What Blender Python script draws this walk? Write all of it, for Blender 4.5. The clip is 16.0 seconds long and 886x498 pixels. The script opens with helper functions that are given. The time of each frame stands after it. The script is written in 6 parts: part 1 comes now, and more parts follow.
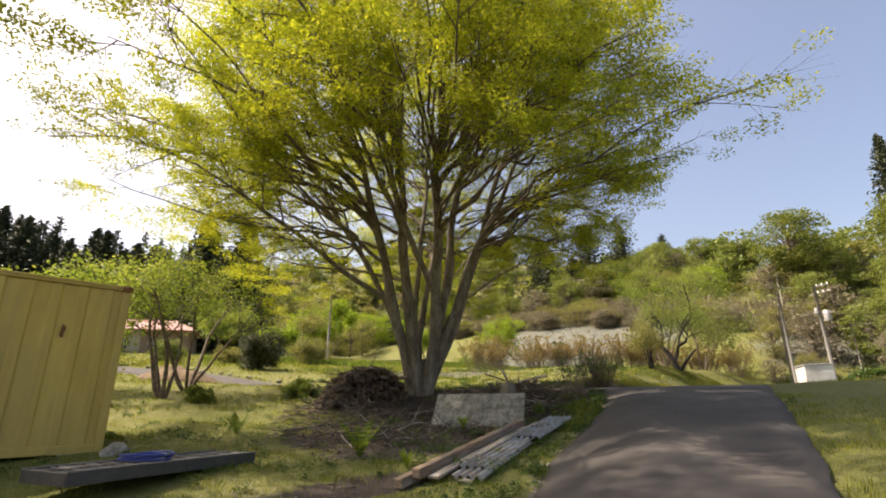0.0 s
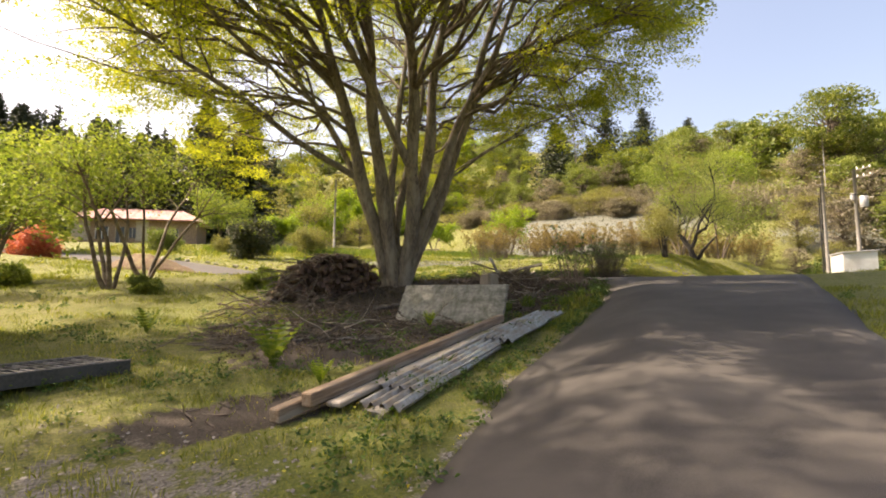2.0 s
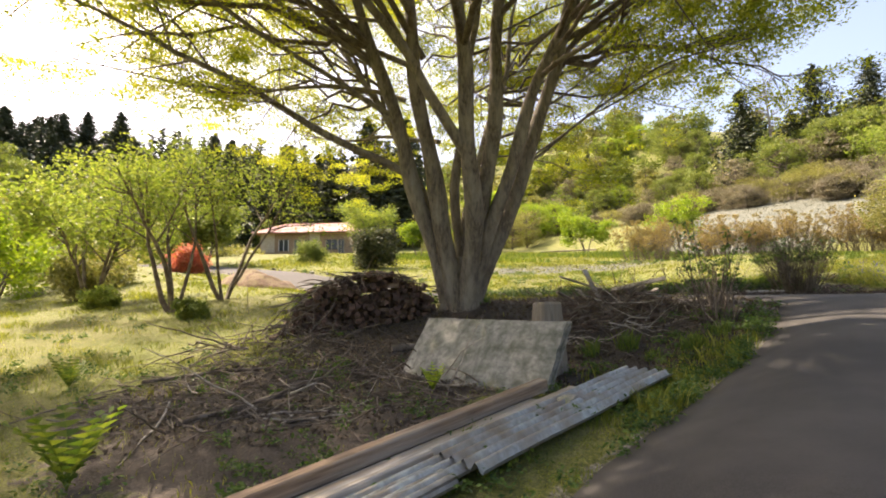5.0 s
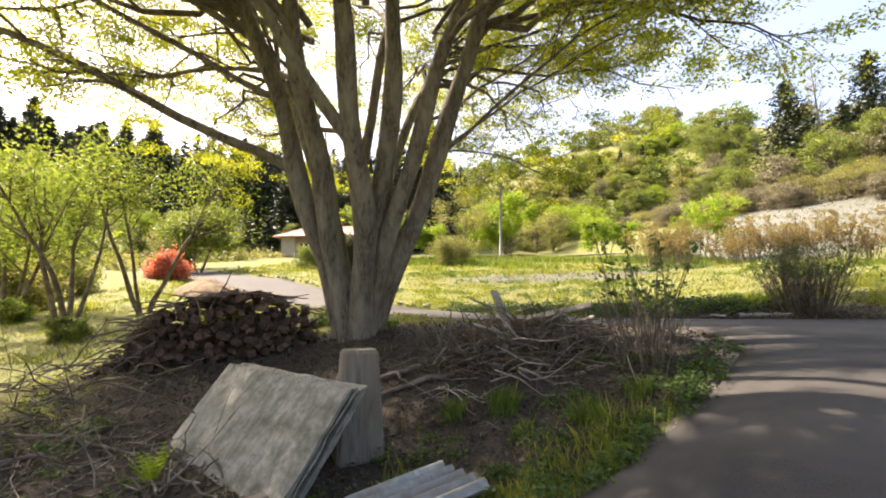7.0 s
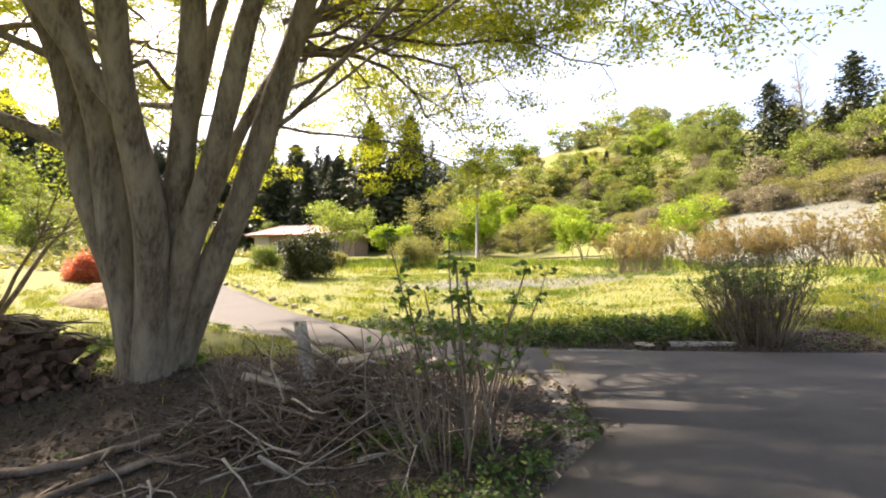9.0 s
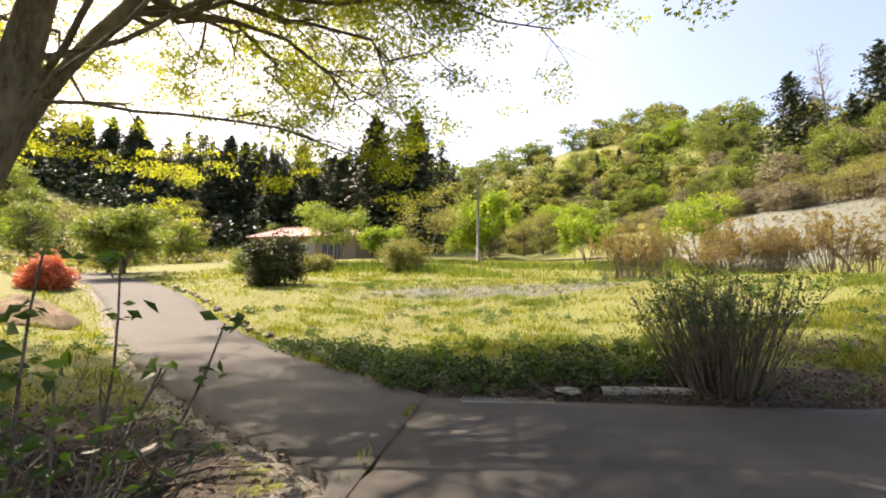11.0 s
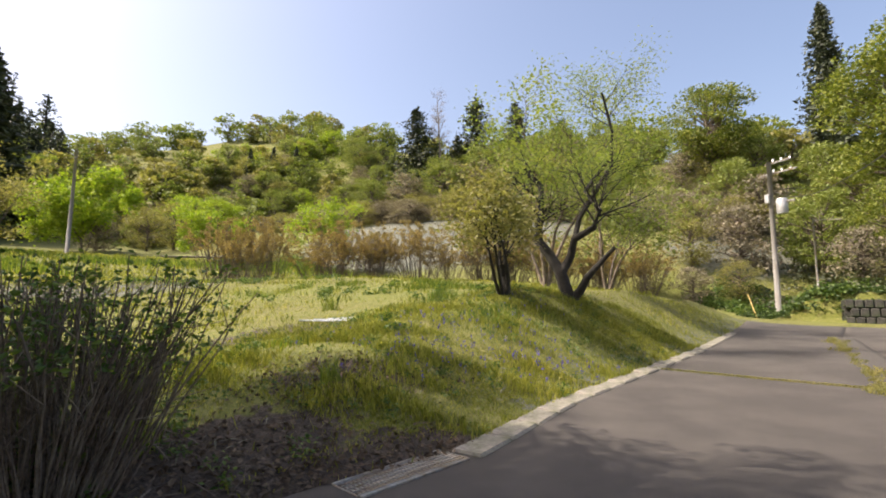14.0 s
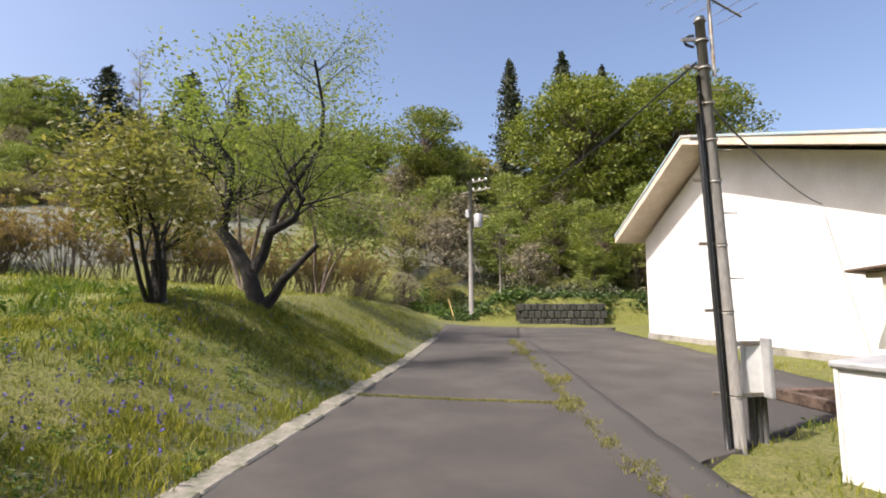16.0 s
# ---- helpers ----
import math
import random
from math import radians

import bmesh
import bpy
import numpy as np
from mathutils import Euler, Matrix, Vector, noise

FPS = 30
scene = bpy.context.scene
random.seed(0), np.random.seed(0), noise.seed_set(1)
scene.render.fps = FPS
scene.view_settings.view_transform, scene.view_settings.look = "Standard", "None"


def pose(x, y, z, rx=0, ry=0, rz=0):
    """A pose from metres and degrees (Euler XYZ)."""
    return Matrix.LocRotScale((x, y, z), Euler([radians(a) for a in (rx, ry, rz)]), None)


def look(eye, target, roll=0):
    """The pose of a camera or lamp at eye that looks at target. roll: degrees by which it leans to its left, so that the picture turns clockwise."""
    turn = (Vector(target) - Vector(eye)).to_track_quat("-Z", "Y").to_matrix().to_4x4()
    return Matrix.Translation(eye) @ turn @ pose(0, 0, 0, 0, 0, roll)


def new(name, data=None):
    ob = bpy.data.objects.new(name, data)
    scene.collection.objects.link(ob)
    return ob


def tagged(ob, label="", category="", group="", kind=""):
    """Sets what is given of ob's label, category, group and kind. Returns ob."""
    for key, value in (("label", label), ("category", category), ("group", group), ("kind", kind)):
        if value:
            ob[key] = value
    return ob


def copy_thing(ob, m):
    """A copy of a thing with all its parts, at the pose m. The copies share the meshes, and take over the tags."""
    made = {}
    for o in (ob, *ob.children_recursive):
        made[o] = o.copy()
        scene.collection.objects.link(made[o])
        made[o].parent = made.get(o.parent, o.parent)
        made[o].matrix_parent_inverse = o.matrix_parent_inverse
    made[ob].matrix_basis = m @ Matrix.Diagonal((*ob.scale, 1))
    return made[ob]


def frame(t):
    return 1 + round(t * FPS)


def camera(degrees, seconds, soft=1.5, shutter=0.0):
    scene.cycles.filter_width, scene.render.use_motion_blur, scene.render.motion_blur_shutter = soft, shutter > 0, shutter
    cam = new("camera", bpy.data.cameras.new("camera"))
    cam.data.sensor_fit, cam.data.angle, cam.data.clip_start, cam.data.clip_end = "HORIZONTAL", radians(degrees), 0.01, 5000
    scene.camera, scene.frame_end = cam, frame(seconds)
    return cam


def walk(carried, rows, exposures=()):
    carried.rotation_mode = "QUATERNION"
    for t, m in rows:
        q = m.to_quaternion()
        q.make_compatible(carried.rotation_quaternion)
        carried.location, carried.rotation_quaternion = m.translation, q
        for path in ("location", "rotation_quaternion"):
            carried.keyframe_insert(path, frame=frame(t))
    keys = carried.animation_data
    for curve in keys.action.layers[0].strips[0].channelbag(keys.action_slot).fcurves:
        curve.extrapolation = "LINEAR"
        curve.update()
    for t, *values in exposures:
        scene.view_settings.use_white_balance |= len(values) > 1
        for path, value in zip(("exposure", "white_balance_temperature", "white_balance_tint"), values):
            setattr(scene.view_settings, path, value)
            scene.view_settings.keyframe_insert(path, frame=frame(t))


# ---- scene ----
cam = camera(83.7, 16.0, soft=1.9)
EXPOSURES = [(0, 0.89, 7300, 18), (0.6, 1.15, 7700, 19), (1.3, 1.28, 7800, 19), (3, 1.32, 7800, 18), (6, 1.62, 7200, 18), (9, 1.82, 7150, 19), (12, 1.09, 7350, 16), (14.5, 0.86, 6700, 17), (16, 0.67, 6300, 17)]
PATH = [
    (0.00, -5.866, -4.278, -0.633, 107.55, 0.39, -25.26),
    (0.50, -5.326, -3.831, -0.609, 100.06, 0.53, -25.21),
    (1.00, -4.831, -3.349, -0.578, 95.34, 0.46, -25.17),
    (1.50, -4.353, -2.866, -0.545, 95.13, 0.49, -24.63),
    (2.00, -3.875, -2.431, -0.525, 95.06, 0.28, -23.42),
    (2.50, -3.382, -1.957, -0.483, 95.29, 0.09, -19.13),
    (3.00, -2.923, -1.518, -0.424, 95.22, 0.02, -16.59),
    (5.50, 0.015, 0.734, 0.100, 95.44, 0.67, -1.15),
    (6.00, 0.679, 1.238, 0.204, 95.55, 0.55, 0.31),
    (6.50, 1.396, 1.763, 0.282, 95.57, 0.53, 0.43),
    (7.00, 2.027, 2.278, 0.340, 95.62, 0.29, 0.50),
    (7.50, 2.637, 2.774, 0.393, 95.53, 0.08, -0.12),
    (8.00, 3.158, 3.300, 0.478, 95.55, 0.10, -0.20),
    (8.50, 3.684, 3.834, 0.588, 95.52, -0.02, -0.37),
    (9.00, 4.150, 4.318, 0.691, 95.56, -0.10, -0.39),
    (11.50, 6.554, 6.719, 1.082, 95.67, -0.14, 1.77),
    (12.00, 7.064, 7.166, 1.119, 95.72, -0.29, -0.31),
    (12.50, 7.587, 7.499, 1.106, 95.73, 0.06, -8.21),
    (13.00, 8.042, 7.834, 1.078, 95.77, -0.18, -17.77),
    (13.50, 8.573, 8.178, 1.076, 95.96, 0.05, -31.40),
    (14.00, 9.225, 8.461, 1.084, 95.92, 0.08, -36.48),
    (14.50, 9.935, 8.773, 1.102, 95.93, 0.11, -42.37),
    (15.00, 10.565, 9.044, 1.124, 95.90, 0.37, -52.98),
    (15.50, 11.004, 9.247, 1.154, 96.00, 0.25, -61.98),
    (16.00, 11.300, 9.386, 1.184, 96.17, 0.25, -67.54),
]
walk(cam, [(t, pose(x, y, z, rx, ry, rz)) for t, x, y, z, rx, ry, rz in PATH], EXPOSURES)

# ---- sky and sun ----
world = bpy.data.worlds.new("world")
scene.world = world
world.use_nodes = True
sky = world.node_tree.nodes.new("ShaderNodeTexSky")
sky.sky_type, sky.sun_disc = "NISHITA", False
sky.sun_elevation, sky.sun_rotation = radians(50), radians(-54)
sky.air_density, sky.dust_density, sky.ozone_density = 1.0, 4.5, 1.0
backdrop = world.node_tree.nodes["Background"]
backdrop.inputs[1].default_value = 0.15
world.node_tree.links.new(sky.outputs[0], backdrop.inputs[0])
sun = new("sun", bpy.data.lights.new("sun", "SUN"))
sun.data.energy, sun.data.angle, sun.data.color = 4.8, radians(0.55), (1.0, 0.93, 0.8)
sun.matrix_basis = look((-58, 42, 85), (0, 0, 0))

# ---- materials ----


def tree_of(name):
    m = bpy.data.materials.new(name)
    m.use_nodes = True
    return m, m.node_tree.nodes, m.node_tree.links


def ramp(nodes, links, value, stops):
    r = nodes.new("ShaderNodeValToRGB")
    links.new(value, r.inputs[0])
    el = r.color_ramp.elements
    while len(el) < len(stops):
        el.new(0.5)
    for e, (p, c) in zip(el, stops):
        e.position, e.color = p, (*c, 1)
    return r.outputs[0]


def noise_of(nodes, links, scale, detail=5.0, stretch=(1, 1, 1), rough=0.6):
    tc, mp, n = (nodes.new("ShaderNode" + k) for k in ("TexCoord", "Mapping", "TexNoise"))
    mp.inputs["Scale"].default_value = stretch
    n.inputs["Scale"].default_value, n.inputs["Detail"].default_value, n.inputs["Roughness"].default_value = scale, detail, rough
    links.new(tc.outputs["Object"], mp.inputs[0])
    links.new(mp.outputs[0], n.inputs["Vector"])
    return n.outputs[0]


def mix(nodes, links, fac, a, b, mode="MIX"):
    m = nodes.new("ShaderNodeMix")
    m.data_type, m.blend_type = "RGBA", mode
    for value, slot in ((fac, 0), (a, 6), (b, 7)):
        if isinstance(value, (int, float)):
            m.inputs[slot].default_value = value
        elif isinstance(value, tuple):
            m.inputs[slot].default_value = (*value, 1)
        else:
            links.new(value, m.inputs[slot])
    return m.outputs[2]


def surface(name, dark, light, grain=30.0, stain=None, patch=1.5, rough=0.85, bump=0.3, metal=0.0, stretch=(1, 1, 1), depth=0.01, vary=0.0):
    """A weathered surface: fine grain between two colours, larger stains, relief."""
    m, nodes, links = tree_of(name)
    b = nodes["Principled BSDF"]
    fine = noise_of(nodes, links, grain, 6, stretch)
    colour = ramp(nodes, links, fine, [(0.3, dark), (0.7, light)])
    if stain:
        blot = noise_of(nodes, links, patch, 4, stretch)
        spot = ramp(nodes, links, blot, [(0.42, (0, 0, 0)), (0.68, (1, 1, 1))])
        colour = mix(nodes, links, spot, colour, stain)
    if vary:
        info = nodes.new("ShaderNodeObjectInfo")
        tone = ramp(nodes, links, info.outputs["Random"], [(0, (1 - vary,) * 3), (1, (1 + vary,) * 3)])
        colour = mix(nodes, links, 1.0, colour, tone, "MULTIPLY")
    links.new(colour, b.inputs["Base Color"])
    b.inputs["Roughness"].default_value, b.inputs["Metallic"].default_value = rough, metal
    if bump:
        n = nodes.new("ShaderNodeBump")
        n.inputs["Strength"].default_value, n.inputs["Distance"].default_value = bump, depth
        links.new(fine, n.inputs["Height"])
        links.new(n.outputs[0], b.inputs["Normal"])
    return m


def foliage(name, *tones, glow=0.45, rough=0.55):
    """Leaves: tone by leaf, light shining through."""
    m, nodes, links = tree_of(name)
    b, out = nodes["Principled BSDF"], nodes["Material Output"]
    geo = nodes.new("ShaderNodeNewGeometry")
    step = 1 / (len(tones) - 1)
    colour = ramp(nodes, links, geo.outputs["Random Per Island"], [(i * step, c) for i, c in enumerate(tones)])
    big = noise_of(nodes, links, 0.5, 3)
    tint = ramp(nodes, links, big, [(0.3, (0.72, 0.78, 0.7)), (0.7, (1.15, 1.08, 0.95))])
    colour = mix(nodes, links, 1.0, colour, tint, "MULTIPLY")
    t, s = nodes.new("ShaderNodeBsdfTranslucent"), nodes.new("ShaderNodeMixShader")
    links.new(colour, b.inputs["Base Color"])
    warm = mix(nodes, links, 1.0, colour, (1.15, 1.2, 0.65), "MULTIPLY")
    links.new(warm, t.inputs[0])
    b.inputs["Roughness"].default_value = rough
    s.inputs[0].default_value = glow
    links.new(b.outputs[0], s.inputs[1])
    links.new(t.outputs[0], s.inputs[2])
    links.new(s.outputs[0], out.inputs[0])
    return m


def plain(name, colour, rough=0.5, metal=0.0, wear=0.25):
    light = tuple(min(1, c * (1 + wear)) for c in colour)
    return surface(name, tuple(c * (1 - wear) for c in colour), light, 14, rough=rough, metal=metal, bump=0.08)


def ground_material():
    m, nodes, links = tree_of("grassy_ground")
    b = nodes["Principled BSDF"]

    def read(name):
        a = nodes.new("ShaderNodeAttribute")
        a.attribute_name = name
        return a.outputs["Fac"]

    fine, mid, wide = noise_of(nodes, links, 38, 6), noise_of(nodes, links, 5, 5), noise_of(nodes, links, 0.35, 4)
    grass = ramp(nodes, links, fine, [(0.28, (0.03, 0.036, 0.006)), (0.5, (0.108, 0.115, 0.016)), (0.78, (0.26, 0.235, 0.05))])
    dry = ramp(nodes, links, fine, [(0.3, (0.12, 0.1, 0.045)), (0.75, (0.33, 0.29, 0.14))])
    grass = mix(nodes, links, ramp(nodes, links, mid, [(0.45, (0, 0, 0)), (0.7, (0.55, 0.55, 0.55))]), grass, dry)
    grass = mix(nodes, links, ramp(nodes, links, wide, [(0.4, (0, 0, 0)), (0.7, (0.5, 0.5, 0.5))]), grass, (0.125, 0.155, 0.02))
    litter = ramp(nodes, links, fine, [(0.25, (0.016, 0.011, 0.008)), (0.5, (0.05, 0.037, 0.027)), (0.72, (0.115, 0.09, 0.068))])
    gravel = ramp(nodes, links, fine, [(0.3, (0.06, 0.05, 0.04)), (0.5, (0.17, 0.15, 0.125)), (0.75, (0.36, 0.33, 0.28))])
    straw = ramp(nodes, links, fine, [(0.3, (0.06, 0.068, 0.045)), (0.7, (0.18, 0.182, 0.148))])

    def masked(name):
        wob = nodes.new("ShaderNodeMath")
        wob.operation = "MULTIPLY_ADD"
        links.new(mid, wob.inputs[0])
        wob.inputs[1].default_value = 1.1
        links.new(read(name), wob.inputs[2])
        return ramp(nodes, links, wob.outputs[0], [(0.86, (0, 0, 0)), (1.12, (1, 1, 1))])

    colour = grass
    for key, tone in (("straw", straw), ("litter", litter), ("gravel", gravel)):
        colour = mix(nodes, links, masked(key), colour, tone)
    links.new(colour, b.inputs["Base Color"])
    b.inputs["Roughness"].default_value = 0.95
    n = nodes.new("ShaderNodeBump")
    n.inputs["Strength"].default_value, n.inputs["Distance"].default_value = 0.8, 0.04
    links.new(fine, n.inputs["Height"])
    links.new(n.outputs[0], b.inputs["Normal"])
    return m


M_GROUND = ground_material()
M_ASPHALT = surface("asphalt", (0.025, 0.022, 0.02), (0.07, 0.062, 0.055), 110, (0.076, 0.067, 0.059), 0.8, 0.95, 0.5, depth=0.006)
M_ASPHALT_OLD = surface("old_asphalt", (0.038, 0.034, 0.03), (0.086, 0.078, 0.069), 90, (0.054, 0.048, 0.043), 0.7, 0.92, 0.5, depth=0.006)
M_CONCRETE = surface("concrete", (0.26, 0.24, 0.21), (0.44, 0.42, 0.38), 40, (0.17, 0.16, 0.13), 2.2, 0.9, 0.35)
# mossy stone, darkened throughout: the shade of overhanging trees is in its colour
M_WALL_SHADED = surface("shaded_mossy_wall_stone", (0.02, 0.019, 0.017), (0.065, 0.06, 0.053), 9, (0.03, 0.042, 0.018), 2, 0.95, 0.6, depth=0.04, vary=0.3)
M_KERB = surface("mossy_kerb_concrete", (0.14, 0.128, 0.105), (0.3, 0.275, 0.235), 22, (0.09, 0.1, 0.05), 3.5, 0.92, 0.5)
M_POST = surface("weathered_post_wood", (0.09, 0.076, 0.06), (0.27, 0.24, 0.2), 10, (0.16, 0.13, 0.095), 2.5, 0.9, 0.6, stretch=(4, 4, 0.3))
M_PEBBLE = surface("gravel_pebble", (0.13, 0.115, 0.1), (0.44, 0.4, 0.35), 14, (0.2, 0.17, 0.13), 3, 0.9, 0.3)
M_STONE = surface("field_stone", (0.16, 0.14, 0.12), (0.4, 0.37, 0.32), 18, (0.12, 0.13, 0.08), 3, 0.9, 0.6, depth=0.03, vary=0.3)
M_SOIL = surface("bare_soil", (0.06, 0.036, 0.022), (0.2, 0.125, 0.076), 22, (0.2, 0.16, 0.08), 3, 0.95, 0.9, depth=0.05)
M_BARK = surface("grey_bark", (0.035, 0.027, 0.02), (0.19, 0.155, 0.118), 24, (0.23, 0.2, 0.155), 5, 0.9, 0.9, stretch=(1, 1, 0.3), depth=0.03)
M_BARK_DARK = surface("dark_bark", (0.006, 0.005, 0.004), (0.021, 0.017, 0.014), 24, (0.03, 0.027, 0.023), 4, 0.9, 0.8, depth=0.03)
M_TWIG = surface("twig_bark", (0.035, 0.025, 0.018), (0.145, 0.108, 0.08), 40, (0.2, 0.165, 0.13), 5, 0.9, 0.3)
M_TWIG_PALE = surface("pale_dead_wood", (0.2, 0.165, 0.13), (0.46, 0.41, 0.35), 30, (0.12, 0.1, 0.08), 3, 0.9, 0.4)
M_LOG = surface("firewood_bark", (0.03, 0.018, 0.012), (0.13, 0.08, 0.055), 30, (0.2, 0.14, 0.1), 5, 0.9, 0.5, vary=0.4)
M_LOG_END = surface("sawn_log_end", (0.04, 0.021, 0.015), (0.16, 0.09, 0.064), 26, (0.045, 0.026, 0.018), 8, 0.9, 0.3, vary=0.5)
M_BEAM = surface("weathered_timber", (0.11, 0.068, 0.042), (0.31, 0.215, 0.14), 9, (0.27, 0.24, 0.2), 2.2, 0.85, 0.5, stretch=(0.25, 4, 4), depth=0.01)
M_PLANK = surface("grey_plank", (0.18, 0.16, 0.14), (0.4, 0.37, 0.33), 10, (0.25, 0.19, 0.13), 3, 0.85, 0.4, stretch=(0.3, 4, 4))
M_SLATE_SHEET = surface("cement_sheet", (0.16, 0.152, 0.13), (0.34, 0.325, 0.28), 14, (0.085, 0.088, 0.06), 4.5, 0.9, 0.6)
M_CORRUGATED = surface("galvanised_sheet", (0.2, 0.21, 0.2), (0.42, 0.44, 0.43), 14, (0.22, 0.17, 0.12), 2.2, 0.6, 0.15, metal=0.25)
M_CONTAINER = surface("yellow_paint", (0.4, 0.28, 0.06), (0.56, 0.41, 0.1), 3, (0.3, 0.22, 0.08), 0.8, 0.6, 0.12, stretch=(1, 1, 0.22))
M_RUST = surface("rust", (0.08, 0.035, 0.015), (0.26, 0.12, 0.05), 30, rough=0.95)
M_BLACK_PLASTIC = surface("black_plastic", (0.018, 0.018, 0.02), (0.06, 0.06, 0.062), 30, (0.06, 0.058, 0.055), 4, 0.55, 0.1)
M_GREY_LATH = surface("dusty_lath", (0.1, 0.095, 0.09), (0.26, 0.245, 0.23), 24, rough=0.8)
M_HOSE = plain("blue_hose_rubber", (0.03, 0.06, 0.26), 0.4)
M_BOARD = surface("plywood_board", (0.21, 0.19, 0.165), (0.37, 0.34, 0.3), 12, (0.26, 0.22, 0.18), 2, 0.85, 0.2, stretch=(0.4, 3, 3))
M_STEEL = surface("galvanised_steel", (0.18, 0.18, 0.17), (0.36, 0.36, 0.34), 40, (0.2, 0.14, 0.08), 6, 0.5, 0.1, metal=0.5)
M_POLE = surface("concrete_pole", (0.14, 0.134, 0.122), (0.25, 0.24, 0.22), 30, (0.17, 0.15, 0.125), 2.5, 0.85, 0.15, stretch=(1, 1, 0.3))
M_CABLE = plain("black_cable", (0.015, 0.015, 0.016), 0.5)
M_WHITE_WALL = surface("white_plaster", (0.72, 0.7, 0.66), (0.82, 0.8, 0.77), 18, (0.66, 0.63, 0.58), 0.7, 0.85, 0.08)
M_FASCIA = surface("cream_fascia", (0.62, 0.52, 0.4), (0.74, 0.64, 0.51), 8, (0.55, 0.45, 0.34), 1.5, 0.6, 0.05)
M_ROOF_BLUE = surface("pale_blue_roof", (0.26, 0.4, 0.46), (0.4, 0.52, 0.56), 5, (0.5, 0.46, 0.4), 1.2, 0.45, 0.05)
M_ROOF_PINK = surface("faded_red_roof", (0.3, 0.13, 0.11), (0.42, 0.22, 0.19), 2, (0.46, 0.33, 0.3), 0.5, 0.85, 0.05)
M_HUT_WALL = surface("brown_board_wall", (0.16, 0.1, 0.06), (0.34, 0.24, 0.15), 4, rough=0.8)
M_HUT_PALE = surface("pale_board_wall", (0.32, 0.27, 0.2), (0.46, 0.4, 0.31), 4, rough=0.8)
M_GLASS_DARK = plain("dark_window_glass", (0.03, 0.035, 0.04), 0.1)
M_WHITE_METAL = surface("white_enamel", (0.66, 0.66, 0.65), (0.78, 0.78, 0.77), 10, (0.55, 0.53, 0.5), 1.5, 0.4, 0.04)
M_GREY_METAL = surface("grey_lid", (0.3, 0.3, 0.3), (0.46, 0.46, 0.46), 10, rough=0.45, metal=0.2)
M_TUBE = surface("pale_blue_tube", (0.36, 0.4, 0.46), (0.54, 0.58, 0.62), 12, rough=0.5)
M_YELLOW_STICK = plain("yellow_wood", (0.5, 0.36, 0.12), 0.7)

L_BIG = foliage("broad_tree_leaf", (0.24, 0.285, 0.03), (0.36, 0.385, 0.05), (0.5, 0.48, 0.075), glow=0.68)
L_YOUNG = foliage("fresh_leaf", (0.14, 0.195, 0.04), (0.215, 0.275, 0.065), (0.31, 0.34, 0.1), glow=0.5)
L_LIME = foliage("lime_leaf", (0.16, 0.26, 0.02), (0.25, 0.34, 0.03), (0.34, 0.4, 0.06), glow=0.5)
L_HILL = foliage("hill_leaf", (0.12, 0.165, 0.035), (0.19, 0.235, 0.055), (0.28, 0.31, 0.085), glow=0.36)
L_OLIVE = foliage("olive_leaf", (0.14, 0.15, 0.045), (0.23, 0.22, 0.075), (0.33, 0.3, 0.12), glow=0.42)
L_DARK = foliage("dark_leaf", (0.03, 0.045, 0.018), (0.06, 0.075, 0.03), (0.11, 0.1, 0.05), glow=0.2)
L_CONIFER = foliage("conifer_needle", (0.02, 0.029, 0.014), (0.037, 0.053, 0.023), (0.07, 0.085, 0.04), glow=0.04)
L_OAK = foliage("evergreen_leaf", (0.07, 0.1, 0.012), (0.15, 0.19, 0.022), (0.28, 0.3, 0.05), glow=0.3)
L_BROWN = foliage("russet_twig", (0.22, 0.155, 0.08), (0.29, 0.21, 0.105), (0.35, 0.28, 0.14), glow=0.5, rough=0.8)
L_GREYTWIG = foliage("bare_twig", (0.13, 0.11, 0.088), (0.23, 0.2, 0.165), (0.34, 0.3, 0.25), glow=0.25, rough=0.9)
L_RED = foliage("red_blossom", (0.5, 0.1, 0.08), (0.62, 0.17, 0.13), (0.68, 0.3, 0.2), glow=0.3)
L_GRASS = foliage("grass_blade", (0.115, 0.145, 0.018), (0.215, 0.235, 0.032), (0.39, 0.37, 0.1), glow=0.45, rough=0.6)
L_TALL = foliage("tall_grass", (0.07, 0.125, 0.02), (0.135, 0.195, 0.03), (0.22, 0.26, 0.045), glow=0.45)
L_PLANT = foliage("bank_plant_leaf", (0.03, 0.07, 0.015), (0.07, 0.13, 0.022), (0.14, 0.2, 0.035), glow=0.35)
# the bank plant leaf again, darkened: shade is put into this colour
L_BANK_SHADED = foliage("shaded_bank_plant_leaf", (0.018, 0.042, 0.01), (0.045, 0.085, 0.016), (0.1, 0.15, 0.03), glow=0.3)
L_STRAW = foliage("dry_straw", (0.085, 0.088, 0.07), (0.145, 0.145, 0.12), (0.21, 0.207, 0.18), glow=0.2, rough=0.9)
L_LITTER = foliage("fallen_leaf", (0.04, 0.025, 0.017), (0.08, 0.055, 0.04), (0.145, 0.11, 0.083), glow=0.1, rough=0.9)
L_BLUE = foliage("blue_flower", (0.04, 0.03, 0.24), (0.07, 0.05, 0.37), (0.13, 0.1, 0.46), glow=0.2)
L_YELLOW = foliage("yellow_flower", (0.6, 0.45, 0.02), (0.7, 0.55, 0.04), (0.75, 0.65, 0.12), glow=0.3)

# ---- mesh helpers ----
rng = np.random.default_rng(7)


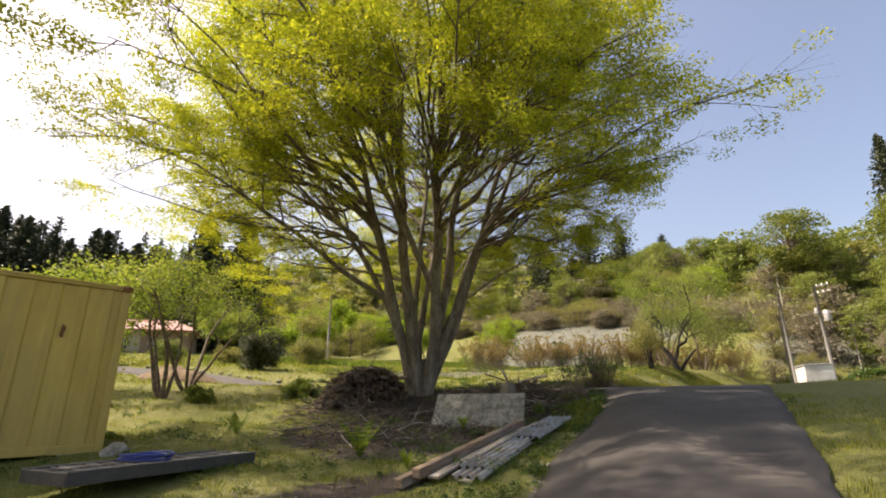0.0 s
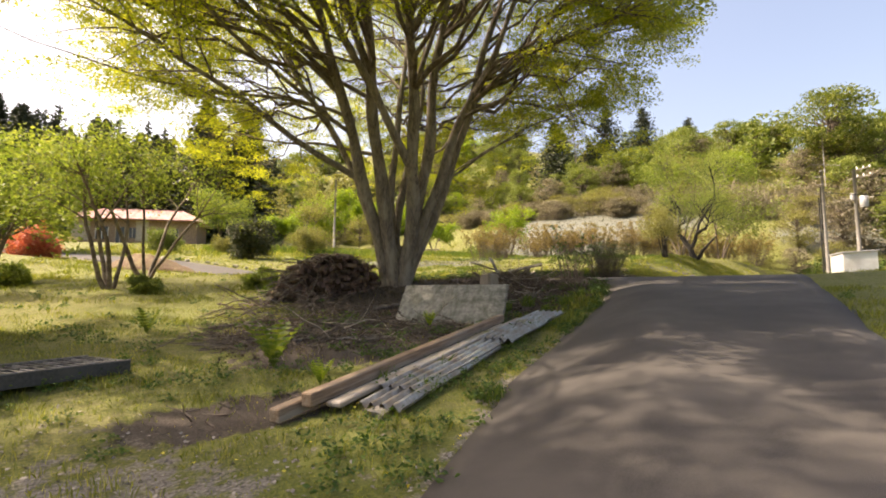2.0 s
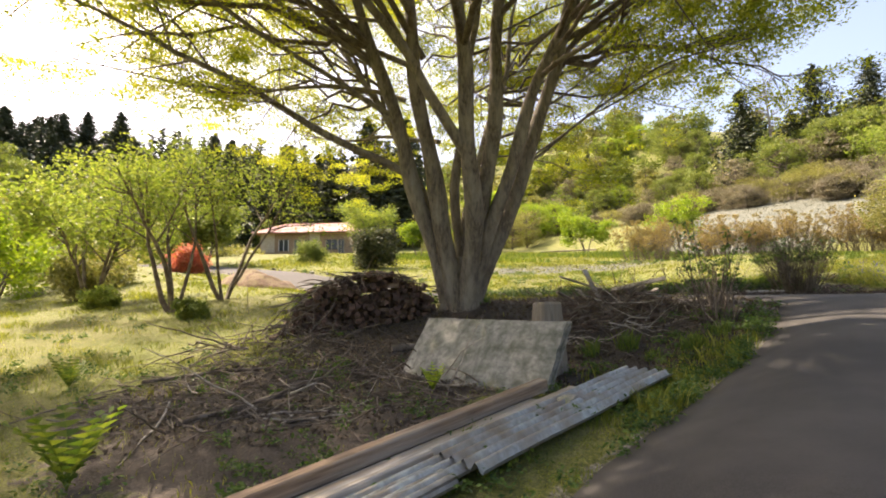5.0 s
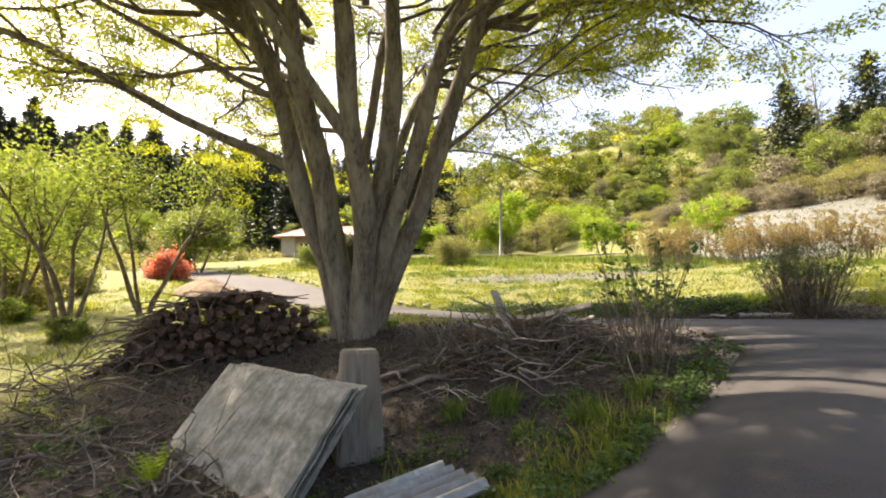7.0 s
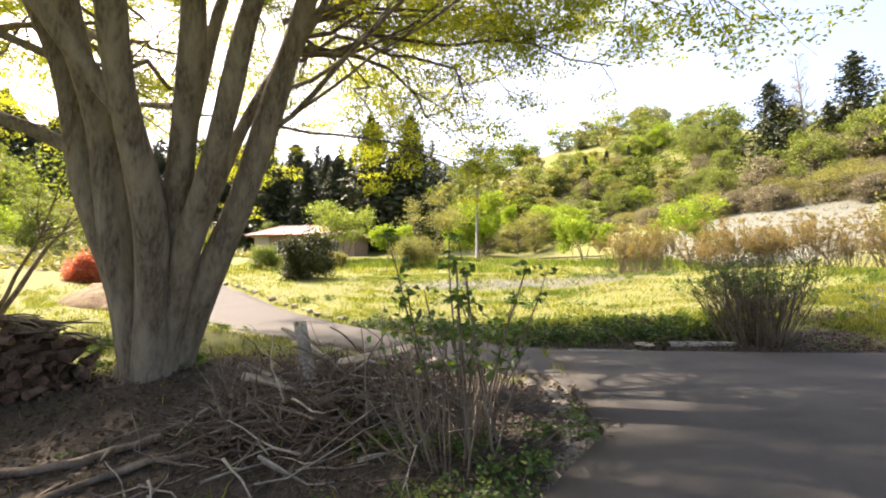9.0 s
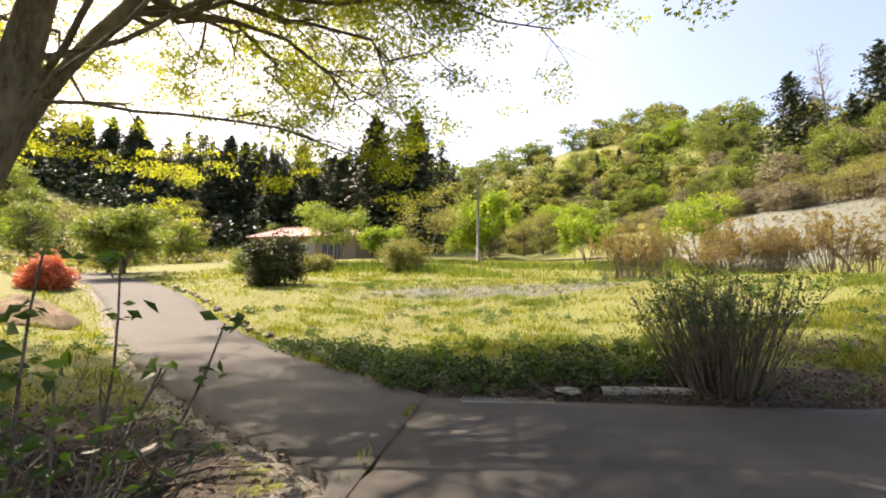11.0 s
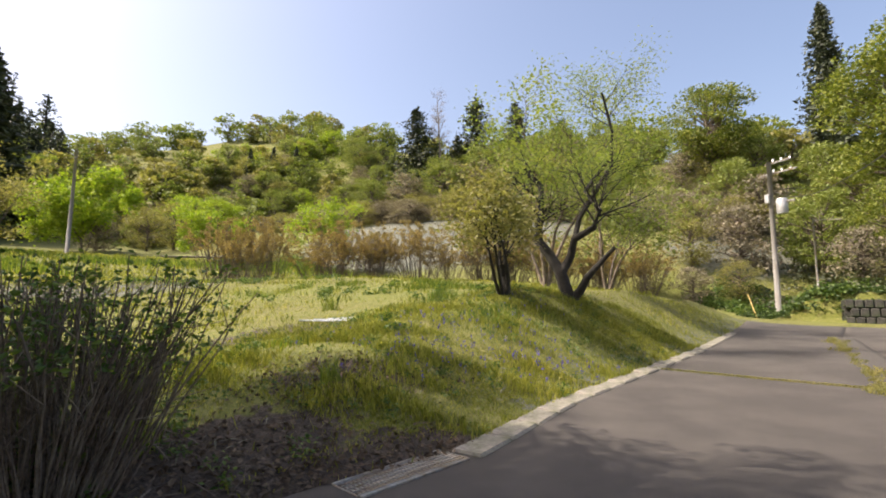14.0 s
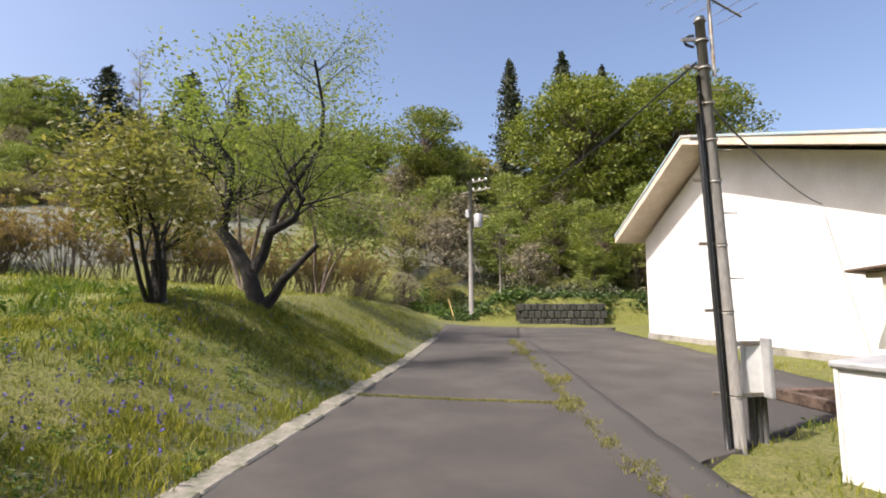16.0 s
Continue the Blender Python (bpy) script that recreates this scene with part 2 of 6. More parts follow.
class Soup:
    """Vertices and faces collected for one mesh."""

    def __init__(self):
        self.v, self.f, self.n = [], [], 0

    def add(self, v, *faces):
        v = np.asarray(v, float).reshape(-1, 3)
        self.v.append(v)
        self.f += [np.asarray(f, int) + self.n for f in faces if len(f)]
        self.n += len(v)
        return self

    def tube(self, pts, radii, sides=6, caps=True):
        pts = np.asarray(pts, float)
        radii = np.broadcast_to(np.asarray(radii, float), (len(pts),))
        way = np.gradient(pts, axis=0)
        way /= np.linalg.norm(way, axis=1)[:, None] + 1e-9
        ref = np.array([0, 0, 1.0]) if abs(way[0][2]) < 0.9 else np.array([1.0, 0, 0])
        a = np.cross(way, ref)
        a /= np.linalg.norm(a, axis=1)[:, None] + 1e-9
        b = np.cross(way, a)
        ang = np.arange(sides) * 2 * np.pi / sides
        ring = pts[:, None] + radii[:, None, None] * (a[:, None] * np.cos(ang)[None, :, None] + b[:, None] * np.sin(ang)[None, :, None])
        i = np.arange(len(pts) - 1)[:, None] * sides
        j = np.arange(sides)[None]
        k = (j + 1) % sides
        quads = np.stack([i + j, i + k, i + sides + k, i + sides + j], -1).reshape(-1, 4)
        ends = [[list(range(sides))], [list(range(len(pts) * sides - 1, (len(pts) - 1) * sides - 1, -1))]] if caps else []
        return self.add(ring, quads, *ends)

    def box(self, size, m=None, taper=1.0, bevel=0.0):
        """A box standing on its base's middle, its edges cut by a bevel."""
        sx, sy, sz = (s / 2 for s in size)
        if not bevel:
            v = [(x * (taper if z else 1), y * (taper if z else 1), z * 2 * sz) for z in (0, 1) for x, y in ((-sx, -sy), (sx, -sy), (sx, sy), (-sx, sy))]
            f = [[0, 3, 2, 1], [4, 5, 6, 7], [0, 1, 5, 4], [1, 2, 6, 5], [2, 3, 7, 6], [3, 0, 4, 7]]
        else:
            e = min(bevel, sx * 0.9, sy * 0.9, sz * 0.9)
            v, f = [], []
            for z, cut in ((0, e), (e, 0), (2 * sz - e, 0), (2 * sz, e)):
                t = taper if z > sz else 1
                x, y = (sx - cut) * t, (sy - cut) * t
                c = e if not cut else e * 0.4
                v += [(-x + c, -y, z), (x - c, -y, z), (x, -y + c, z), (x, y - c, z), (x - c, y, z), (-x + c, y, z), (-x, y - c, z), (-x, -y + c, z)]
            f = [[r * 8 + i, r * 8 + (i + 1) % 8, r * 8 + 8 + (i + 1) % 8, r * 8 + 8 + i] for r in range(3) for i in range(8)]
            self.add(move(v, m), f, [list(range(7, -1, -1))], [list(range(24, 32))])
            return self
        return self.add(move(v, m), f)

    def data(self, name, mat, soft=True):
        me = bpy.data.meshes.new(name)
        v = np.concatenate(self.v)
        loops = np.concatenate([f.ravel() for f in self.f])
        sizes = np.concatenate([np.full(len(f), f.shape[1]) for f in self.f])
        me.vertices.add(len(v))
        me.vertices.foreach_set("co", v.ravel())
        me.loops.add(len(loops))
        me.loops.foreach_set("vertex_index", loops.astype(np.int32))
        me.polygons.add(len(sizes))
        me.polygons.foreach_set("loop_start", np.concatenate([[0], np.cumsum(sizes)[:-1]]).astype(np.int32))
        me.polygons.foreach_set("use_smooth", np.full(len(sizes), soft))
        me.update(calc_edges=True)
        me.materials.append(mat)
        return me


def move(v, m):
    v = np.asarray(v, float).reshape(-1, 3)
    if m is None:
        return v
    m = np.array(m)
    return v @ m[:3, :3].T + m[:3, 3]


def at(x, y, z=0.0, turn=0.0, tilt=0.0, lean=0.0):
    return pose(x, y, z, tilt, lean, turn)


def ground_z(x, y):
    return float(height(x, y))


def thing(name, place, label, category, group="", turn=0.0, kind=""):
    """An empty at a thing's base, which carries its parts."""
    ob = new(name)
    ob.empty_display_size = 0.2
    ob.matrix_basis = pose(*place, 0, 0, turn)
    return tagged(ob, label, category, group, kind)


def part(name, soup, material, parent, label="", soft=True):
    ob = new(name, soup.data(name, material, soft) if isinstance(soup, Soup) else soup)
    ob.parent = parent
    return tagged(ob, label)


def single(name, soup, material, place, label, category, group="", turn=0.0, kind="", soft=True):
    ob = new(name, soup.data(name, material, soft))
    ob.matrix_basis = pose(*place, 0, 0, turn)
    return tagged(ob, label, category, group, kind)


def unit(v):
    return v / (np.linalg.norm(v, axis=-1, keepdims=True) + 1e-9)


def leaves(soup, centres, size, up=0.6, aspect=0.5, gen=rng, along=None):
    """Diamond leaves, each folded a little, at the given centres."""
    c = np.asarray(centres, float)
    n = len(c)
    a = gen.normal(size=(n, 3)) * (1, 1, 0.45)
    if along is not None:
        a = a * 0.6 + along
    a = unit(a)
    nrm = unit(gen.normal(size=(n, 3)) * (1 - up) + np.array([0, 0, 1.0]) * up)
    b = unit(np.cross(nrm, a))
    s = (size * gen.uniform(0.65, 1.3, n))[:, None]
    nrm = np.cross(a, b)
    v = np.stack([c - a * s * 0.5, c + b * s * aspect * 0.5 + nrm * s * 0.08, c + a * s * 0.5 - nrm * s * 0.05, c - b * s * aspect * 0.5 + nrm * s * 0.08], 1)
    return soup.add(v.reshape(-1, 3), np.arange(n * 4).reshape(-1, 4))


def blades(soup, x, y, z, tall, wide, lean=0.5, gen=rng):
    """Upright bent blades of grass."""
    n = len(x)
    ang = gen.uniform(0, 2 * np.pi, n)
    side = np.stack([np.cos(ang), np.sin(ang), np.zeros(n)], 1)
    bend = gen.uniform(0, 2 * np.pi, n)
    fall = np.stack([np.cos(bend), np.sin(bend), np.zeros(n)], 1) * (tall * lean * gen.uniform(0.1, 1, n))[:, None]
    base = np.stack([x, y, z], 1)
    w = np.asarray(wide)
    w = (w if w.ndim else np.full(n, float(w)))[:, None]
    mid = base + fall * 0.3 + np.array([0, 0, 1.0]) * (tall * 0.55)[:, None]
    tip = base + fall + np.array([0, 0, 1.0]) * (tall * gen.uniform(0.75, 1, n))[:, None]
    v = np.stack([base - side * w, base + side * w, mid + side * w * 0.7, tip, mid - side * w * 0.7], 1)
    return soup.add(v.reshape(-1, 3), np.arange(n * 5).reshape(-1, 5))


# ---- the lie of the land ----
LEFT_EDGE = [(-60, -58), (-14, -11.5), (-4.6, -1.6), (-0.9, 2.4), (2.0, 4.75), (4.2, 6.6), (5.3, 7.9)]
RIGHT_EDGE = [(-60, -64), (-11, -11.2), (-1.6, -2.1), (3.0, 1.0), (5.6, 2.8), (10.5, 6.2), (15.2, 9.1), (16.4, 9.55), (20.0, 10.75), (28.5, 13.6), (36.5, 15.6)]
KERB_EDGE = [(5.7, 12.0), (9.0, 11.55), (11.7, 11.6), (13.9, 12.45), (17.3, 13.4), (20.7, 14.35), (27.7, 16.6), (36, 19.4)]
DRIVE_LEFT = [(5.3, 7.9), (5.3, 9.4), (3.7, 11.0), (1.2, 13.9), (-0.9, 16.6), (-6.2, 23.5), (-13.5, 32.0), (-24, 43.0)]
DRIVE_RIGHT = [(5.7, 12.0), (4.6, 13.6), (3.3, 15.3), (1.5, 17.9), (-4.0, 25.2), (-11.2, 33.4), (-22, 45.0)]
PARK_EDGE = [(15.7, 9.15), (17.0, 8.4), (18.2, 7.5), (20.4, 6.6), (25.0, 7.9), (30.0, 9.3), (35.5, 11.0), (38.0, 11.0)]
MAIN_ROAD = LEFT_EDGE + KERB_EDGE + RIGHT_EDGE[::-1]
DRIVE = DRIVE_LEFT[1:] + DRIVE_RIGHT[::-1]
PARKING = RIGHT_EDGE[6:] + [(38.0, 15.0)] + PARK_EDGE[::-1]


def line_distance(px, py, line, closed=False):
    """Distance of many points to a polyline."""
    best = np.full(np.shape(px), 1e9)
    ends = line[1:] + line[:1] if closed else line[1:]
    for (ax, ay), (bx, by) in zip(line, ends):
        dx, dy = bx - ax, by - ay
        k = np.clip(((px - ax) * dx + (py - ay) * dy) / (dx * dx + dy * dy), 0, 1)
        best = np.minimum(best, np.hypot(px - ax - k * dx, py - ay - k * dy))
    return best


def inside(px, py, poly):
    hit = np.zeros(np.shape(px), bool)
    for (ax, ay), (bx, by) in zip(poly, poly[1:] + poly[:1]):
        if ay != by:
            hit ^= ((ay > py) != (by > py)) & (px < (bx - ax) * (py - ay) / (by - ay) + ax)
    return hit


def smooth(a, b, v):
    k = np.clip((v - a) / (b - a), 0, 1)
    return k * k * (3 - 2 * k)


def ripple(x, y, scale, seed=0.0):
    """Soft irregular waves between about -1 and 1."""
    x, y = x / scale + seed * 3.1, y / scale + seed * 1.7
    return (np.sin(x * 1.3 + 1.1 * np.sin(y * 0.9)) + np.sin(y * 1.7 + 1.3 * np.sin(x * 0.7 + 2)) + np.sin((x + y) * 2.3 + np.sin(x * 1.9))) / 3


def level(x, y):
    """Height of the road bed and of the smooth land, without kerbs and lumps."""
    x, y = np.asarray(x, float), np.asarray(y, float)
    u = 0.72 * x + 0.69 * y
    road = np.interp(u, [-60, -20, -7.2, -3.1, 0.5, 6.0, 9.4, 10.6, 20], [-4.2, -2.6, -1.85, -1.62, -1.16, -0.5, -0.14, -0.1, -0.1])
    # the yard left of the road lies in a shallow hollow and rises again beyond it
    v = 0.72 * y - 0.69 * x
    deep = np.interp(u, [-12, -6, -0.7, 4, 6.4, 8.3, 10], [0, 0.25, 0.36, 0.5, 0.6, 0.3, 0])
    z = road - deep * smooth(0.8, 2.8, v) * (1 - 0.8 * smooth(4.5, 9.5, v)) + 0.07 * np.clip(v - 9.5, 0, 9) * (1 - smooth(8, 11, u))
    # valley floor rising to the north
    north = y - 14.5 - 0.1 * np.clip(-x, 0, 30)
    rise = np.where(north > 0, 0.11 * north * smooth(0, 14, north), 0)
    z = z + rise
    # orchard terrace north of the main road
    off = line_distance(x, y, KERB_EDGE) * np.where(inside(x, y, KERB_EDGE + [(36, 60), (5.7, 60)]), 1, 0)
    terrace = 0.25 + 0.15 * np.clip(x - 9.5, 0, 7.5)
    fade = smooth(4.5, 8.5, x) * (1 - smooth(23, 34, x) * 0.5)
    z = z + terrace * (0.35 * smooth(0.1, 2.6, off) + 0.65 * np.clip((off - 0.1) / 2.6, 0, 1)) * fade * (1 - smooth(20, 34, y))
    # eastern hill
    edge = np.interp(y, [-60, 8, 20, 28, 40, 55, 100, 300], [44, 42, 41, 33.5, 26, 21, 13, -10])
    q = (x - edge) * 0.75
    z = z + np.where(q > 0, 0.36 * np.minimum(q, 40) * smooth(0, 6, q) + 0.16 * np.clip(q - 18, 0, 22), 0)
    # bank held by the retaining wall
    z = z + 1.5 * smooth(0.45, 1.5, x - 38.6 - (16.8 - y) * 0.31) * smooth(-40, -20, y) * (1 - smooth(17.2, 19.5, y))
    # western and northern hills
    w = np.hypot(np.clip(-x - 30, 0, None), np.clip(y - 85, 0, None))
    return z + np.minimum(0.30 * w * smooth(0, 25, w), 20 + 0.004 * w)


def height(x, y):
    x, y = np.asarray(x, float), np.asarray(y, float)
    z = level(x, y)
    on = inside(x, y, MAIN_ROAD) | inside(x, y, DRIVE) | inside(x, y, PARKING)
    d = np.minimum(np.minimum(line_distance(x, y, MAIN_ROAD, True), line_distance(x, y, DRIVE, True)), line_distance(x, y, PARKING, True))
    lumps = 0.035 * ripple(x, y, 0.7) + 0.06 * ripple(x, y, 2.6, 2) + 0.35 * ripple(x, y, 14, 5) * smooth(26, 70, np.hypot(x, y - 5)) * (1 - np.exp(-((x - 38) ** 2 + (y - 14) ** 2) / 90))
    lumps = lumps + 0.16 * np.exp(-((x - 0.7) ** 2 + (y - 10) ** 2) / 4)
    return np.where(on, z - 0.10, z + smooth(0, 0.8, d) * (lumps + 0.04))


# ---- ground and roads ----


def spread(lo, hi, step, far, grow=1.16):
    """Coordinates that lie close between lo and hi and wider apart outside."""
    mid = list(np.arange(lo, hi + step / 2, step))
    s, out = step, []
    while (out[-1] if out else 0) < far:
        s = s * grow
        out.append((out[-1] if out else 0) + s)
    return np.array([lo - d for d in out[::-1]] + mid + [hi + d for d in out])


def litter_mask(x, y):
    a = 1 - smooth(0.6, 1.2, np.hypot((x - 1.2) / 4.0, (y - 8.7) / 3.0))
    b = (1 - smooth(0.5, 1.1, np.hypot((x - 4.6) / 2.0, (y - 7.9) / 1.6)))
    c = 1 - smooth(0.3, 1.0, np.hypot((x - 9.6) / 2.2, (y - 12.3) / 0.9))
    d = (1 - smooth(0.2, 0.7, line_distance(x, y, KERB_EDGE[:3]))) * 0.9
    e = (1 - smooth(0.4, 1.1, np.hypot((x + 1.8) / 2.6, (y - 4.9) / 1.2))) * 0.75
    g = (1 - smooth(0.3, 1.0, np.hypot((x - 11.6) / 1.6, (y - 13.2) / 0.9))) * 0.5
    h = (1 - smooth(0.3, 1.0, np.hypot((x - 12.0) / 2.2, (y - 16.6) / 1.6))) * 0.6
    i = (1 - smooth(0.4, 1.0, np.hypot((x - 6.4) / 3.2, (y - 12.75) / 0.95))) * 0.8
    j = (1 - smooth(0.4, 1.1, np.hypot((x + 1.9) / 3.0, (y - 6.4) / 2.0))) * 0.85
    k = (1 - smooth(0.3, 1.1, np.hypot((x + 3.7) / 1.5, (y - 2.7) / 0.8))) * 0.8
    return np.clip(np.maximum.reduce([a, b, c, d, e, g, h, i, j, k]), 0, 1)


def gravel_mask(x, y):
    a = 1 - smooth(0.2, 1.25, np.hypot((x + 5.4) / 2.6, (y - 1.2) / 1.8) + 0.3 * ripple(x, y, 0.8, 5))
    b = (1 - smooth(0.05, 0.35, line_distance(x, y, LEFT_EDGE))) * 0.55
    c = (1 - smooth(0.05, 0.5, line_distance(x, y, DRIVE_LEFT))) * 0.7
    return np.clip(np.maximum.reduce([a * 0.5, b * 0.8, c]), 0, 1)


def straw_mask(x, y):
    a = 1 - smooth(0.5, 1.1, np.hypot((x - 40) / 17, (y - 50) / 16))
    b = (1 - smooth(0.3, 1.0, np.hypot((x - 8) / 8, (y - 27) / 2.4))) * 0.8
    c = (1 - smooth(0.3, 1.0, np.hypot((x - 52) / 12, (y - 26) / 8))) * 0.7
    d = (1 - smooth(0.2, 1.9, line_distance(x, y, KERB_EDGE[3:]))) * 0.36
    return np.clip(np.maximum.reduce([a, b, c, d]), 0, 1)


gx, gy = spread(-14, 42, 0.25, 2600), spread(-7, 24, 0.25, 2600)
X, Y = np.meshgrid(gx, gy)
Z = height(X.ravel(), Y.ravel())
cols = len(gx)
i = (np.arange(len(gy) - 1)[:, None] * cols + np.arange(cols - 1)[None]).ravel()
land = Soup().add(np.stack([X.ravel(), Y.ravel(), Z], 1), np.stack([i, i + 1, i + cols + 1, i + cols], 1))
ground = single("ground", land, M_GROUND, (0, 0, 0), "grassy ground with leaf litter, gravel and straw", "ground", kind="structure")
for key, fn in (("litter", litter_mask), ("gravel", gravel_mask), ("straw", straw_mask)):
    ground.data.attributes.new(key, "FLOAT", "POINT").data.foreach_set("value", fn(X.ravel(), Y.ravel()).astype(np.float32))


def resample(line, n):
    line = np.array(line, float)
    d = np.concatenate([[0], np.cumsum(np.hypot(*np.diff(line, axis=0).T))])
    k = np.linspace(0, d[-1], n)
    return np.stack([np.interp(k, d, line[:, 0]), np.interp(k, d, line[:, 1])], 1)


def ribbon(name, left, right, lift, material, label, across=10, wander=0.05):
    """A paved strip between two edges, with a skirt down into the ground."""
    n = len(left)
    k = np.arange(n)
    left = left + wander * np.stack([np.sin(k * 1.7) + np.sin(k * 0.61), np.cos(k * 1.3) + np.sin(k * 2.9)], 1) * 0.5
    right = right + wander * np.stack([np.sin(k * 1.9 + 1) + np.sin(k * 0.47), np.cos(k * 1.1) + np.sin(k * 2.3)], 1) * 0.5
    w = np.linspace(0, 1, across + 1)[None, :, None]
    p = left[:, None] * (1 - w) + right[:, None] * w
    p = np.concatenate([p[:, :1], p, p[:, -1:]], 1)
    z = level(p[..., 0], p[..., 1]) + lift + 0.008 * ripple(p[..., 0], p[..., 1], 1.4)
    z[:, 0] -= 0.16
    z[:, -1] -= 0.16
    v = np.concatenate([p, z[..., None]], 2)
    c = across + 3
    i = (np.arange(n - 1)[:, None] * c + np.arange(c - 1)[None]).ravel()
    return single(name, Soup().add(v, np.stack([i, i + 1, i + c + 1, i + c], 1)[:, ::-1]), material, (0, 0, 0), label, "road", kind="structure")


bend = [(9.0, 5.2), (10.5, 6.2)]
main_left = np.concatenate([resample(LEFT_EDGE, 150), resample([(5.3, 7.9), (5.7, 12.0)], 18)[1:], resample(KERB_EDGE, 110)[1:]])
main_right = np.concatenate([resample(RIGHT_EDGE[:5] + bend[:1], 150), resample(bend, 18)[1:], resample(RIGHT_EDGE[5:], 110)[1:]])
ribbon("road", main_left, main_right, 0.0, M_ASPHALT, "worn dark asphalt lane with pale worn patches", 16)
ribbon("driveway", resample(DRIVE_LEFT, 90), resample(DRIVE_RIGHT, 90), 0.007, M_ASPHALT_OLD, "pale worn asphalt drive leading to a farmhouse", 8)
strip = resample(RIGHT_EDGE[5:10], 80)
ribbon("drain_strip", strip + (-0.09, 0.25), strip + (0.09, -0.25), 0.012, M_ASPHALT_OLD, "worn asphalt strip along the forecourt", 4, 0.02)
ribbon("parking_lot", resample(RIGHT_EDGE[6:], 60), resample(PARK_EDGE, 60), -0.006, M_ASPHALT, "dark asphalt forecourt beside a white hall", 12)
# ---- trees ----


def bough(start, way, length, bow, steps, gen, wobble=0.06):
    """A curved line from start; bow lifts (+) or drops (-) its end."""
    p, d, out = np.array(start, float), unit(np.array(way, float)), [np.array(start, float)]
    for _ in range(steps):
        d = unit(d + np.array([0, 0, bow / steps]) + gen.normal(size=3) * wobble)
        p = p + d * length / steps
        out.append(p.copy())
    return np.array(out)


def branch_out(soup, line, radius, count, length, gen, depth, tips, spread_angle=0.8, bow=0.1, first=0.3, sides=5, flat=0.5):
    """Side shoots along a line, and shoots on those; tips collects the ends."""
    for _ in range(count):
        k = gen.uniform(first, 0.98)
        pos = k * (len(line) - 1)
        i = min(int(pos), len(line) - 2)
        p = line[i] + (line[i + 1] - line[i]) * (pos - i)
        d = unit(line[i + 1] - line[i])
        off = gen.normal(size=3) * (1, 1, flat)
        off = unit(off - d * (off @ d))
        way = d * np.cos(spread_angle) + off * np.sin(spread_angle)
        size = length * gen.uniform(0.6, 1.2) * (1.15 - 0.5 * k)
        new_line = bough(p, way, size, bow, 4, gen, 0.1)
        r = radius * (1 - 0.6 * k) * 0.55
        soup.tube(new_line, np.linspace(r, r * 0.25, len(new_line)), sides, False)
        if depth:
            branch_out(soup, new_line, r, max(2, int(count * 0.75)), length * 0.55, gen, depth - 1, tips, spread_angle, bow, 0.25, 4, flat)
        else:
            tips += [new_line[-1], new_line[-2], new_line[2]]


def clouds(tips, per, radius, thick, gen):
    """Points gathered in flat sprays about the tips."""
    t = np.repeat(np.asarray(tips), per, 0)
    r = radius * np.sqrt(gen.uniform(0, 1, len(t)))
    a = gen.uniform(0, 2 * np.pi, len(t))
    return t + np.stack([r * np.cos(a), r * np.sin(a), gen.normal(size=len(t)) * thick - 0.12 * r], 1)


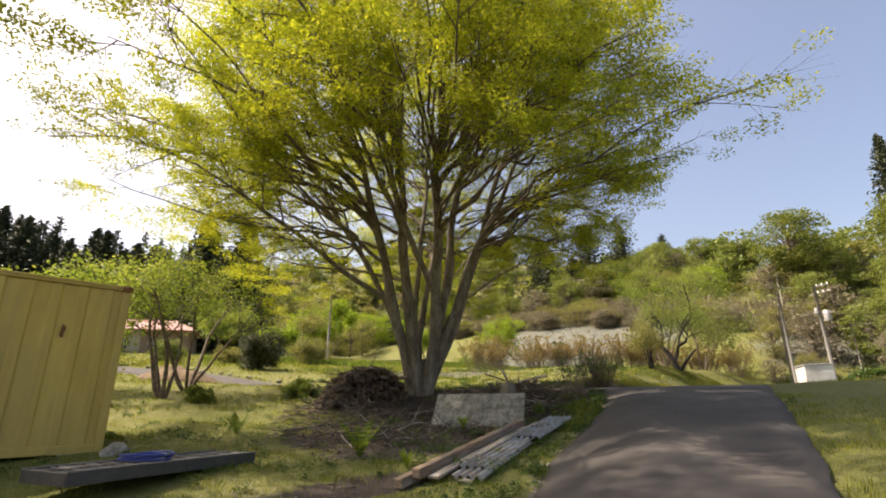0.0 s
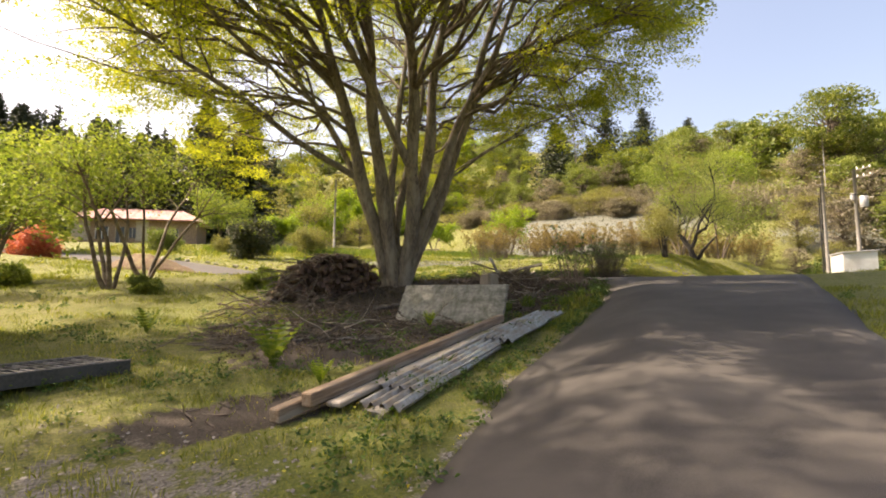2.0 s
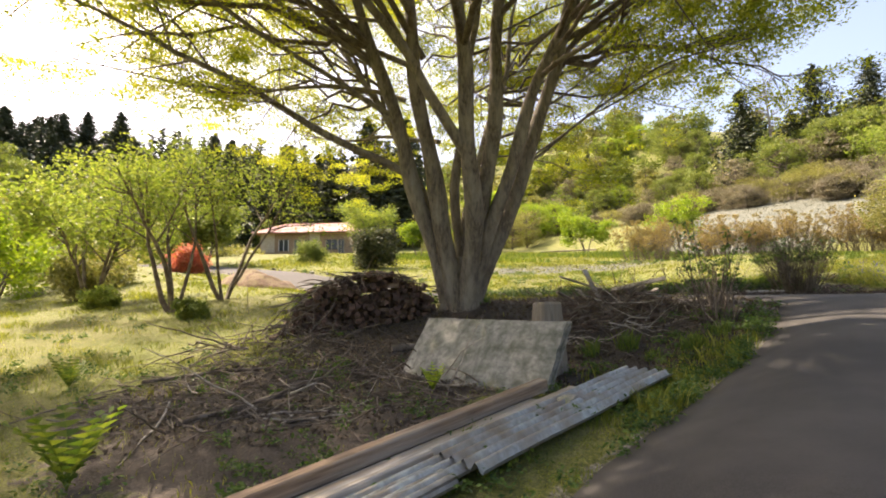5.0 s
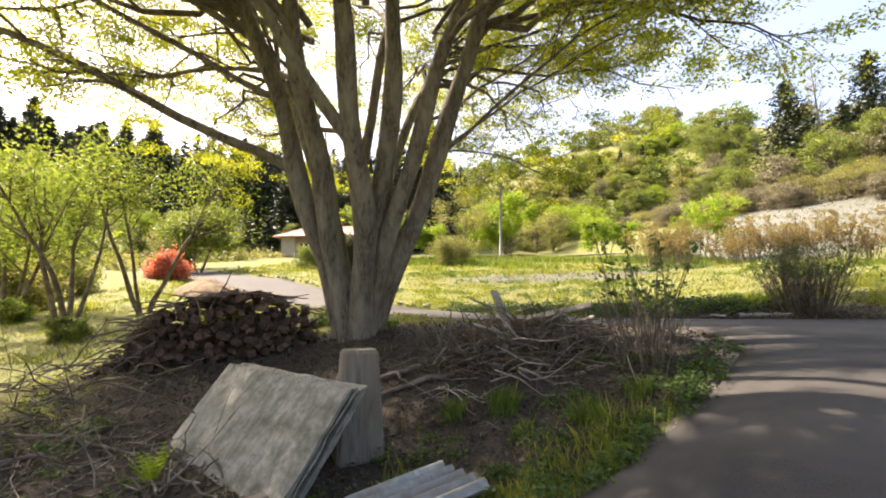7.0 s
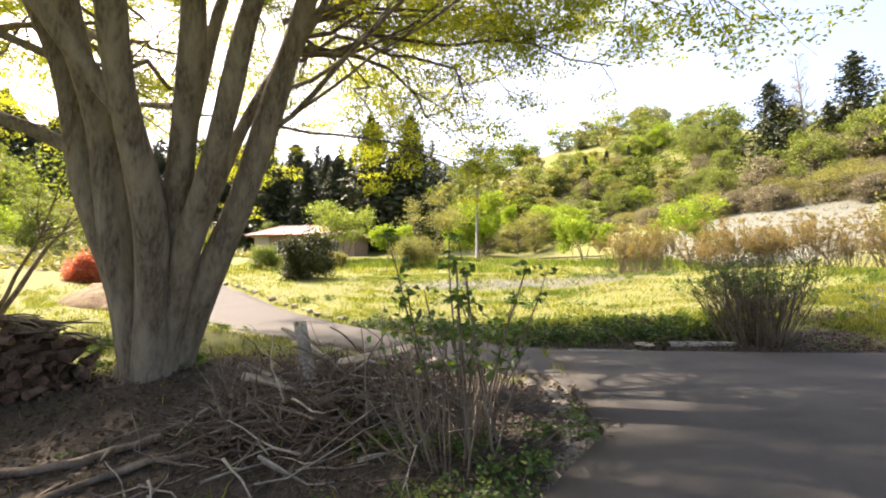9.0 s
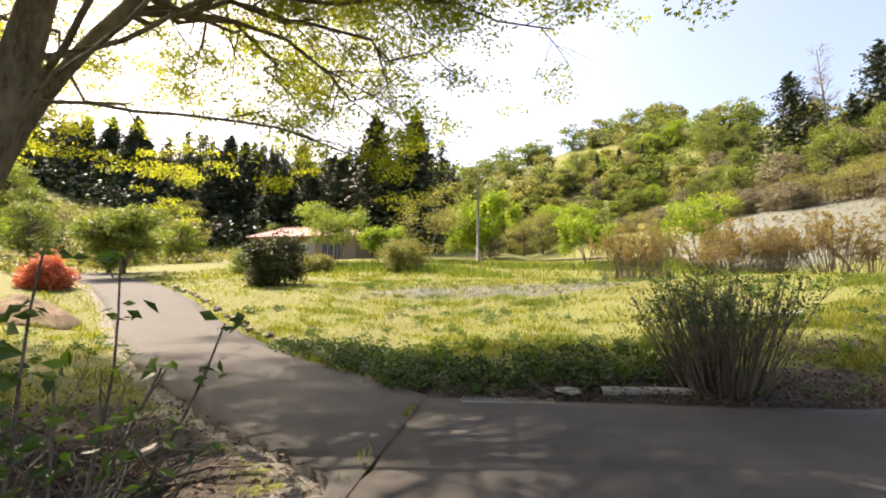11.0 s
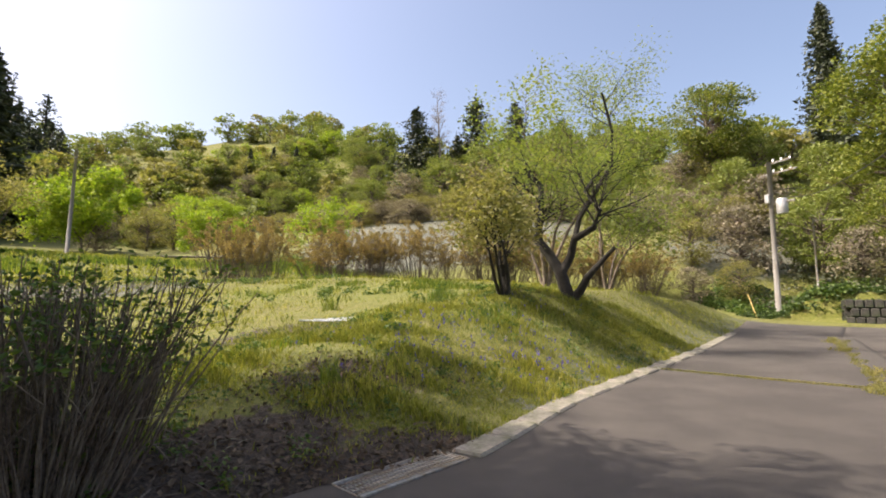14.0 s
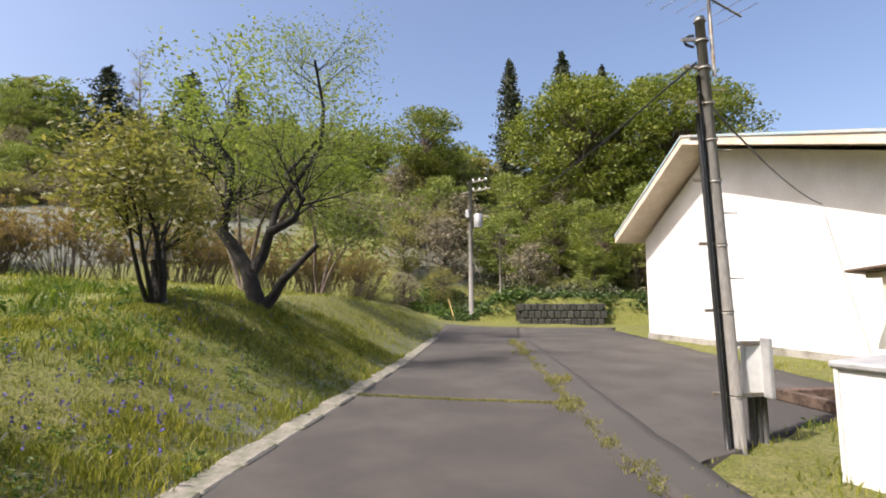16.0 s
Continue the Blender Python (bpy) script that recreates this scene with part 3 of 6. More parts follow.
def great_tree():
    """The many-stemmed spreading tree of the yard."""
    gen = np.random.default_rng(21)
    base = np.array([0.5, 10.85, ground_z(0.5, 10.85) - 0.15])
    tree = thing("broadleaf_tree", base, "tall spreading broadleaf tree with many grey stems and fresh leaves", "tree")
    foot = Soup()
    ring = []
    for z, r in ((-0.1, 0.56), (0.12, 0.45), (0.35, 0.4), (0.6, 0.38), (0.9, 0.38), (1.2, 0.28)):
        a = np.arange(42) * 2 * np.pi / 42
        rr = r * (1 + 0.13 * np.sin(a * 6 + 0.6 + 0.25 * z) + 0.05 * np.sin(a * 11 + z) + 0.06 * (z < 0.2) * np.sin(a * 4 + 1))
        ring.append(np.stack([rr * np.cos(a), rr * np.sin(a) * 0.85, np.full(42, z)], 1))
    i = (np.arange(5)[:, None] * 42 + np.arange(42)[None]).ravel()
    j = (np.arange(5)[:, None] * 42 + (np.arange(42)[None] + 1) % 42).ravel()
    foot.add(np.concatenate(ring), np.stack([i, j, j + 42, i + 42], 1))
    part("trunk", foot, M_BARK, tree, "fluted grey trunk foot")
    twigs, tips = Soup(), []
    # each stem: sideways place at five heights and at the top, depth at three heights, thickness
    stems = [((-0.33, -0.7, -1.1, -1.5, -2.0, -3.6), (0.05, -0.1, -0.5), 0.18), ((-0.18, -0.4, -0.66, -0.92, -1.1, -1.7), (-0.1, -0.4, -0.9), 0.185),
             ((0.1, 0.24, 0.1, 0.0, -0.2, -0.7), (-0.2, -1.0, -1.6), 0.175), ((0.12, 0.36, 0.56, 0.64, 0.73, 1.0), (0.0, -0.6, -1.1), 0.175),
             ((0.22, 0.55, 0.95, 1.42, 2.1, 3.7), (-0.1, -0.7, -1.3), 0.15), ((0.28, 0.78, 1.37, 1.79, 2.2, 3.5), (0.05, -0.3, -0.6), 0.175),
             ((-0.05, 0.0, -0.1, 0.1, 0.4, 1.1), (0.2, 0.4, 0.8), 0.11), ((0.1, 0.12, 0.3, 0.9, 1.4, 2.4), (0.2, 0.7, 1.8), 0.115), ((-0.2, -0.45, -0.9, -1.5, -2.4, -4.2), (0.2, 0.7, 1.8), 0.115)]
    nodes = []
    for n, (across, back, r) in enumerate(stems):
        h = 12.6 - 0.6 * abs(across[-1]) + gen.uniform(-0.6, 0.6)
        k = np.linspace(0, 1, 30)
        up = 0.05 + k * h
        across = (across[0] * 0.6, across[1] * 0.88, *across[2:])
        px = np.interp(up, [0.2, 1.5, 3.0, 4.5, 6.0, h], across)
        py = np.interp(up, [0.2, 3.0, 6.0, h], [*back, back[-1] * 2.2])
        for _ in range(4):
            px[1:-1] = (px[:-2] + 2 * px[1:-1] + px[2:]) / 4
            py[1:-1] = (py[:-2] + 2 * py[1:-1] + py[2:]) / 4
        sway = np.stack([np.sin(up * 1.9 + n * 2.1), np.cos(up * 1.6 + n * 1.3)], 1) * 0.045 * smooth(0, 2, up)[:, None]
        line = np.stack([px + sway[:, 0], py + sway[:, 1], up], 1)
        radius = 1.18 * r * (1.12 - 0.12 * smooth(0, 0.1, k)) * (1 - 0.86 * k ** 1.1) * (1 + 0.08 * np.sin(up * 2.7 + n))
        part("limb", Soup().tube(line, radius, 14), M_BARK, tree)
        nodes += [(line[i], radius[i]) for i in range(10, 30)]
    # boughs that fan out to a wide dome
    count = 170
    for n in range(count):
        a = n * 2.39996
        rise = -0.1 + 1.08 * (n + 0.5) / count
        flat = math.sqrt(max(0.02, 1 - max(0, rise) ** 2)) * gen.uniform(0.72, 1.04)
        flat *= gen.uniform(0.6, 0.9) if n % 4 == 1 else 1
        ex, ey = math.cos(a), math.sin(a)
        goal = np.array([(10.8 - 1.0 * max(0, rise) if ex < 0 else 8.3 - 0.5 * max(0, rise)) * flat * ex, (11.2 if ey < 0 else 10.2) * flat * ey, 6.4 + 8.6 * rise + gen.uniform(-0.5, 0.5)])
        cost = [np.hypot(*(p[:2] - goal[:2] * 0.28)) + 0.55 * abs(p[2] - (2.2 + 0.5 * goal[2])) + gen.uniform(0, 0.9) for p, _ in nodes]
        p, thick = nodes[int(np.argmin(cost))]
        knee = p + (goal - p) * 0.45 + np.array([0, 0, 0.16 * np.linalg.norm(goal - p)])
        k = np.linspace(0, 1, 9)[:, None]
        limb = p * (1 - k) ** 2 + knee * 2 * k * (1 - k) + goal * k * k
        limb[1:-1] += gen.normal(size=(7, 3)) * 0.13
        rr = min(thick * 0.55, 0.075)
        twigs.tube(limb, np.linspace(rr, 0.012, 9), 6, False)
        branch_out(twigs, limb, rr, 8, 2.3, gen, 1, tips, 0.7, -0.12, 0.35, 4, 0.3)
    # long low boughs that reach out over the yard and the lane
    low = [((-1.1, 0.0, 3.0), (-1, -0.15, 0.6), 8.4, -0.28, 0.1), ((0.1, -0.95, 3.1), (-0.75, -0.25, 0.95), 9.5, -0.75, 0.12), ((1.45, -0.2, 3.3), (1, 0.05, 0.35), 6.6, -0.35, 0.04),
           ((1.3, -0.2, 5.4), (0.85, -0.5, 0.9), 8.5, -0.7, 0.07), ((0.9, 0.6, 3.6), (0.8, 0.65, 0.4), 7.6, -0.4, 0.04), ((0.2, -0.8, 5.6), (0.15, -1, 0.9), 9.0, -0.7, 0.07),
           ((-0.4, 0.8, 4.0), (-0.6, 0.8, 0.4), 7.6, -0.4, 0.06), ((1.4, 0.2, 5.0), (1, 0.45, 0.6), 10.5, -0.5, 0.07), ((-0.8, -0.5, 5.4), (-0.7, -0.8, 0.8), 10.0, -0.5, 0.07),
           ((-1.7, -0.2, 5.2), (-1, -0.75, 0.4), 9.2, -0.35, 0.06), ((-0.9, 0.0, 5.4), (-1, 0.35, 0.5), 9.0, -0.5, 0.07), ((1.5, 0.0, 6.0), (1, -0.15, 0.5), 10.0, -0.6, 0.07),
           ((1.4, -0.3, 3.2), (1, -0.1, 0.6), 6.5, -0.8, 0.06), ((1.0, 0.4, 4.0), (0.75, 0.6, 0.55), 7.0, -0.8, 0.06),
           ((-1.3, -0.1, 4.2), (-1, -0.5, 0.4), 9.5, -0.4, 0.06), ((-1.2, 0.3, 4.8), (-1, 0.25, 0.4), 9.0, -0.45, 0.06), ((-0.9, -0.6, 5.0), (-0.75, -1, 0.5), 9.5, -0.45, 0.06)]
    for p, way, reach, bow, r in low:
        reach, r, bow = (reach * 0.74, r * 0.62, bow * 0.55) if way[0] > 0.5 else (reach, r, bow)
        line = bough(p, way, reach, bow, 12, gen, 0.09)
        part("limb", Soup().tube(line, np.linspace(r, 0.012, 13), 8), M_BARK, tree)
        branch_out(twigs, line, r * 0.8, 8 if way[0] > 0.5 else 10, 2.1, gen, 1, tips, 0.7, -0.1, 0.28, 4, 0.25)
    tips = np.array(tips)
    far = np.hypot(tips[:, 0] - 0.2, tips[:, 1])
    tips = tips[(tips[:, 2] > 2.3 + 1.0 * (far < 3)) & (gen.uniform(size=len(tips)) < 0.34)]
    # kept clear above the lane
    tips = tips[~((tips[:, 0] > 4.2) & (tips[:, 1] < -0.8) & (tips[:, 2] < 4.6))]
    part("branchwork", twigs, M_TWIG, tree, "fine dark twigs")
    crown = Soup()
    leaves(crown, clouds(tips, int(590000 / len(tips)) + 1, 0.36, 0.05, gen), 0.08, 0.7, 0.55, gen)
    part("crown", crown, L_BIG, tree, "airy sprays of yellow-green leaves", soft=False)


great_tree()


def leafy_tree(name, place, label, tall, wide, stems, leaf, bark, per, size, seed, category="tree", group="", first=0.35, sprays=0.4, thick=0.2, rise=1.0, depth=1, shoots=6, r=0.07, bow=0.1):
    """A small tree of one or more stems with a loose crown."""
    gen = np.random.default_rng(seed)
    tree = thing(name, place, label, category, group)
    wood, twigs, tips = [], Soup(), []
    for n in range(stems):
        a = n * 2 * np.pi / stems + gen.uniform(-0.5, 0.5)
        out = (0.25 + 0.25 * gen.uniform()) * (wide / tall) * (1 if stems > 1 else 0.15)
        line = bough((0.06 * math.cos(a), 0.06 * math.sin(a), -0.15), (out * math.cos(a), out * math.sin(a), rise), tall * gen.uniform(0.72, 0.9), 0.15, 8, gen, 0.09)
        rr = r * gen.uniform(0.8, 1.15)
        wood.append(part("trunk", Soup().tube(line, np.linspace(rr, rr * 0.2, 9), 8), bark, tree))
        branch_out(twigs, line, rr, shoots, wide * 0.42, gen, depth, tips, 0.85, bow, first, 5, 0.6)
    part("branchwork", twigs, bark, tree)
    crown = Soup()
    leaves(crown, clouds(tips, per, sprays, thick, gen), size, 0.4, 0.55, gen)
    part("crown", crown, leaf, tree, soft=False)
    return tree


def on(x, y, lift=0.0):
    return (x, y, ground_z(x, y) + lift)


leafy_tree("yard_tree", on(-6.9, 14.0), "slim multi-stemmed yard tree with pale green leaves", 5.0, 4.6, 4, L_YOUNG, M_TWIG, 20, 0.1, 31, group="yard trees", first=0.5, sprays=0.45)
leafy_tree("yard_tree", on(-6.3, 15.9), "slim multi-stemmed yard tree with pale green leaves", 5.4, 4.4, 4, L_YOUNG, M_TWIG, 10, 0.1, 32, group="yard trees", first=0.55, sprays=0.45)
leafy_tree("yard_tree", on(-10.6, 16.5), "low spreading yard tree with bright green leaves", 4.6, 5.0, 4, L_YOUNG, M_TWIG, 26, 0.15, 33, group="yard trees")
leafy_tree("yard_tree", on(-15.5, 19.0), "low spreading yard tree with bright green leaves", 4.2, 5.2, 4, L_LIME, M_TWIG, 26, 0.17, 34, group="yard trees")
# added out of view, placed so that its crown shades the lane
leafy_tree("tall_yard_tree", on(-15.3, 7.4), "tall unseen broadleaf tree added to shade the yard and lane", 18.5, 11.5, 4, L_HILL, M_BARK, 58, 0.19, 29, first=0.5, sprays=0.6, thick=0.2, shoots=7, r=0.14)
leafy_tree("sapling", on(17.3, 49.2), "lime-green young tree in the meadow", 5.2, 4.2, 3, L_LIME, M_TWIG, 26, 0.24, 35, sprays=0.6)
leafy_tree("sapling", on(24.5, 44.5), "lime-green young tree in the meadow", 5.5, 5.0, 4, L_LIME, M_TWIG, 12, 0.24, 36, sprays=0.6)
leafy_tree("round_tree", on(9.6, 70.0), "round golden-green tree at the meadow's end", 9.5, 8.5, 3, L_LIME, M_TWIG, 60, 0.38, 37, sprays=0.9, thick=0.5, first=0.2)
leafy_tree("garden_tree", on(0.2, 45.0), "small clipped golden garden tree with a flat crown", 3.4, 3.4, 2, L_LIME, M_TWIG, 40, 0.2, 38, sprays=0.5, first=0.5)
leafy_tree("garden_tree", on(-4.6, 49.0), "wispy light-green garden tree before the farmhouse", 5.6, 6.0, 3, L_YOUNG, M_TWIG, 26, 0.22, 39, sprays=0.8)
leafy_tree("bare_garden_tree", on(3.4, 54.0), "thinly leaved grey-green garden tree", 7.0, 7.0, 4, L_OLIVE, M_TWIG, 12, 0.22, 40, sprays=0.8)
leafy_tree("meadow_tree", on(-15.5, 37.0), "broad low tree with drab green leaves", 4.8, 5.2, 4, L_HILL, M_TWIG, 40, 0.26, 41, sprays=0.8)
leafy_tree("dark_rhododendron", on(-2.7, 29.8), "dark round rhododendron with bronze leaves", 1.9, 2.6, 5, L_DARK, M_TWIG, 36, 0.16, 42, "shrub", first=0.15, sprays=0.4, thick=0.25)
leafy_tree("azalea", on(-12.9, 28.6), "low azalea in full coral-red flower", 1.15, 1.8, 6, L_RED, M_TWIG, 40, 0.14, 43, "shrub", first=0.15, sprays=0.4, thick=0.2)
for x, y, s, leaf, label, seed in ((-9.6, 15.4, 0.55, L_YOUNG, "low yellow-green garden shrub", 44), (-12.6, 19.0, 1.3, L_OLIVE, "thin bare garden shrub with few leaves", 45), (-5.9, 12.6, 0.42, L_HILL, "small green garden shrub", 46), (-3.0, 12.9, 0.5, L_YOUNG, "broad-leaved low green shrub", 47),
                                   (-14.5, 23.5, 1.5, L_OLIVE, "thin bare garden shrub with few leaves", 48), (-18.5, 24.0, 2.2, L_LIME, "tall yellow-green garden shrub", 49), (-13.0, 13.5, 0.5, L_HILL, "small green garden shrub", 50), (-8.3, 40.0, 1.4, L_HILL, "clipped green garden shrub", 51),
                                   (-3.9, 41.0, 1.2, L_OLIVE, "clipped drab garden shrub", 52), (2.4, 40.5, 1.8, L_OLIVE, "bare shrub in the meadow", 53)):
    leafy_tree("garden_shrub", on(x, y), label, s * 1.2, s * 1.6, 6, leaf, M_TWIG, 18, 0.11 * s ** 0.4, seed, "shrub", "garden shrubs", 0.15, 0.25 * s, 0.12 * s, r=0.02)


def orchard_tree():
    gen = np.random.default_rng(61)
    tree = thing("orchard_tree", on(18.45, 15.95, -0.1), "gnarled dark old fruit tree with thin fresh leaves", "tree")
    twigs, tips = Soup(), []
    r2 = np.array([0.38, -0.92, 0])
    fw = np.array([0.92, 0.38, 0])
    stems = [([(0, 0, 0), (-0.12, 0, 0.35), (-0.28, 0.1, 0.75), (-0.55, 0.1, 1.2), (-0.8, 0, 1.55), (-0.72, 0.1, 2.1), (-0.75, 0.2, 2.9), (-1.2, 0.3, 3.4)], 0.17),
             ([(-0.25, 0.1, 0.7), (-0.02, 0.1, 1.1), (0.12, 0, 1.5), (0.6, -0.1, 1.72), (0.75, -0.1, 2.1), (0.4, 0, 2.6), (0.9, 0.2, 3.3)], 0.11),
             ([(0, 0, 0.05), (0.22, 0, 0.3), (0.42, -0.1, 0.6), (0.75, -0.1, 0.95), (1.05, -0.1, 1.25)], 0.12),
             ([(0.1, 0.05, 1.45), (0.22, 0.1, 2.0), (0.55, 0.3, 2.6), (0.95, 0.3, 3.2), (1.0, 0.3, 4.0), (0.8, 0.3, 5.0)], 0.07)]
    for pts, r in stems:
        line = np.array([r2 * a + fw * b + np.array([0, 0, c]) for a, b, c in pts])
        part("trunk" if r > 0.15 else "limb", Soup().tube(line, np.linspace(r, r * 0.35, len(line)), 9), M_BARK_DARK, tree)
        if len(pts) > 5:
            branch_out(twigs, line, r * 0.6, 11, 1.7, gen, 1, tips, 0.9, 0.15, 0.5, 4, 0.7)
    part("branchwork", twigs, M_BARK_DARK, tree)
    crown = Soup()
    leaves(crown, clouds(tips, 11, 0.32, 0.16, gen), 0.07, 0.35, 0.4, gen)
    part("crown", crown, L_YOUNG, tree, soft=False)


orchard_tree()
leafy_tree("willow", on(22.8, 20.6), "tall thin willow with wispy pale green leaves", 7.6, 6.0, 4, L_YOUNG, M_TWIG, 11, 0.13, 62, sprays=0.5, bow=0.35, shoots=8)
leafy_tree("willow", on(27.0, 21.0), "thin leaning tree with wispy green leaves", 5.6, 5.6, 4, L_HILL, M_TWIG, 12, 0.15, 63, sprays=0.6, bow=0.2, shoots=7)
leafy_tree("round_shrub_tree", on(16.4, 16.0), "small round-headed tree with drab bronze leaves", 2.6, 2.5, 5, L_OLIVE, M_BARK_DARK, 15, 0.09, 64, first=0.35, sprays=0.3, thick=0.16, r=0.05)
part("trunk", Soup().tube([(0, 0, -0.2), (0.01, 0, 0.3), (0, 0.02, 0.6)], [0.13, 0.11, 0.1], 10), M_BARK_DARK, bpy.data.objects["round_shrub_tree"])


def cane_bush(name, place, label, tall, wide, canes, leaf, bark, seed, per, size, tips_only=True, group="", r=0.012, category="shrub", above=0.55):
    """A bush of many stiff canes fanning out of one stool."""
    gen = np.random.default_rng(seed)
    bush = thing(name, place, label, category, group)
    rods, tips = Soup(), []
    for n in range(canes):
        a, o = gen.uniform(0, 2 * np.pi), gen.uniform(0, 1) ** 0.7
        foot = np.array([math.cos(a), math.sin(a), 0]) * 0.5 * o * wide / 2
        way = (math.cos(a) * o * wide * 0.33, math.sin(a) * o * wide * 0.33, tall * 0.8)
        line = bough(foot + (0, 0, -0.05), way, tall * gen.uniform(0.6, 1.08) * (1 + 0.1 * o), 0.06, 5, gen, 0.07)
        rods.tube(line, np.linspace(r, r * 0.35, 6), 4, False)
        for s in range(3):
            i = int(gen.integers(2, 5))
            shoot = bough(line[i], (line[i] - line[i - 1]) + gen.normal(size=3) * 0.12, tall * 0.25, 0.1, 3, gen, 0.1)
            rods.tube(shoot, np.linspace(r * 0.5, r * 0.2, 4), 3, False)
            tips.append(shoot[-1])
        tips += [line[-1], line[-2]]
    part("canework", rods, bark, bush)
    tips = np.array([t for t in tips if t[2] > tall * above])
    crown = Soup()
    leaves(crown, clouds(tips, per, size * 1.1, size * 0.5, gen), size, 0.3, 0.55, gen)
    part("leaves", crown, leaf, bush, soft=False)
    return bush


cane_bush("cane_bush", on(9.1, 12.1), "bare brown bush of many upright canes", 1.3, 1.75, 210, L_PLANT, M_TWIG, 71, 4, 0.045, above=0.55, r=0.009)
cane_bush("leafy_cane_shrub", on(4.3, 7.95), "tall cane shrub with tufts of dark green leaves", 1.05, 1.5, 46, L_PLANT, M_TWIG, 72, 1, 0.06, above=0.6, r=0.008)


def candle_shrub():
    """Upright stems with whorls of dark leaves, behind the brush heap."""
    gen = np.random.default_rng(73)
    bush = thing("whorled_shrub", on(4.45, 8.1), "leggy shrub with dark leaf whorls on upright stems", "shrub")
    rods, leaf = Soup(), Soup()
    for n in range(11):
        a = gen.uniform(0, 6.28)
        top = gen.uniform(1.0, 1.75)
        line = bough((gen.normal() * 0.12, gen.normal() * 0.12, -0.05), (math.cos(a) * 0.35, math.sin(a) * 0.35, 1.0), top, 0.15, 6, gen, 0.05)
        rods.tube(line, np.linspace(0.012, 0.005, 7), 5, False)
        for k in range(3, 7):
            leaves(leaf, line[k] + gen.normal(size=(8, 3)) * (0.05, 0.05, 0.025), 0.085, 0.5, 0.5, gen)
    part("stemwork", rods, M_TWIG, bush)
    part("leaves", leaf, L_PLANT, bush, soft=False)


candle_shrub()

row_bush = cane_bush("russet_bush", on(14.4, 32.2), "russet twiggy bush in the meadow row", 2.6, 2.8, 60, L_BROWN, M_TWIG, 74, 20, 0.08, group="russet meadow row", r=0.014, above=0.2)
for n in range(1, 17):
    k = n / 16
    x, y = 14.4 + 18.5 * k + 0.5 * math.sin(n * 5), 32.2 - 8.8 * k + 0.7 * math.cos(n * 3.3)
    m = pose(*on(x, y, -0.05), 0, 0, n * 67)
    copy_thing(row_bush, m).scale = (1 + 0.25 * math.sin(n * 2.1), 1 + 0.2 * math.cos(n * 1.7), 0.9 + 0.22 * math.sin(n * 3.7))


# ---- woods on the hills ----


def wood_tree(name, label, tall, wide, leaf, lobes, per, size, seed, shape=1.0, bark=M_TWIG, low=0.3):
    """A crown of many uneven leaf clumps on limbs, for woods."""
    gen = np.random.default_rng(seed)
    tree = thing(name, (0, 0, -400), label, "tree", "hillside woods")
    wood, crown = Soup(), Soup()
    wood.tube(bough((0, 0, -0.4), (0.05, 0.03, 1), tall * 0.8, 0.1, 6, gen, 0.05), np.linspace(0.03 * tall, 0.008 * tall, 7), 7, False)
    for n in range(lobes):
        a, k = gen.uniform(0, 6.283), gen.uniform(low, 1)
        prof = math.sin(math.pi * min(0.98, (k - low * 0.6) / (1.05 - low * 0.6))) ** 0.7
        rr = wide / 2 * prof * gen.uniform(0.45, 1.0)
        c = np.array([rr * math.cos(a), rr * math.sin(a), k * tall])
        wood.tube([(0, 0, c[2] * 0.72), (c[0] * 0.55, c[1] * 0.55, c[2] * 0.86), tuple(c)], [0.011 * tall, 0.006 * tall, 0.002 * tall], 4, False)
        rad = wide * gen.uniform(0.1, 0.19) * shape
        d = unit(gen.normal(size=(per, 3))) * (gen.uniform(0.3, 1, (per, 1)) ** 0.5) * rad
        leaves(crown, c + d * (1.15, 1.15, 0.55), size, 0.5, 0.6, gen)
    part("trunk", wood, bark, tree)
    part("crown", crown, leaf, tree, soft=False)
    return tree


def conifer(name, label, tall, wide, seed, tiers=26, droop=0.35, ragged=0.32, arms=16, steps=12, coarse=1.0):
    gen = np.random.default_rng(seed)
    tree = thing(name, (0, 0, -400), label, "tree", "hillside conifers")
    part("trunk", Soup().tube([(0, 0, -0.5), (0, 0, tall * 0.55), (0, 0, tall)], [0.022 * tall, 0.014 * tall, 0.02], 7, False), M_BARK_DARK, tree)
    crown = Soup()
    for n in range(tiers):
        k = (n + 0.5) / tiers
        z = tall * (0.1 + 0.9 * k)
        rr = wide / 2 * (1 - k) ** 0.6 + 0.15
        for b in range(arms):
            a = gen.uniform(0, 6.283)
            reach = rr * gen.uniform(1 - ragged * 2, 1.1)
            s = np.linspace(0.15, 1, steps)[:, None]
            p = np.array([math.cos(a), math.sin(a), 0]) * reach * s + np.array([0, 0, 1.0]) * (z + gen.normal() * 0.018 * tall - droop * reach * s ** 1.5)
            leaves(crown, p + gen.normal(size=p.shape) * 0.13 * rr, coarse * 0.045 * tall * (1.05 - 0.5 * k), 0.45, 0.5, gen)
    part("crown", crown, L_CONIFER, tree, soft=False)
    return tree


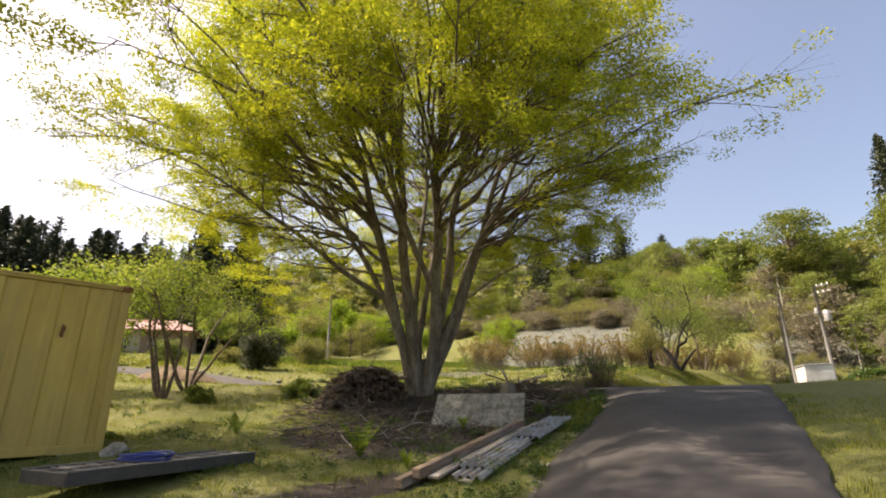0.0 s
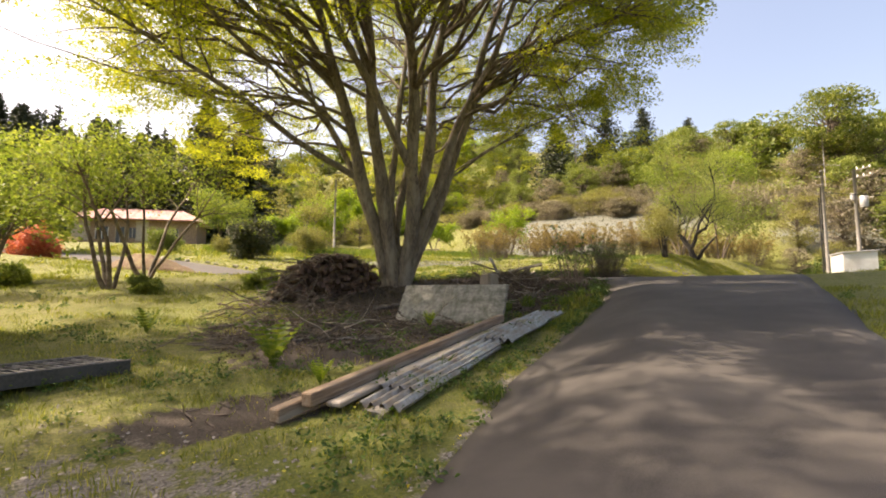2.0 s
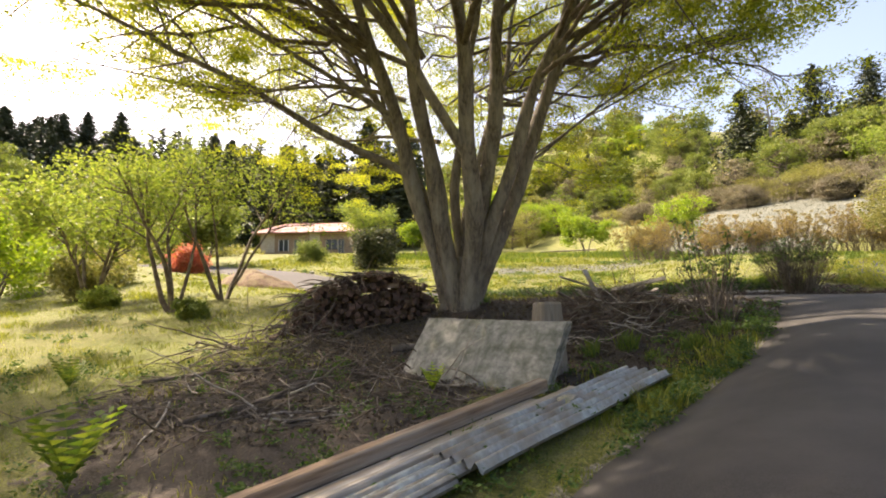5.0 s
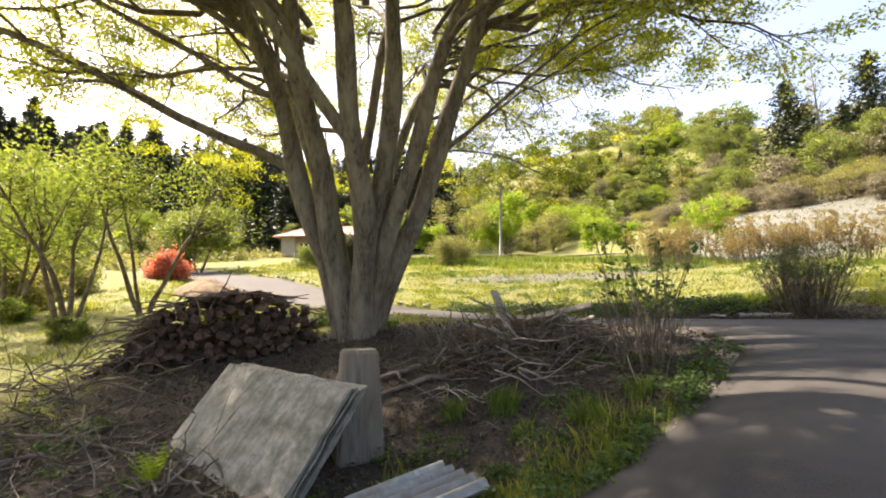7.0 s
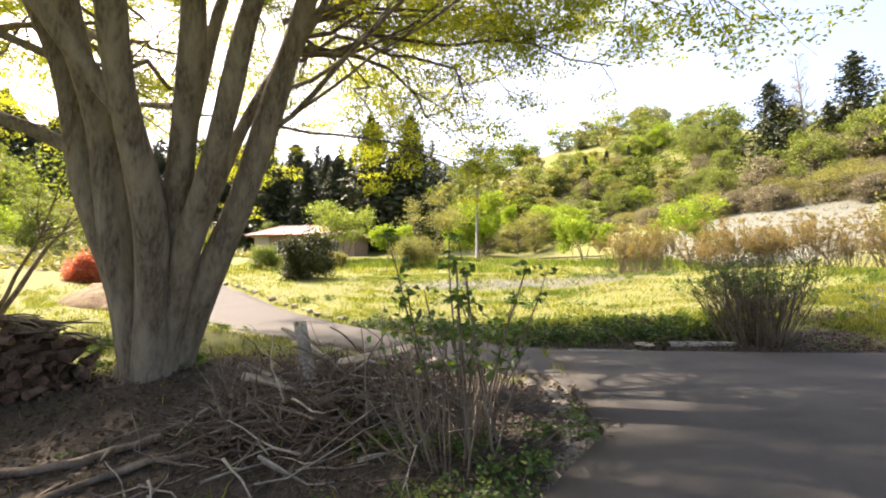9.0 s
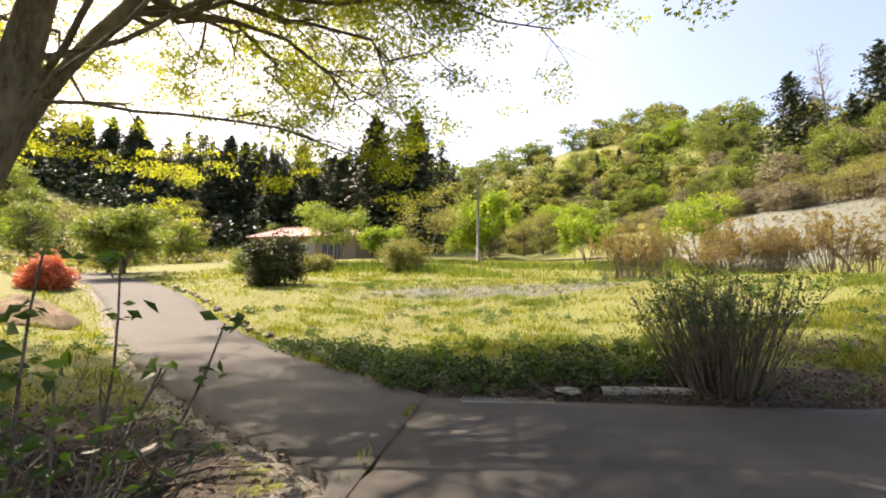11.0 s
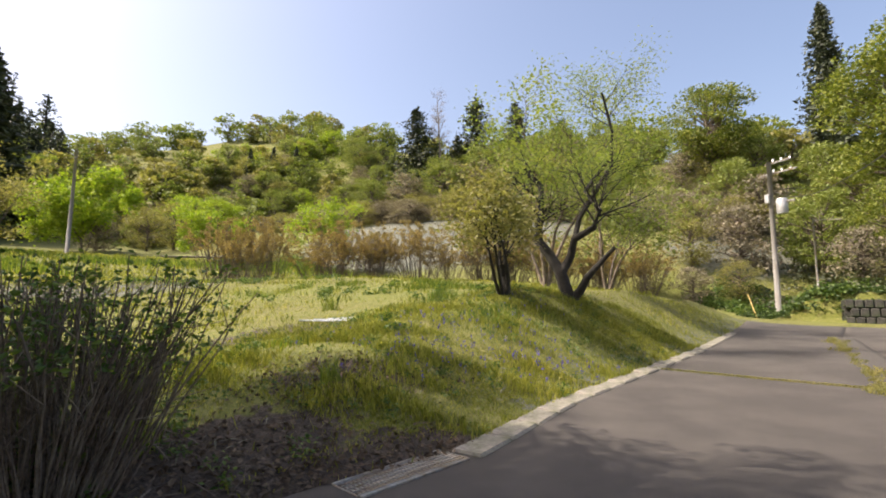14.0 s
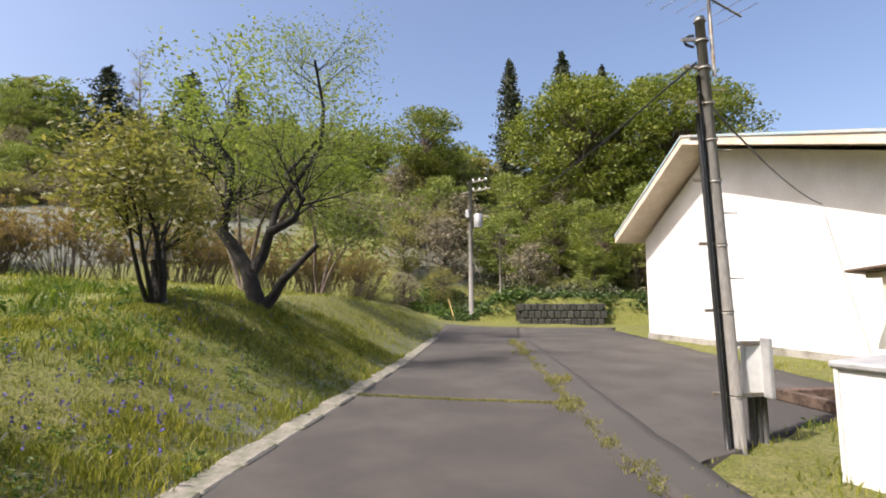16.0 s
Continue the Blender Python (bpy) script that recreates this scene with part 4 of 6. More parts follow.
woods = [wood_tree("hill_tree", "bushy hillside tree in fresh yellow-green leaf", 7.5, 7.0, L_HILL, 60, 100, 0.26, 81, low=0.15),
         wood_tree("hill_tree", "rounded hillside tree with lime-green leaves", 6.5, 7.2, L_LIME, 52, 100, 0.26, 82, low=0.15),
         wood_tree("hill_tree", "drab olive hillside tree", 7.0, 7.0, L_OLIVE, 52, 75, 0.25, 83, low=0.15),
         wood_tree("hill_tree", "bare grey-brown hillside tree still without leaves", 6.0, 6.6, L_GREYTWIG, 70, 34, 0.3, 84, low=0.1),
         wood_tree("hill_tree", "spreading evergreen with layered yellow-green foliage", 13.0, 11.0, L_OAK, 90, 150, 0.32, 85, low=0.22)]
big_oak = wood_tree("hill_tree", "huge spreading evergreen with layered yellow-green foliage", 19.5, 19.0, L_OAK, 190, 190, 0.36, 88, low=0.2, shape=0.75)
firs = [conifer("cedar", "tall narrow dark green cedar", 19.0, 8.5, 91, 30), conifer("cedar", "broad ragged dark conifer", 13.0, 8.5, 92, 20, 0.1, 0.35)]


def plant(kind, x, y, size, turn, lift=-0.3, stretch=1.0):
    copy_thing(kind, pose(x, y, ground_z(x, y) + lift, 0, 0, turn)).scale = (size, size, size * stretch)


gen = np.random.default_rng(99)
# the brow of the eastern hill
for n in range(85):
    k = n / 85
    y = 20 + 105 * k ** 0.9 + gen.uniform(-3, 3)
    edge_x = float(np.interp(y, [20, 28, 40, 55, 100, 130], [62, 62, 60, 56, 40, 30]))
    x = edge_x + gen.uniform(-6, 22)
    plant(woods[int(gen.choice([0, 0, 1, 2, 0, 3]))], x, y, gen.uniform(0.55, 0.95), gen.uniform(0, 360))
# grey thicket above the pale field
for n in range(95):
    k = gen.uniform()
    y = 24 + 56 * k
    x = float(np.interp(y, [20, 28, 40, 55, 80, 100], [56, 54, 50, 45, 34, 30])) + gen.uniform(-4, 6)
    plant(woods[3 if n % 5 else 2], x, y, gen.uniform(0.42, 0.66), gen.uniform(0, 360), stretch=0.8)
# along the valley's end
for n in range(34):
    x, y = gen.uniform(-46, 26), gen.uniform(74, 100)
    if x > 2 or y > 84:
        plant(woods[int(gen.choice([0, 1, 2, 2, 3]))], x, y, gen.uniform(0.6, 1.1), gen.uniform(0, 360))
for n in range(40):
    x, y = gen.uniform(-62, -18), gen.uniform(22, 74)
    if x < -26 or y < 50:
        plant(woods[int(gen.choice([0, 1, 2, 2, 0]))], x, y, gen.uniform(0.6, 1.0), gen.uniform(0, 360))
# behind the retaining wall and the hall
for x, y, s, kind in ((47, 24, 0.8, 3), (50, 20, 0.8, 0), (46, 17, 0.55, 3), (49, 14, 0.7, 0), (46, 10, 0.6, 2), (52, 9, 0.8, 0), (56, 26, 0.9, 3), (44.5, 12.5, 0.4, 0), (45, 7, 0.55, 2), (47, 3, 0.7, 0), (55, 15, 1.0, 3), (60, 20, 1.0, 0),
                      (65.5, 34.3, 0.92, 4), (45.5, 12.0, 0.42, 4), (47, 8, 0.5, 4), (48, 15.5, 0.42, 4), (50, 4, 0.55, 4), (44, -6, 0.7, 0), (43, 22.5, 0.4, 2), (44, 26, 0.55, 2), (40, 24, 0.4, 3), (38, 26, 0.45, 2)):
    plant(woods[kind], x, y, s, x * 37 % 360)
for x, y, s in ((57.6, 14.7, 0.8), (59.5, 7.0, 0.78)):
    plant(big_oak, x, y, s, x * 37 % 360, stretch=1.0)
for n in range(22):
    plant(woods[int(gen.choice([0, 0, 1, 2]))], 6 + 1.5 * n + gen.uniform(-1, 1), 99 - 0.3 * n + gen.uniform(-4, 4), gen.uniform(0.4, 0.65), n * 50)
# conifers: the brow, the dark stand in the valley, the pair behind the hall
for x, y, s, kind in ((40, 108, 0.4, 0), (44, 106, 0.4, 0), (36, 110, 0.4, 0)):
    plant(firs[kind], x, y, s, x * 53 % 360)
for x, y, s in ((81, 27.2, 0.95), (82.5, 19.6, 1.1), (83.5, 14.2, 0.9)):
    plant(firs[0], x, y, s, x * 71 % 360, stretch=1.18)
for x, y, s in ((50.0, 70.2, 1.45), (59.2, 67, 1.4), (66, 65, 1.2), (56.8, 69.0, 0.9), (73, 61, 0.8)):
    plant(firs[1], x, y, s, x * 71 % 360, stretch=0.82)
    for off in (-4, 0, 4):
        plant(woods[0 if off else 3], x - 5 + 0.8 * off, y - 5 - off, 0.95 * gen.uniform(0.8, 1.1), x * 31 + off * 40)
for x, y, s in ((-1.2, 92, 1.8), (-8, 90, 1.8), (-4.5, 97, 1.3), (-15, 94, 1.25), (-21, 96, 1.2)):
    plant(firs[0], x, y, s, x * 71 % 360, stretch=0.72)
for n in range(140):
    k = n / 140
    x = -105 + 100 * k + gen.uniform(-3, 3)
    y = 96 + 14 * math.sin(k * 3.1) + gen.uniform(-8, 14)
    plant(firs[int(gen.choice([0, 1, 1]))], x, y, gen.uniform(0.8, 1.3), gen.uniform(0, 360), stretch=gen.uniform(0.55, 0.8))
# the wooded slope behind, rising in ranks
far_fir = conifer("cedar", "distant dark conifer on a wooded slope", 13.0, 7.5, 93, 13, 0.3, 0.3, 8, 7, 1.7)
for n in range(130):
    x, y = gen.uniform(-130, 6), gen.uniform(98, 150)
    plant(far_fir, x, y, gen.uniform(0.75, 1.2), gen.uniform(0, 360), -1.0)
# farther woods along the skyline
far_woods = [wood_tree("far_tree", "distant woodland tree in fresh leaf", 8.0, 8.5, L_HILL, 34, 26, 0.75, 86, low=0.12), wood_tree("far_tree", "distant woodland tree in drab leaf", 8.0, 8.5, L_OLIVE, 34, 26, 0.75, 87, low=0.12)]
for n in range(150):
    x, y = gen.uniform(-70, 75), gen.uniform(104, 165)
    if n % 3 == 0:
        x, y = gen.uniform(62, 105), gen.uniform(5, 110)
    plant(far_woods[int(gen.choice([0, 0, 1]))], x, y, gen.uniform(0.6, 1.05), gen.uniform(0, 360), -0.6)
for n in range(50):
    x, y = gen.uniform(14, 52), gen.uniform(86, 118)
    plant(far_woods[int(gen.choice([0, 0, 1]))], x, y, gen.uniform(0.5, 0.8), gen.uniform(0, 360), -0.6)
for ob in woods + firs + far_woods + [big_oak, far_fir]:
    for o in (*ob.children_recursive, ob):
        bpy.data.objects.remove(o)


def dead_tree():
    gen = np.random.default_rng(95)
    tree = thing("dead_tree", on(52.8, 68.2, -0.5), "bleached dead tree on the hill's brow", "tree")
    line = bough((0, 0, 0), (0, 0, 1), 17.5, 0, 8, gen, 0.02)
    part("trunk", Soup().tube(line, np.linspace(0.3, 0.03, 9), 7), M_TWIG_PALE, tree)
    twigs, tips = Soup(), []
    branch_out(twigs, line, 0.16, 22, 2.6, gen, 1, tips, 0.9, 0.3, 0.35, 4, 0.6)
    part("branchwork", twigs, M_TWIG_PALE, tree)


dead_tree()
# ---- things in the yard ----


def aim(a, b):
    """The turn about z, in degrees, that lays the x axis from a to b."""
    return math.degrees(math.atan2(b[1] - a[1], b[0] - a[0]))


def container():
    turn = math.degrees(math.atan2(0.36, 0.93))
    box = thing("shipping_container", (-7.25, 6.42, -1.36), "yellow corrugated steel shipping container with rust streaks", "container", turn=turn)
    long, deep, tall = 6.06, 2.44, 2.88
    ribs = Soup()
    x, prof = 0.0, []
    while x < long - 0.12:
        prof += [(x, 0.03), (x + 0.2, 0.03), (x + 0.24, 0.0), (x + 0.34, 0.0), (x + 0.38, 0.03)]
        x += 0.38
    prof = np.array([p for p in prof if p[0] < long - 0.1] + [(long - 0.1, 0.03)])
    n = len(prof)
    for side in (0, 1):
        y = prof[:, 1] + 0.02 if not side else deep - 0.02 - prof[:, 1]
        v = np.concatenate([np.stack([-prof[:, 0] - 0.05, y, np.full(n, z)], 1) for z in (0.12, tall - 0.1)])
        q = np.stack([np.arange(n - 1), np.arange(1, n), np.arange(1, n) + n, np.arange(n - 1) + n], 1)
        ribs.add(v, q)
    part("side_panel", ribs, M_CONTAINER, box, soft=False)
    for x in (-0.06, 0.06 - long):
        part("end_panel", Soup().box((0.04, deep - 0.1, tall - 0.2), at(x, deep / 2, 0.1)), M_CONTAINER, box, soft=False)
    part("roof", Soup().box((long, deep, 0.05), at(-long / 2, deep / 2, tall - 0.07), bevel=0.01), M_CONTAINER, box, soft=False)
    for y in (0.04, deep - 0.04):
        part("top_rail", Soup().box((long, 0.08, 0.09), at(-long / 2, y, tall - 0.09), bevel=0.01), M_CONTAINER, box, soft=False)
        part("bottom_rail", Soup().box((long, 0.08, 0.14), at(-long / 2, y, 0.0), bevel=0.01), M_CONTAINER, box, soft=False)
        for x in (-0.07, 0.07 - long):
            post = part("corner_post", Soup().box((0.14, 0.1, tall), at(x, y, 0), bevel=0.015), M_CONTAINER, box, soft=False)
            part("corner_casting", Soup().box((0.16, 0.14, 0.12), at(x, y, tall - 0.115), bevel=0.02), M_RUST, post, "rusty corner casting", False)
    part("rust_patch", Soup().add([(-0.95, 0.012, 1.9), (-0.9, 0.012, 1.86), (-0.87, 0.012, 2.05), (-0.93, 0.012, 2.1)], [[0, 1, 2, 3]]), M_RUST, box, soft=False)
    for x in (-0.5, -3, -5.6):
        part("bearer", Soup().box((0.25, deep, 0.2), at(x, deep / 2, -0.18), bevel=0.01), M_CONCRETE, box, soft=False)


container()


def lath_panel():
    """A long black crate-like grid lying on the grass."""
    a, b = (-7.1, 3.0), (-4.94, 4.75)
    turn = aim(a, b)
    z = max(ground_z(*a), ground_z(*b), ground_z(-6.5, 4.8))
    crate = thing("lath_panel", (a[0], a[1], z - 0.03), "long black plastic grid panel lying in the grass", "panel", turn=turn)
    long, deep = math.hypot(b[0] - a[0], b[1] - a[1]), 0.95
    for y in (0.02, deep - 0.02, deep / 2):
        part("rail", Soup().box((long, 0.04, 0.15), at(long / 2, y, 0), bevel=0.006), M_BLACK_PLASTIC, crate, soft=False)
    for x in (0.02, long / 2, long - 0.02):
        part("cross_rail", Soup().box((0.05, deep - 0.04, 0.148), at(x, deep / 2, 0), bevel=0.006), M_BLACK_PLASTIC, crate, soft=False)
    slat = Soup().box((0.035, deep / 2 - 0.08, 0.03), bevel=0.005).data("slat", M_BLACK_PLASTIC, False)
    pale = Soup().box((0.03, deep / 2 - 0.08, 0.03), bevel=0.005).data("slat", M_GREY_LATH, False)
    for n in range(26):
        for row in (0.25, 0.75):
            o = part("slat", slat if (n * 7 + int(row * 4)) % 3 else pale, None, crate)
            o.matrix_basis = pose(0.1 + n * (long - 0.2) / 25, row * deep, 0.115, 0, 0, math.sin(n * 3) * 3)
    for y in (-0.002, deep - 0.018):
        part("rim", Soup().box((long, 0.02, 0.014), at(long / 2, y + 0.01, 0.15), bevel=0.003), M_GREY_LATH, crate, "dusty pale rim", False)
    part("mesh_floor", Soup().box((long - 0.05, deep - 0.05, 0.02), at(long / 2, deep / 2, 0.03)), M_BLACK_PLASTIC, crate, soft=False)
    mid = Matrix(crate.matrix_basis) @ Vector((1.25, 0.5, 0.15))
    coil = thing("garden_hose", mid, "coiled blue garden hose on a black panel", "hose")
    for n in range(7):
        k = np.linspace(0, 2 * np.pi, 26)
        r = 0.3 + 0.035 * math.sin(n * 2.3)
        loop = np.stack([r * np.cos(k) + 0.02 * math.cos(n * 2), 0.8 * r * np.sin(k) + 0.02 * math.sin(n * 3), 0.014 + 0.012 * n + 0.012 * np.sin(k * 2 + n)], 1)
        part("loop", Soup().tube(loop, 0.011, 6, False), M_HOSE, coil)


lath_panel()


def board(ax, ay, bx, by, wide, name, label):
    turn, long = aim((ax, ay), (bx, by)), math.hypot(bx - ax, by - ay)
    za, zb = ground_z(ax, ay), ground_z(bx, by)
    v = Soup().box((long, wide, 0.02), pose(0, 0, 0, 0, -math.degrees(math.atan2(zb - za, long)), 0), bevel=0.005)
    single(name, v, M_BOARD, ((ax + bx) / 2, (ay + by) / 2, max((za + zb) / 2, ground_z((ax + bx) / 2, (ay + by) / 2)) + 0.045), label, "board", "boards on the gravel", turn, soft=False)


board(-7.5, 1.75, -5.6, 2.4, 0.72, "plywood_board", "weathered plywood board lying on gravel")
board(-8.3, 2.45, -6.6, 3.0, 0.7, "plywood_board", "weathered plywood board lying on gravel")


def timber_stack():
    a, b = np.array([-3.2, 2.2]), np.array([0.85, 5.7])
    turn = aim(a, b)
    c, s = math.cos(radians(turn)), math.sin(radians(turn))
    za, zb = -1.6, -1.12

    def lay(name, start, end, off, lift, wide, high, mat, label):
        p = a + (b - a) * start + np.array([s, -c]) * off
        q = a + (b - a) * end + np.array([s, -c]) * off
        zp, zq = za + (zb - za) * start, za + (zb - za) * end
        long = math.hypot(*(q - p))
        soup = Soup().box((long, wide, high), pose(long / 2, 0, lift, 0, 0, 0), bevel=0.012)
        ob = single(name, soup, mat, (p[0], p[1], zp), label, "timber", "timber beside the lane", soft=False)
        ob.matrix_basis = pose(p[0], p[1], zp, 0, -math.degrees(math.atan2(zq - zp, long)), turn)

    lay("timber_beam", 0.0, 1.0, 0.0, 0.06, 0.12, 0.13, M_BEAM, "long brown squared timber beam with split ends")
    lay("timber_beam", -0.05, 0.97, -0.12, 0.0, 0.12, 0.12, M_BEAM, "long brown squared timber beam under another")
    lay("timber_plank", 0.03, 0.93, 0.17, 0.03, 0.17, 0.05, M_PLANK, "grey weathered plank beside a beam")
    lay("timber_plank", 0.28, 1.02, 0.3, 0.06, 0.1, 0.06, M_PLANK, "grey weathered plank beside corrugated sheets")

    def sheet(start, end, off, lift, label, waves=5, skew=0.0):
        p = a + (b - a) * start + np.array([s, -c]) * off
        long = math.hypot(*(b - a)) * (end - start)
        n = waves * 10 + 1
        y = np.linspace(0, waves * 0.115, n)
        z = 0.032 * np.sin(y / 0.115 * 2 * np.pi)
        xs = np.linspace(0, long, 9)
        v = np.concatenate([np.stack([np.full(n, x), -y, z + 0.006 * math.sin(x * 3)], 1) for x in xs])
        i = (np.arange(8)[:, None] * n + np.arange(n - 1)[None]).ravel()
        top = Soup().add(v, np.stack([i, i + 1, i + n + 1, i + n], 1))
        top.add(v - (0, 0, 0.007), np.stack([i, i + n, i + n + 1, i + 1], 1))
        ob = single("corrugated_sheet", top, M_CORRUGATED, (0, 0, 0), label, "sheet", "corrugated sheets beside the lane")
        zp = za + (zb - za) * start
        ob.matrix_basis = pose(p[0], p[1], zp + lift, 0, -math.degrees(math.atan2((zb - za) * (end - start), long)), turn + skew)

    sheet(0.14, 0.86, 0.27, 0.07, "grey corrugated sheet lying along the lane", 4)
    sheet(0.62, 1.22, 0.3, 0.10, "grey corrugated sheet lapped over another", 5, -1)
    sheet(0.05, 0.6, 0.36, 0.045, "grey corrugated sheet under another", 4, 1)


timber_stack()


def rock(name, x, y, size, seed, label, group="", mat=M_STONE, flat=0.6, sink=0.3, parent=None):
    gen = np.random.default_rng(seed)
    bm = bmesh.new()
    bmesh.ops.create_icosphere(bm, subdivisions=2, radius=size / 2)
    for v in bm.verts:
        v.co *= 1 + 0.6 * noise.noise(v.co * (2.6 / size) + Vector((seed, 0, 0)))
        v.co.z *= flat
    me = bpy.data.meshes.new(name)
    bm.to_mesh(me)
    bm.free()
    me.materials.append(mat)
    ob = new(name, me)
    ob.matrix_basis = pose(x, y, ground_z(x, y) + size * flat * (0.5 - sink), 0, 0, float(gen.uniform(0, 360)))
    return tagged(ob, label, "stone", group)


rock("stone", -2.6, 1.95, 0.26, 3, "pale stone in the grass by timber ends", flat=0.4)
rock("stone", 0.95, 5.15, 0.3, 5, "pale stone beside leaning sheets", flat=0.6)
rock("stone", -7.0, 5.85, 0.4, 6, "grey stone at a container's corner")


def leaning_sheets():
    """A stack of cement sheets leaning on a concrete post."""
    tl, tr = np.array([-0.34, 7.71, -0.38]), np.array([1.26, 6.18, -0.36])
    mid = (tl + tr) / 2
    turn = aim(tl[:2], tr[:2])
    long = float(np.linalg.norm(tr - tl))
    c, s = math.cos(radians(turn)), math.sin(radians(turn))
    front = np.array([s, -c])
    if front @ (np.array([0, 0.7]) - mid[:2]) < 0:
        front = -front
    foot = mid[:2] + front * 0.62
    z = -1.14
    stack = thing("leaning_sheets", (*foot, z), "stack of grey cement sheets leaning on a post", "sheet stack", turn=turn)
    tilt = math.degrees(math.atan2(0.62, 0.77))
    gen = np.random.default_rng(31)
    for n in range(10):
        wob = math.sin(n * 2.7)
        # each sheet has a chipped, slightly wavy outline
        e = np.concatenate([[(x, 0.0) for x in np.linspace(-0.5, 0.5, 15)], [(0.5, z) for z in np.linspace(0.1, 0.9, 9)], [(x, 1.0) for x in np.linspace(0.5, -0.5, 15)], [(-0.5, z) for z in np.linspace(0.9, 0.1, 9)]])
        e = e * (long - 0.04 * abs(wob), 0.99) + gen.normal(size=e.shape) * 0.007
        m = len(e)
        bow = 0.012 * np.sin(e[:, 0] * 2.2 + n)
        v = np.concatenate([np.stack([e[:, 0], bow, e[:, 1]], 1), np.stack([e[:, 0], bow + 0.016, e[:, 1]], 1)])
        k = np.arange(m)
        soup = Soup().add(v, np.stack([k, (k + 1) % m, (k + 1) % m + m, k + m], 1), [list(range(m - 1, -1, -1))], [list(range(m, 2 * m))])
        o = part("sheet", soup, M_SLATE_SHEET, stack, soft=False)
        back = 0.03 * n
        o.matrix_basis = pose(0.02 * wob, back * math.cos(radians(tilt)), 0.0, -tilt, 0, 0.8 * wob)
    post = thing("wooden_post", (1.22, 6.85, ground_z(1.22, 6.85) - 0.1), "short thick weathered grey wooden post", "post", turn=20)
    part("shaft", Soup().box((0.44, 0.36, 1.05), None, 0.72, 0.03), M_POST, post, soft=False)


leaning_sheets()


def woodpile():
    """A long heap of split logs, cut ends to the lane."""
    gen = np.random.default_rng(17)
    a, b = np.array([-3.25, 9.55]), np.array([-0.25, 10.75])
    turn = aim(a, b)
    z = ground_z(-2, 9.9)
    pile = thing("woodpile", (a[0], a[1], ground_z(*a) - 0.06), "long rounded woodpile of dark split firewood logs", "woodpile", turn=turn)
    long = math.hypot(*(b - a))
    rise = ground_z(*b) - ground_z(*a)
    kinds = []
    for n in range(7):
        r = gen.uniform(0.04, 0.08)
        sides = int(gen.choice([3, 4, 5, 7]))
        ang = np.sort(gen.uniform(0, 2 * np.pi, sides)) if sides < 5 else np.arange(sides) * 2 * np.pi / sides
        ang = np.arange(sides) * 2 * np.pi / sides + gen.uniform(-0.2, 0.2, sides)
        ring = np.stack([np.cos(ang) * r, np.zeros(sides), np.sin(ang) * r], 1)
        v = np.concatenate([ring + (0, -0.24, 0), ring + (0, 0.24, 0)])
        i = np.arange(sides)
        j = (i + 1) % sides
        me = Soup().add(v, np.stack([i, j, j + sides, i + sides], 1), [list(range(sides - 1, -1, -1))], [list(range(sides, 2 * sides))]).data("log", M_LOG, False)
        me.materials.append(M_LOG_END)
        me.polygons[sides].material_index = me.polygons[sides + 1].material_index = 1
        kinds.append(me)
    count = 0
    x = 0.0
    for col in range(27):
        x = (col + 0.5) * long / 27
        k = x / long
        top = 1.06 * (1 - abs(2 * k - 1.12) ** 2.6 * 0.8) * (0.55 + 0.45 * smooth(0, 0.28, k))
        for row in range(int(top / 0.105)):
            if count >= 296:
                break
            o = part("log", kinds[int(gen.integers(7))], None, pile)
            o.matrix_basis = pose(x + gen.normal() * 0.04, gen.normal() * 0.1, rise * k + 0.06 + row * 0.105 + gen.normal() * 0.024, gen.normal() * 8, gen.uniform(0, 360), gen.normal() * 14)
            count += 1
    core = Soup().box((long * 0.88, 0.3, 0.78), pose(long / 2 + 0.14, 0.1, 0.0, 0, -math.degrees(math.atan2(rise, long)), 0), 0.8, 0.05)
    part("log_core", core, M_LOG, pile, "dark packed inside of a woodpile", False)
    sticks = Soup()
    for n in range(150):
        p = (gen.uniform(0.1, long - 0.1), gen.uniform(-0.3, 0.3))
        k = p[0] / long
        top = 1.02 * (1 - abs(2 * k - 1.12) ** 2.6 * 0.8) * (0.55 + 0.45 * smooth(0, 0.28, k))
        line = bough((p[0], p[1], rise * k + top), (gen.normal(), gen.normal() * 0.5, gen.normal() * 0.12), gen.uniform(0.2, 0.8), -0.25, 4, gen, 0.12)
        sticks.tube(line, np.linspace(0.018, 0.006, 5), 5)
    part("stickwork", sticks, M_TWIG, pile)


woodpile()


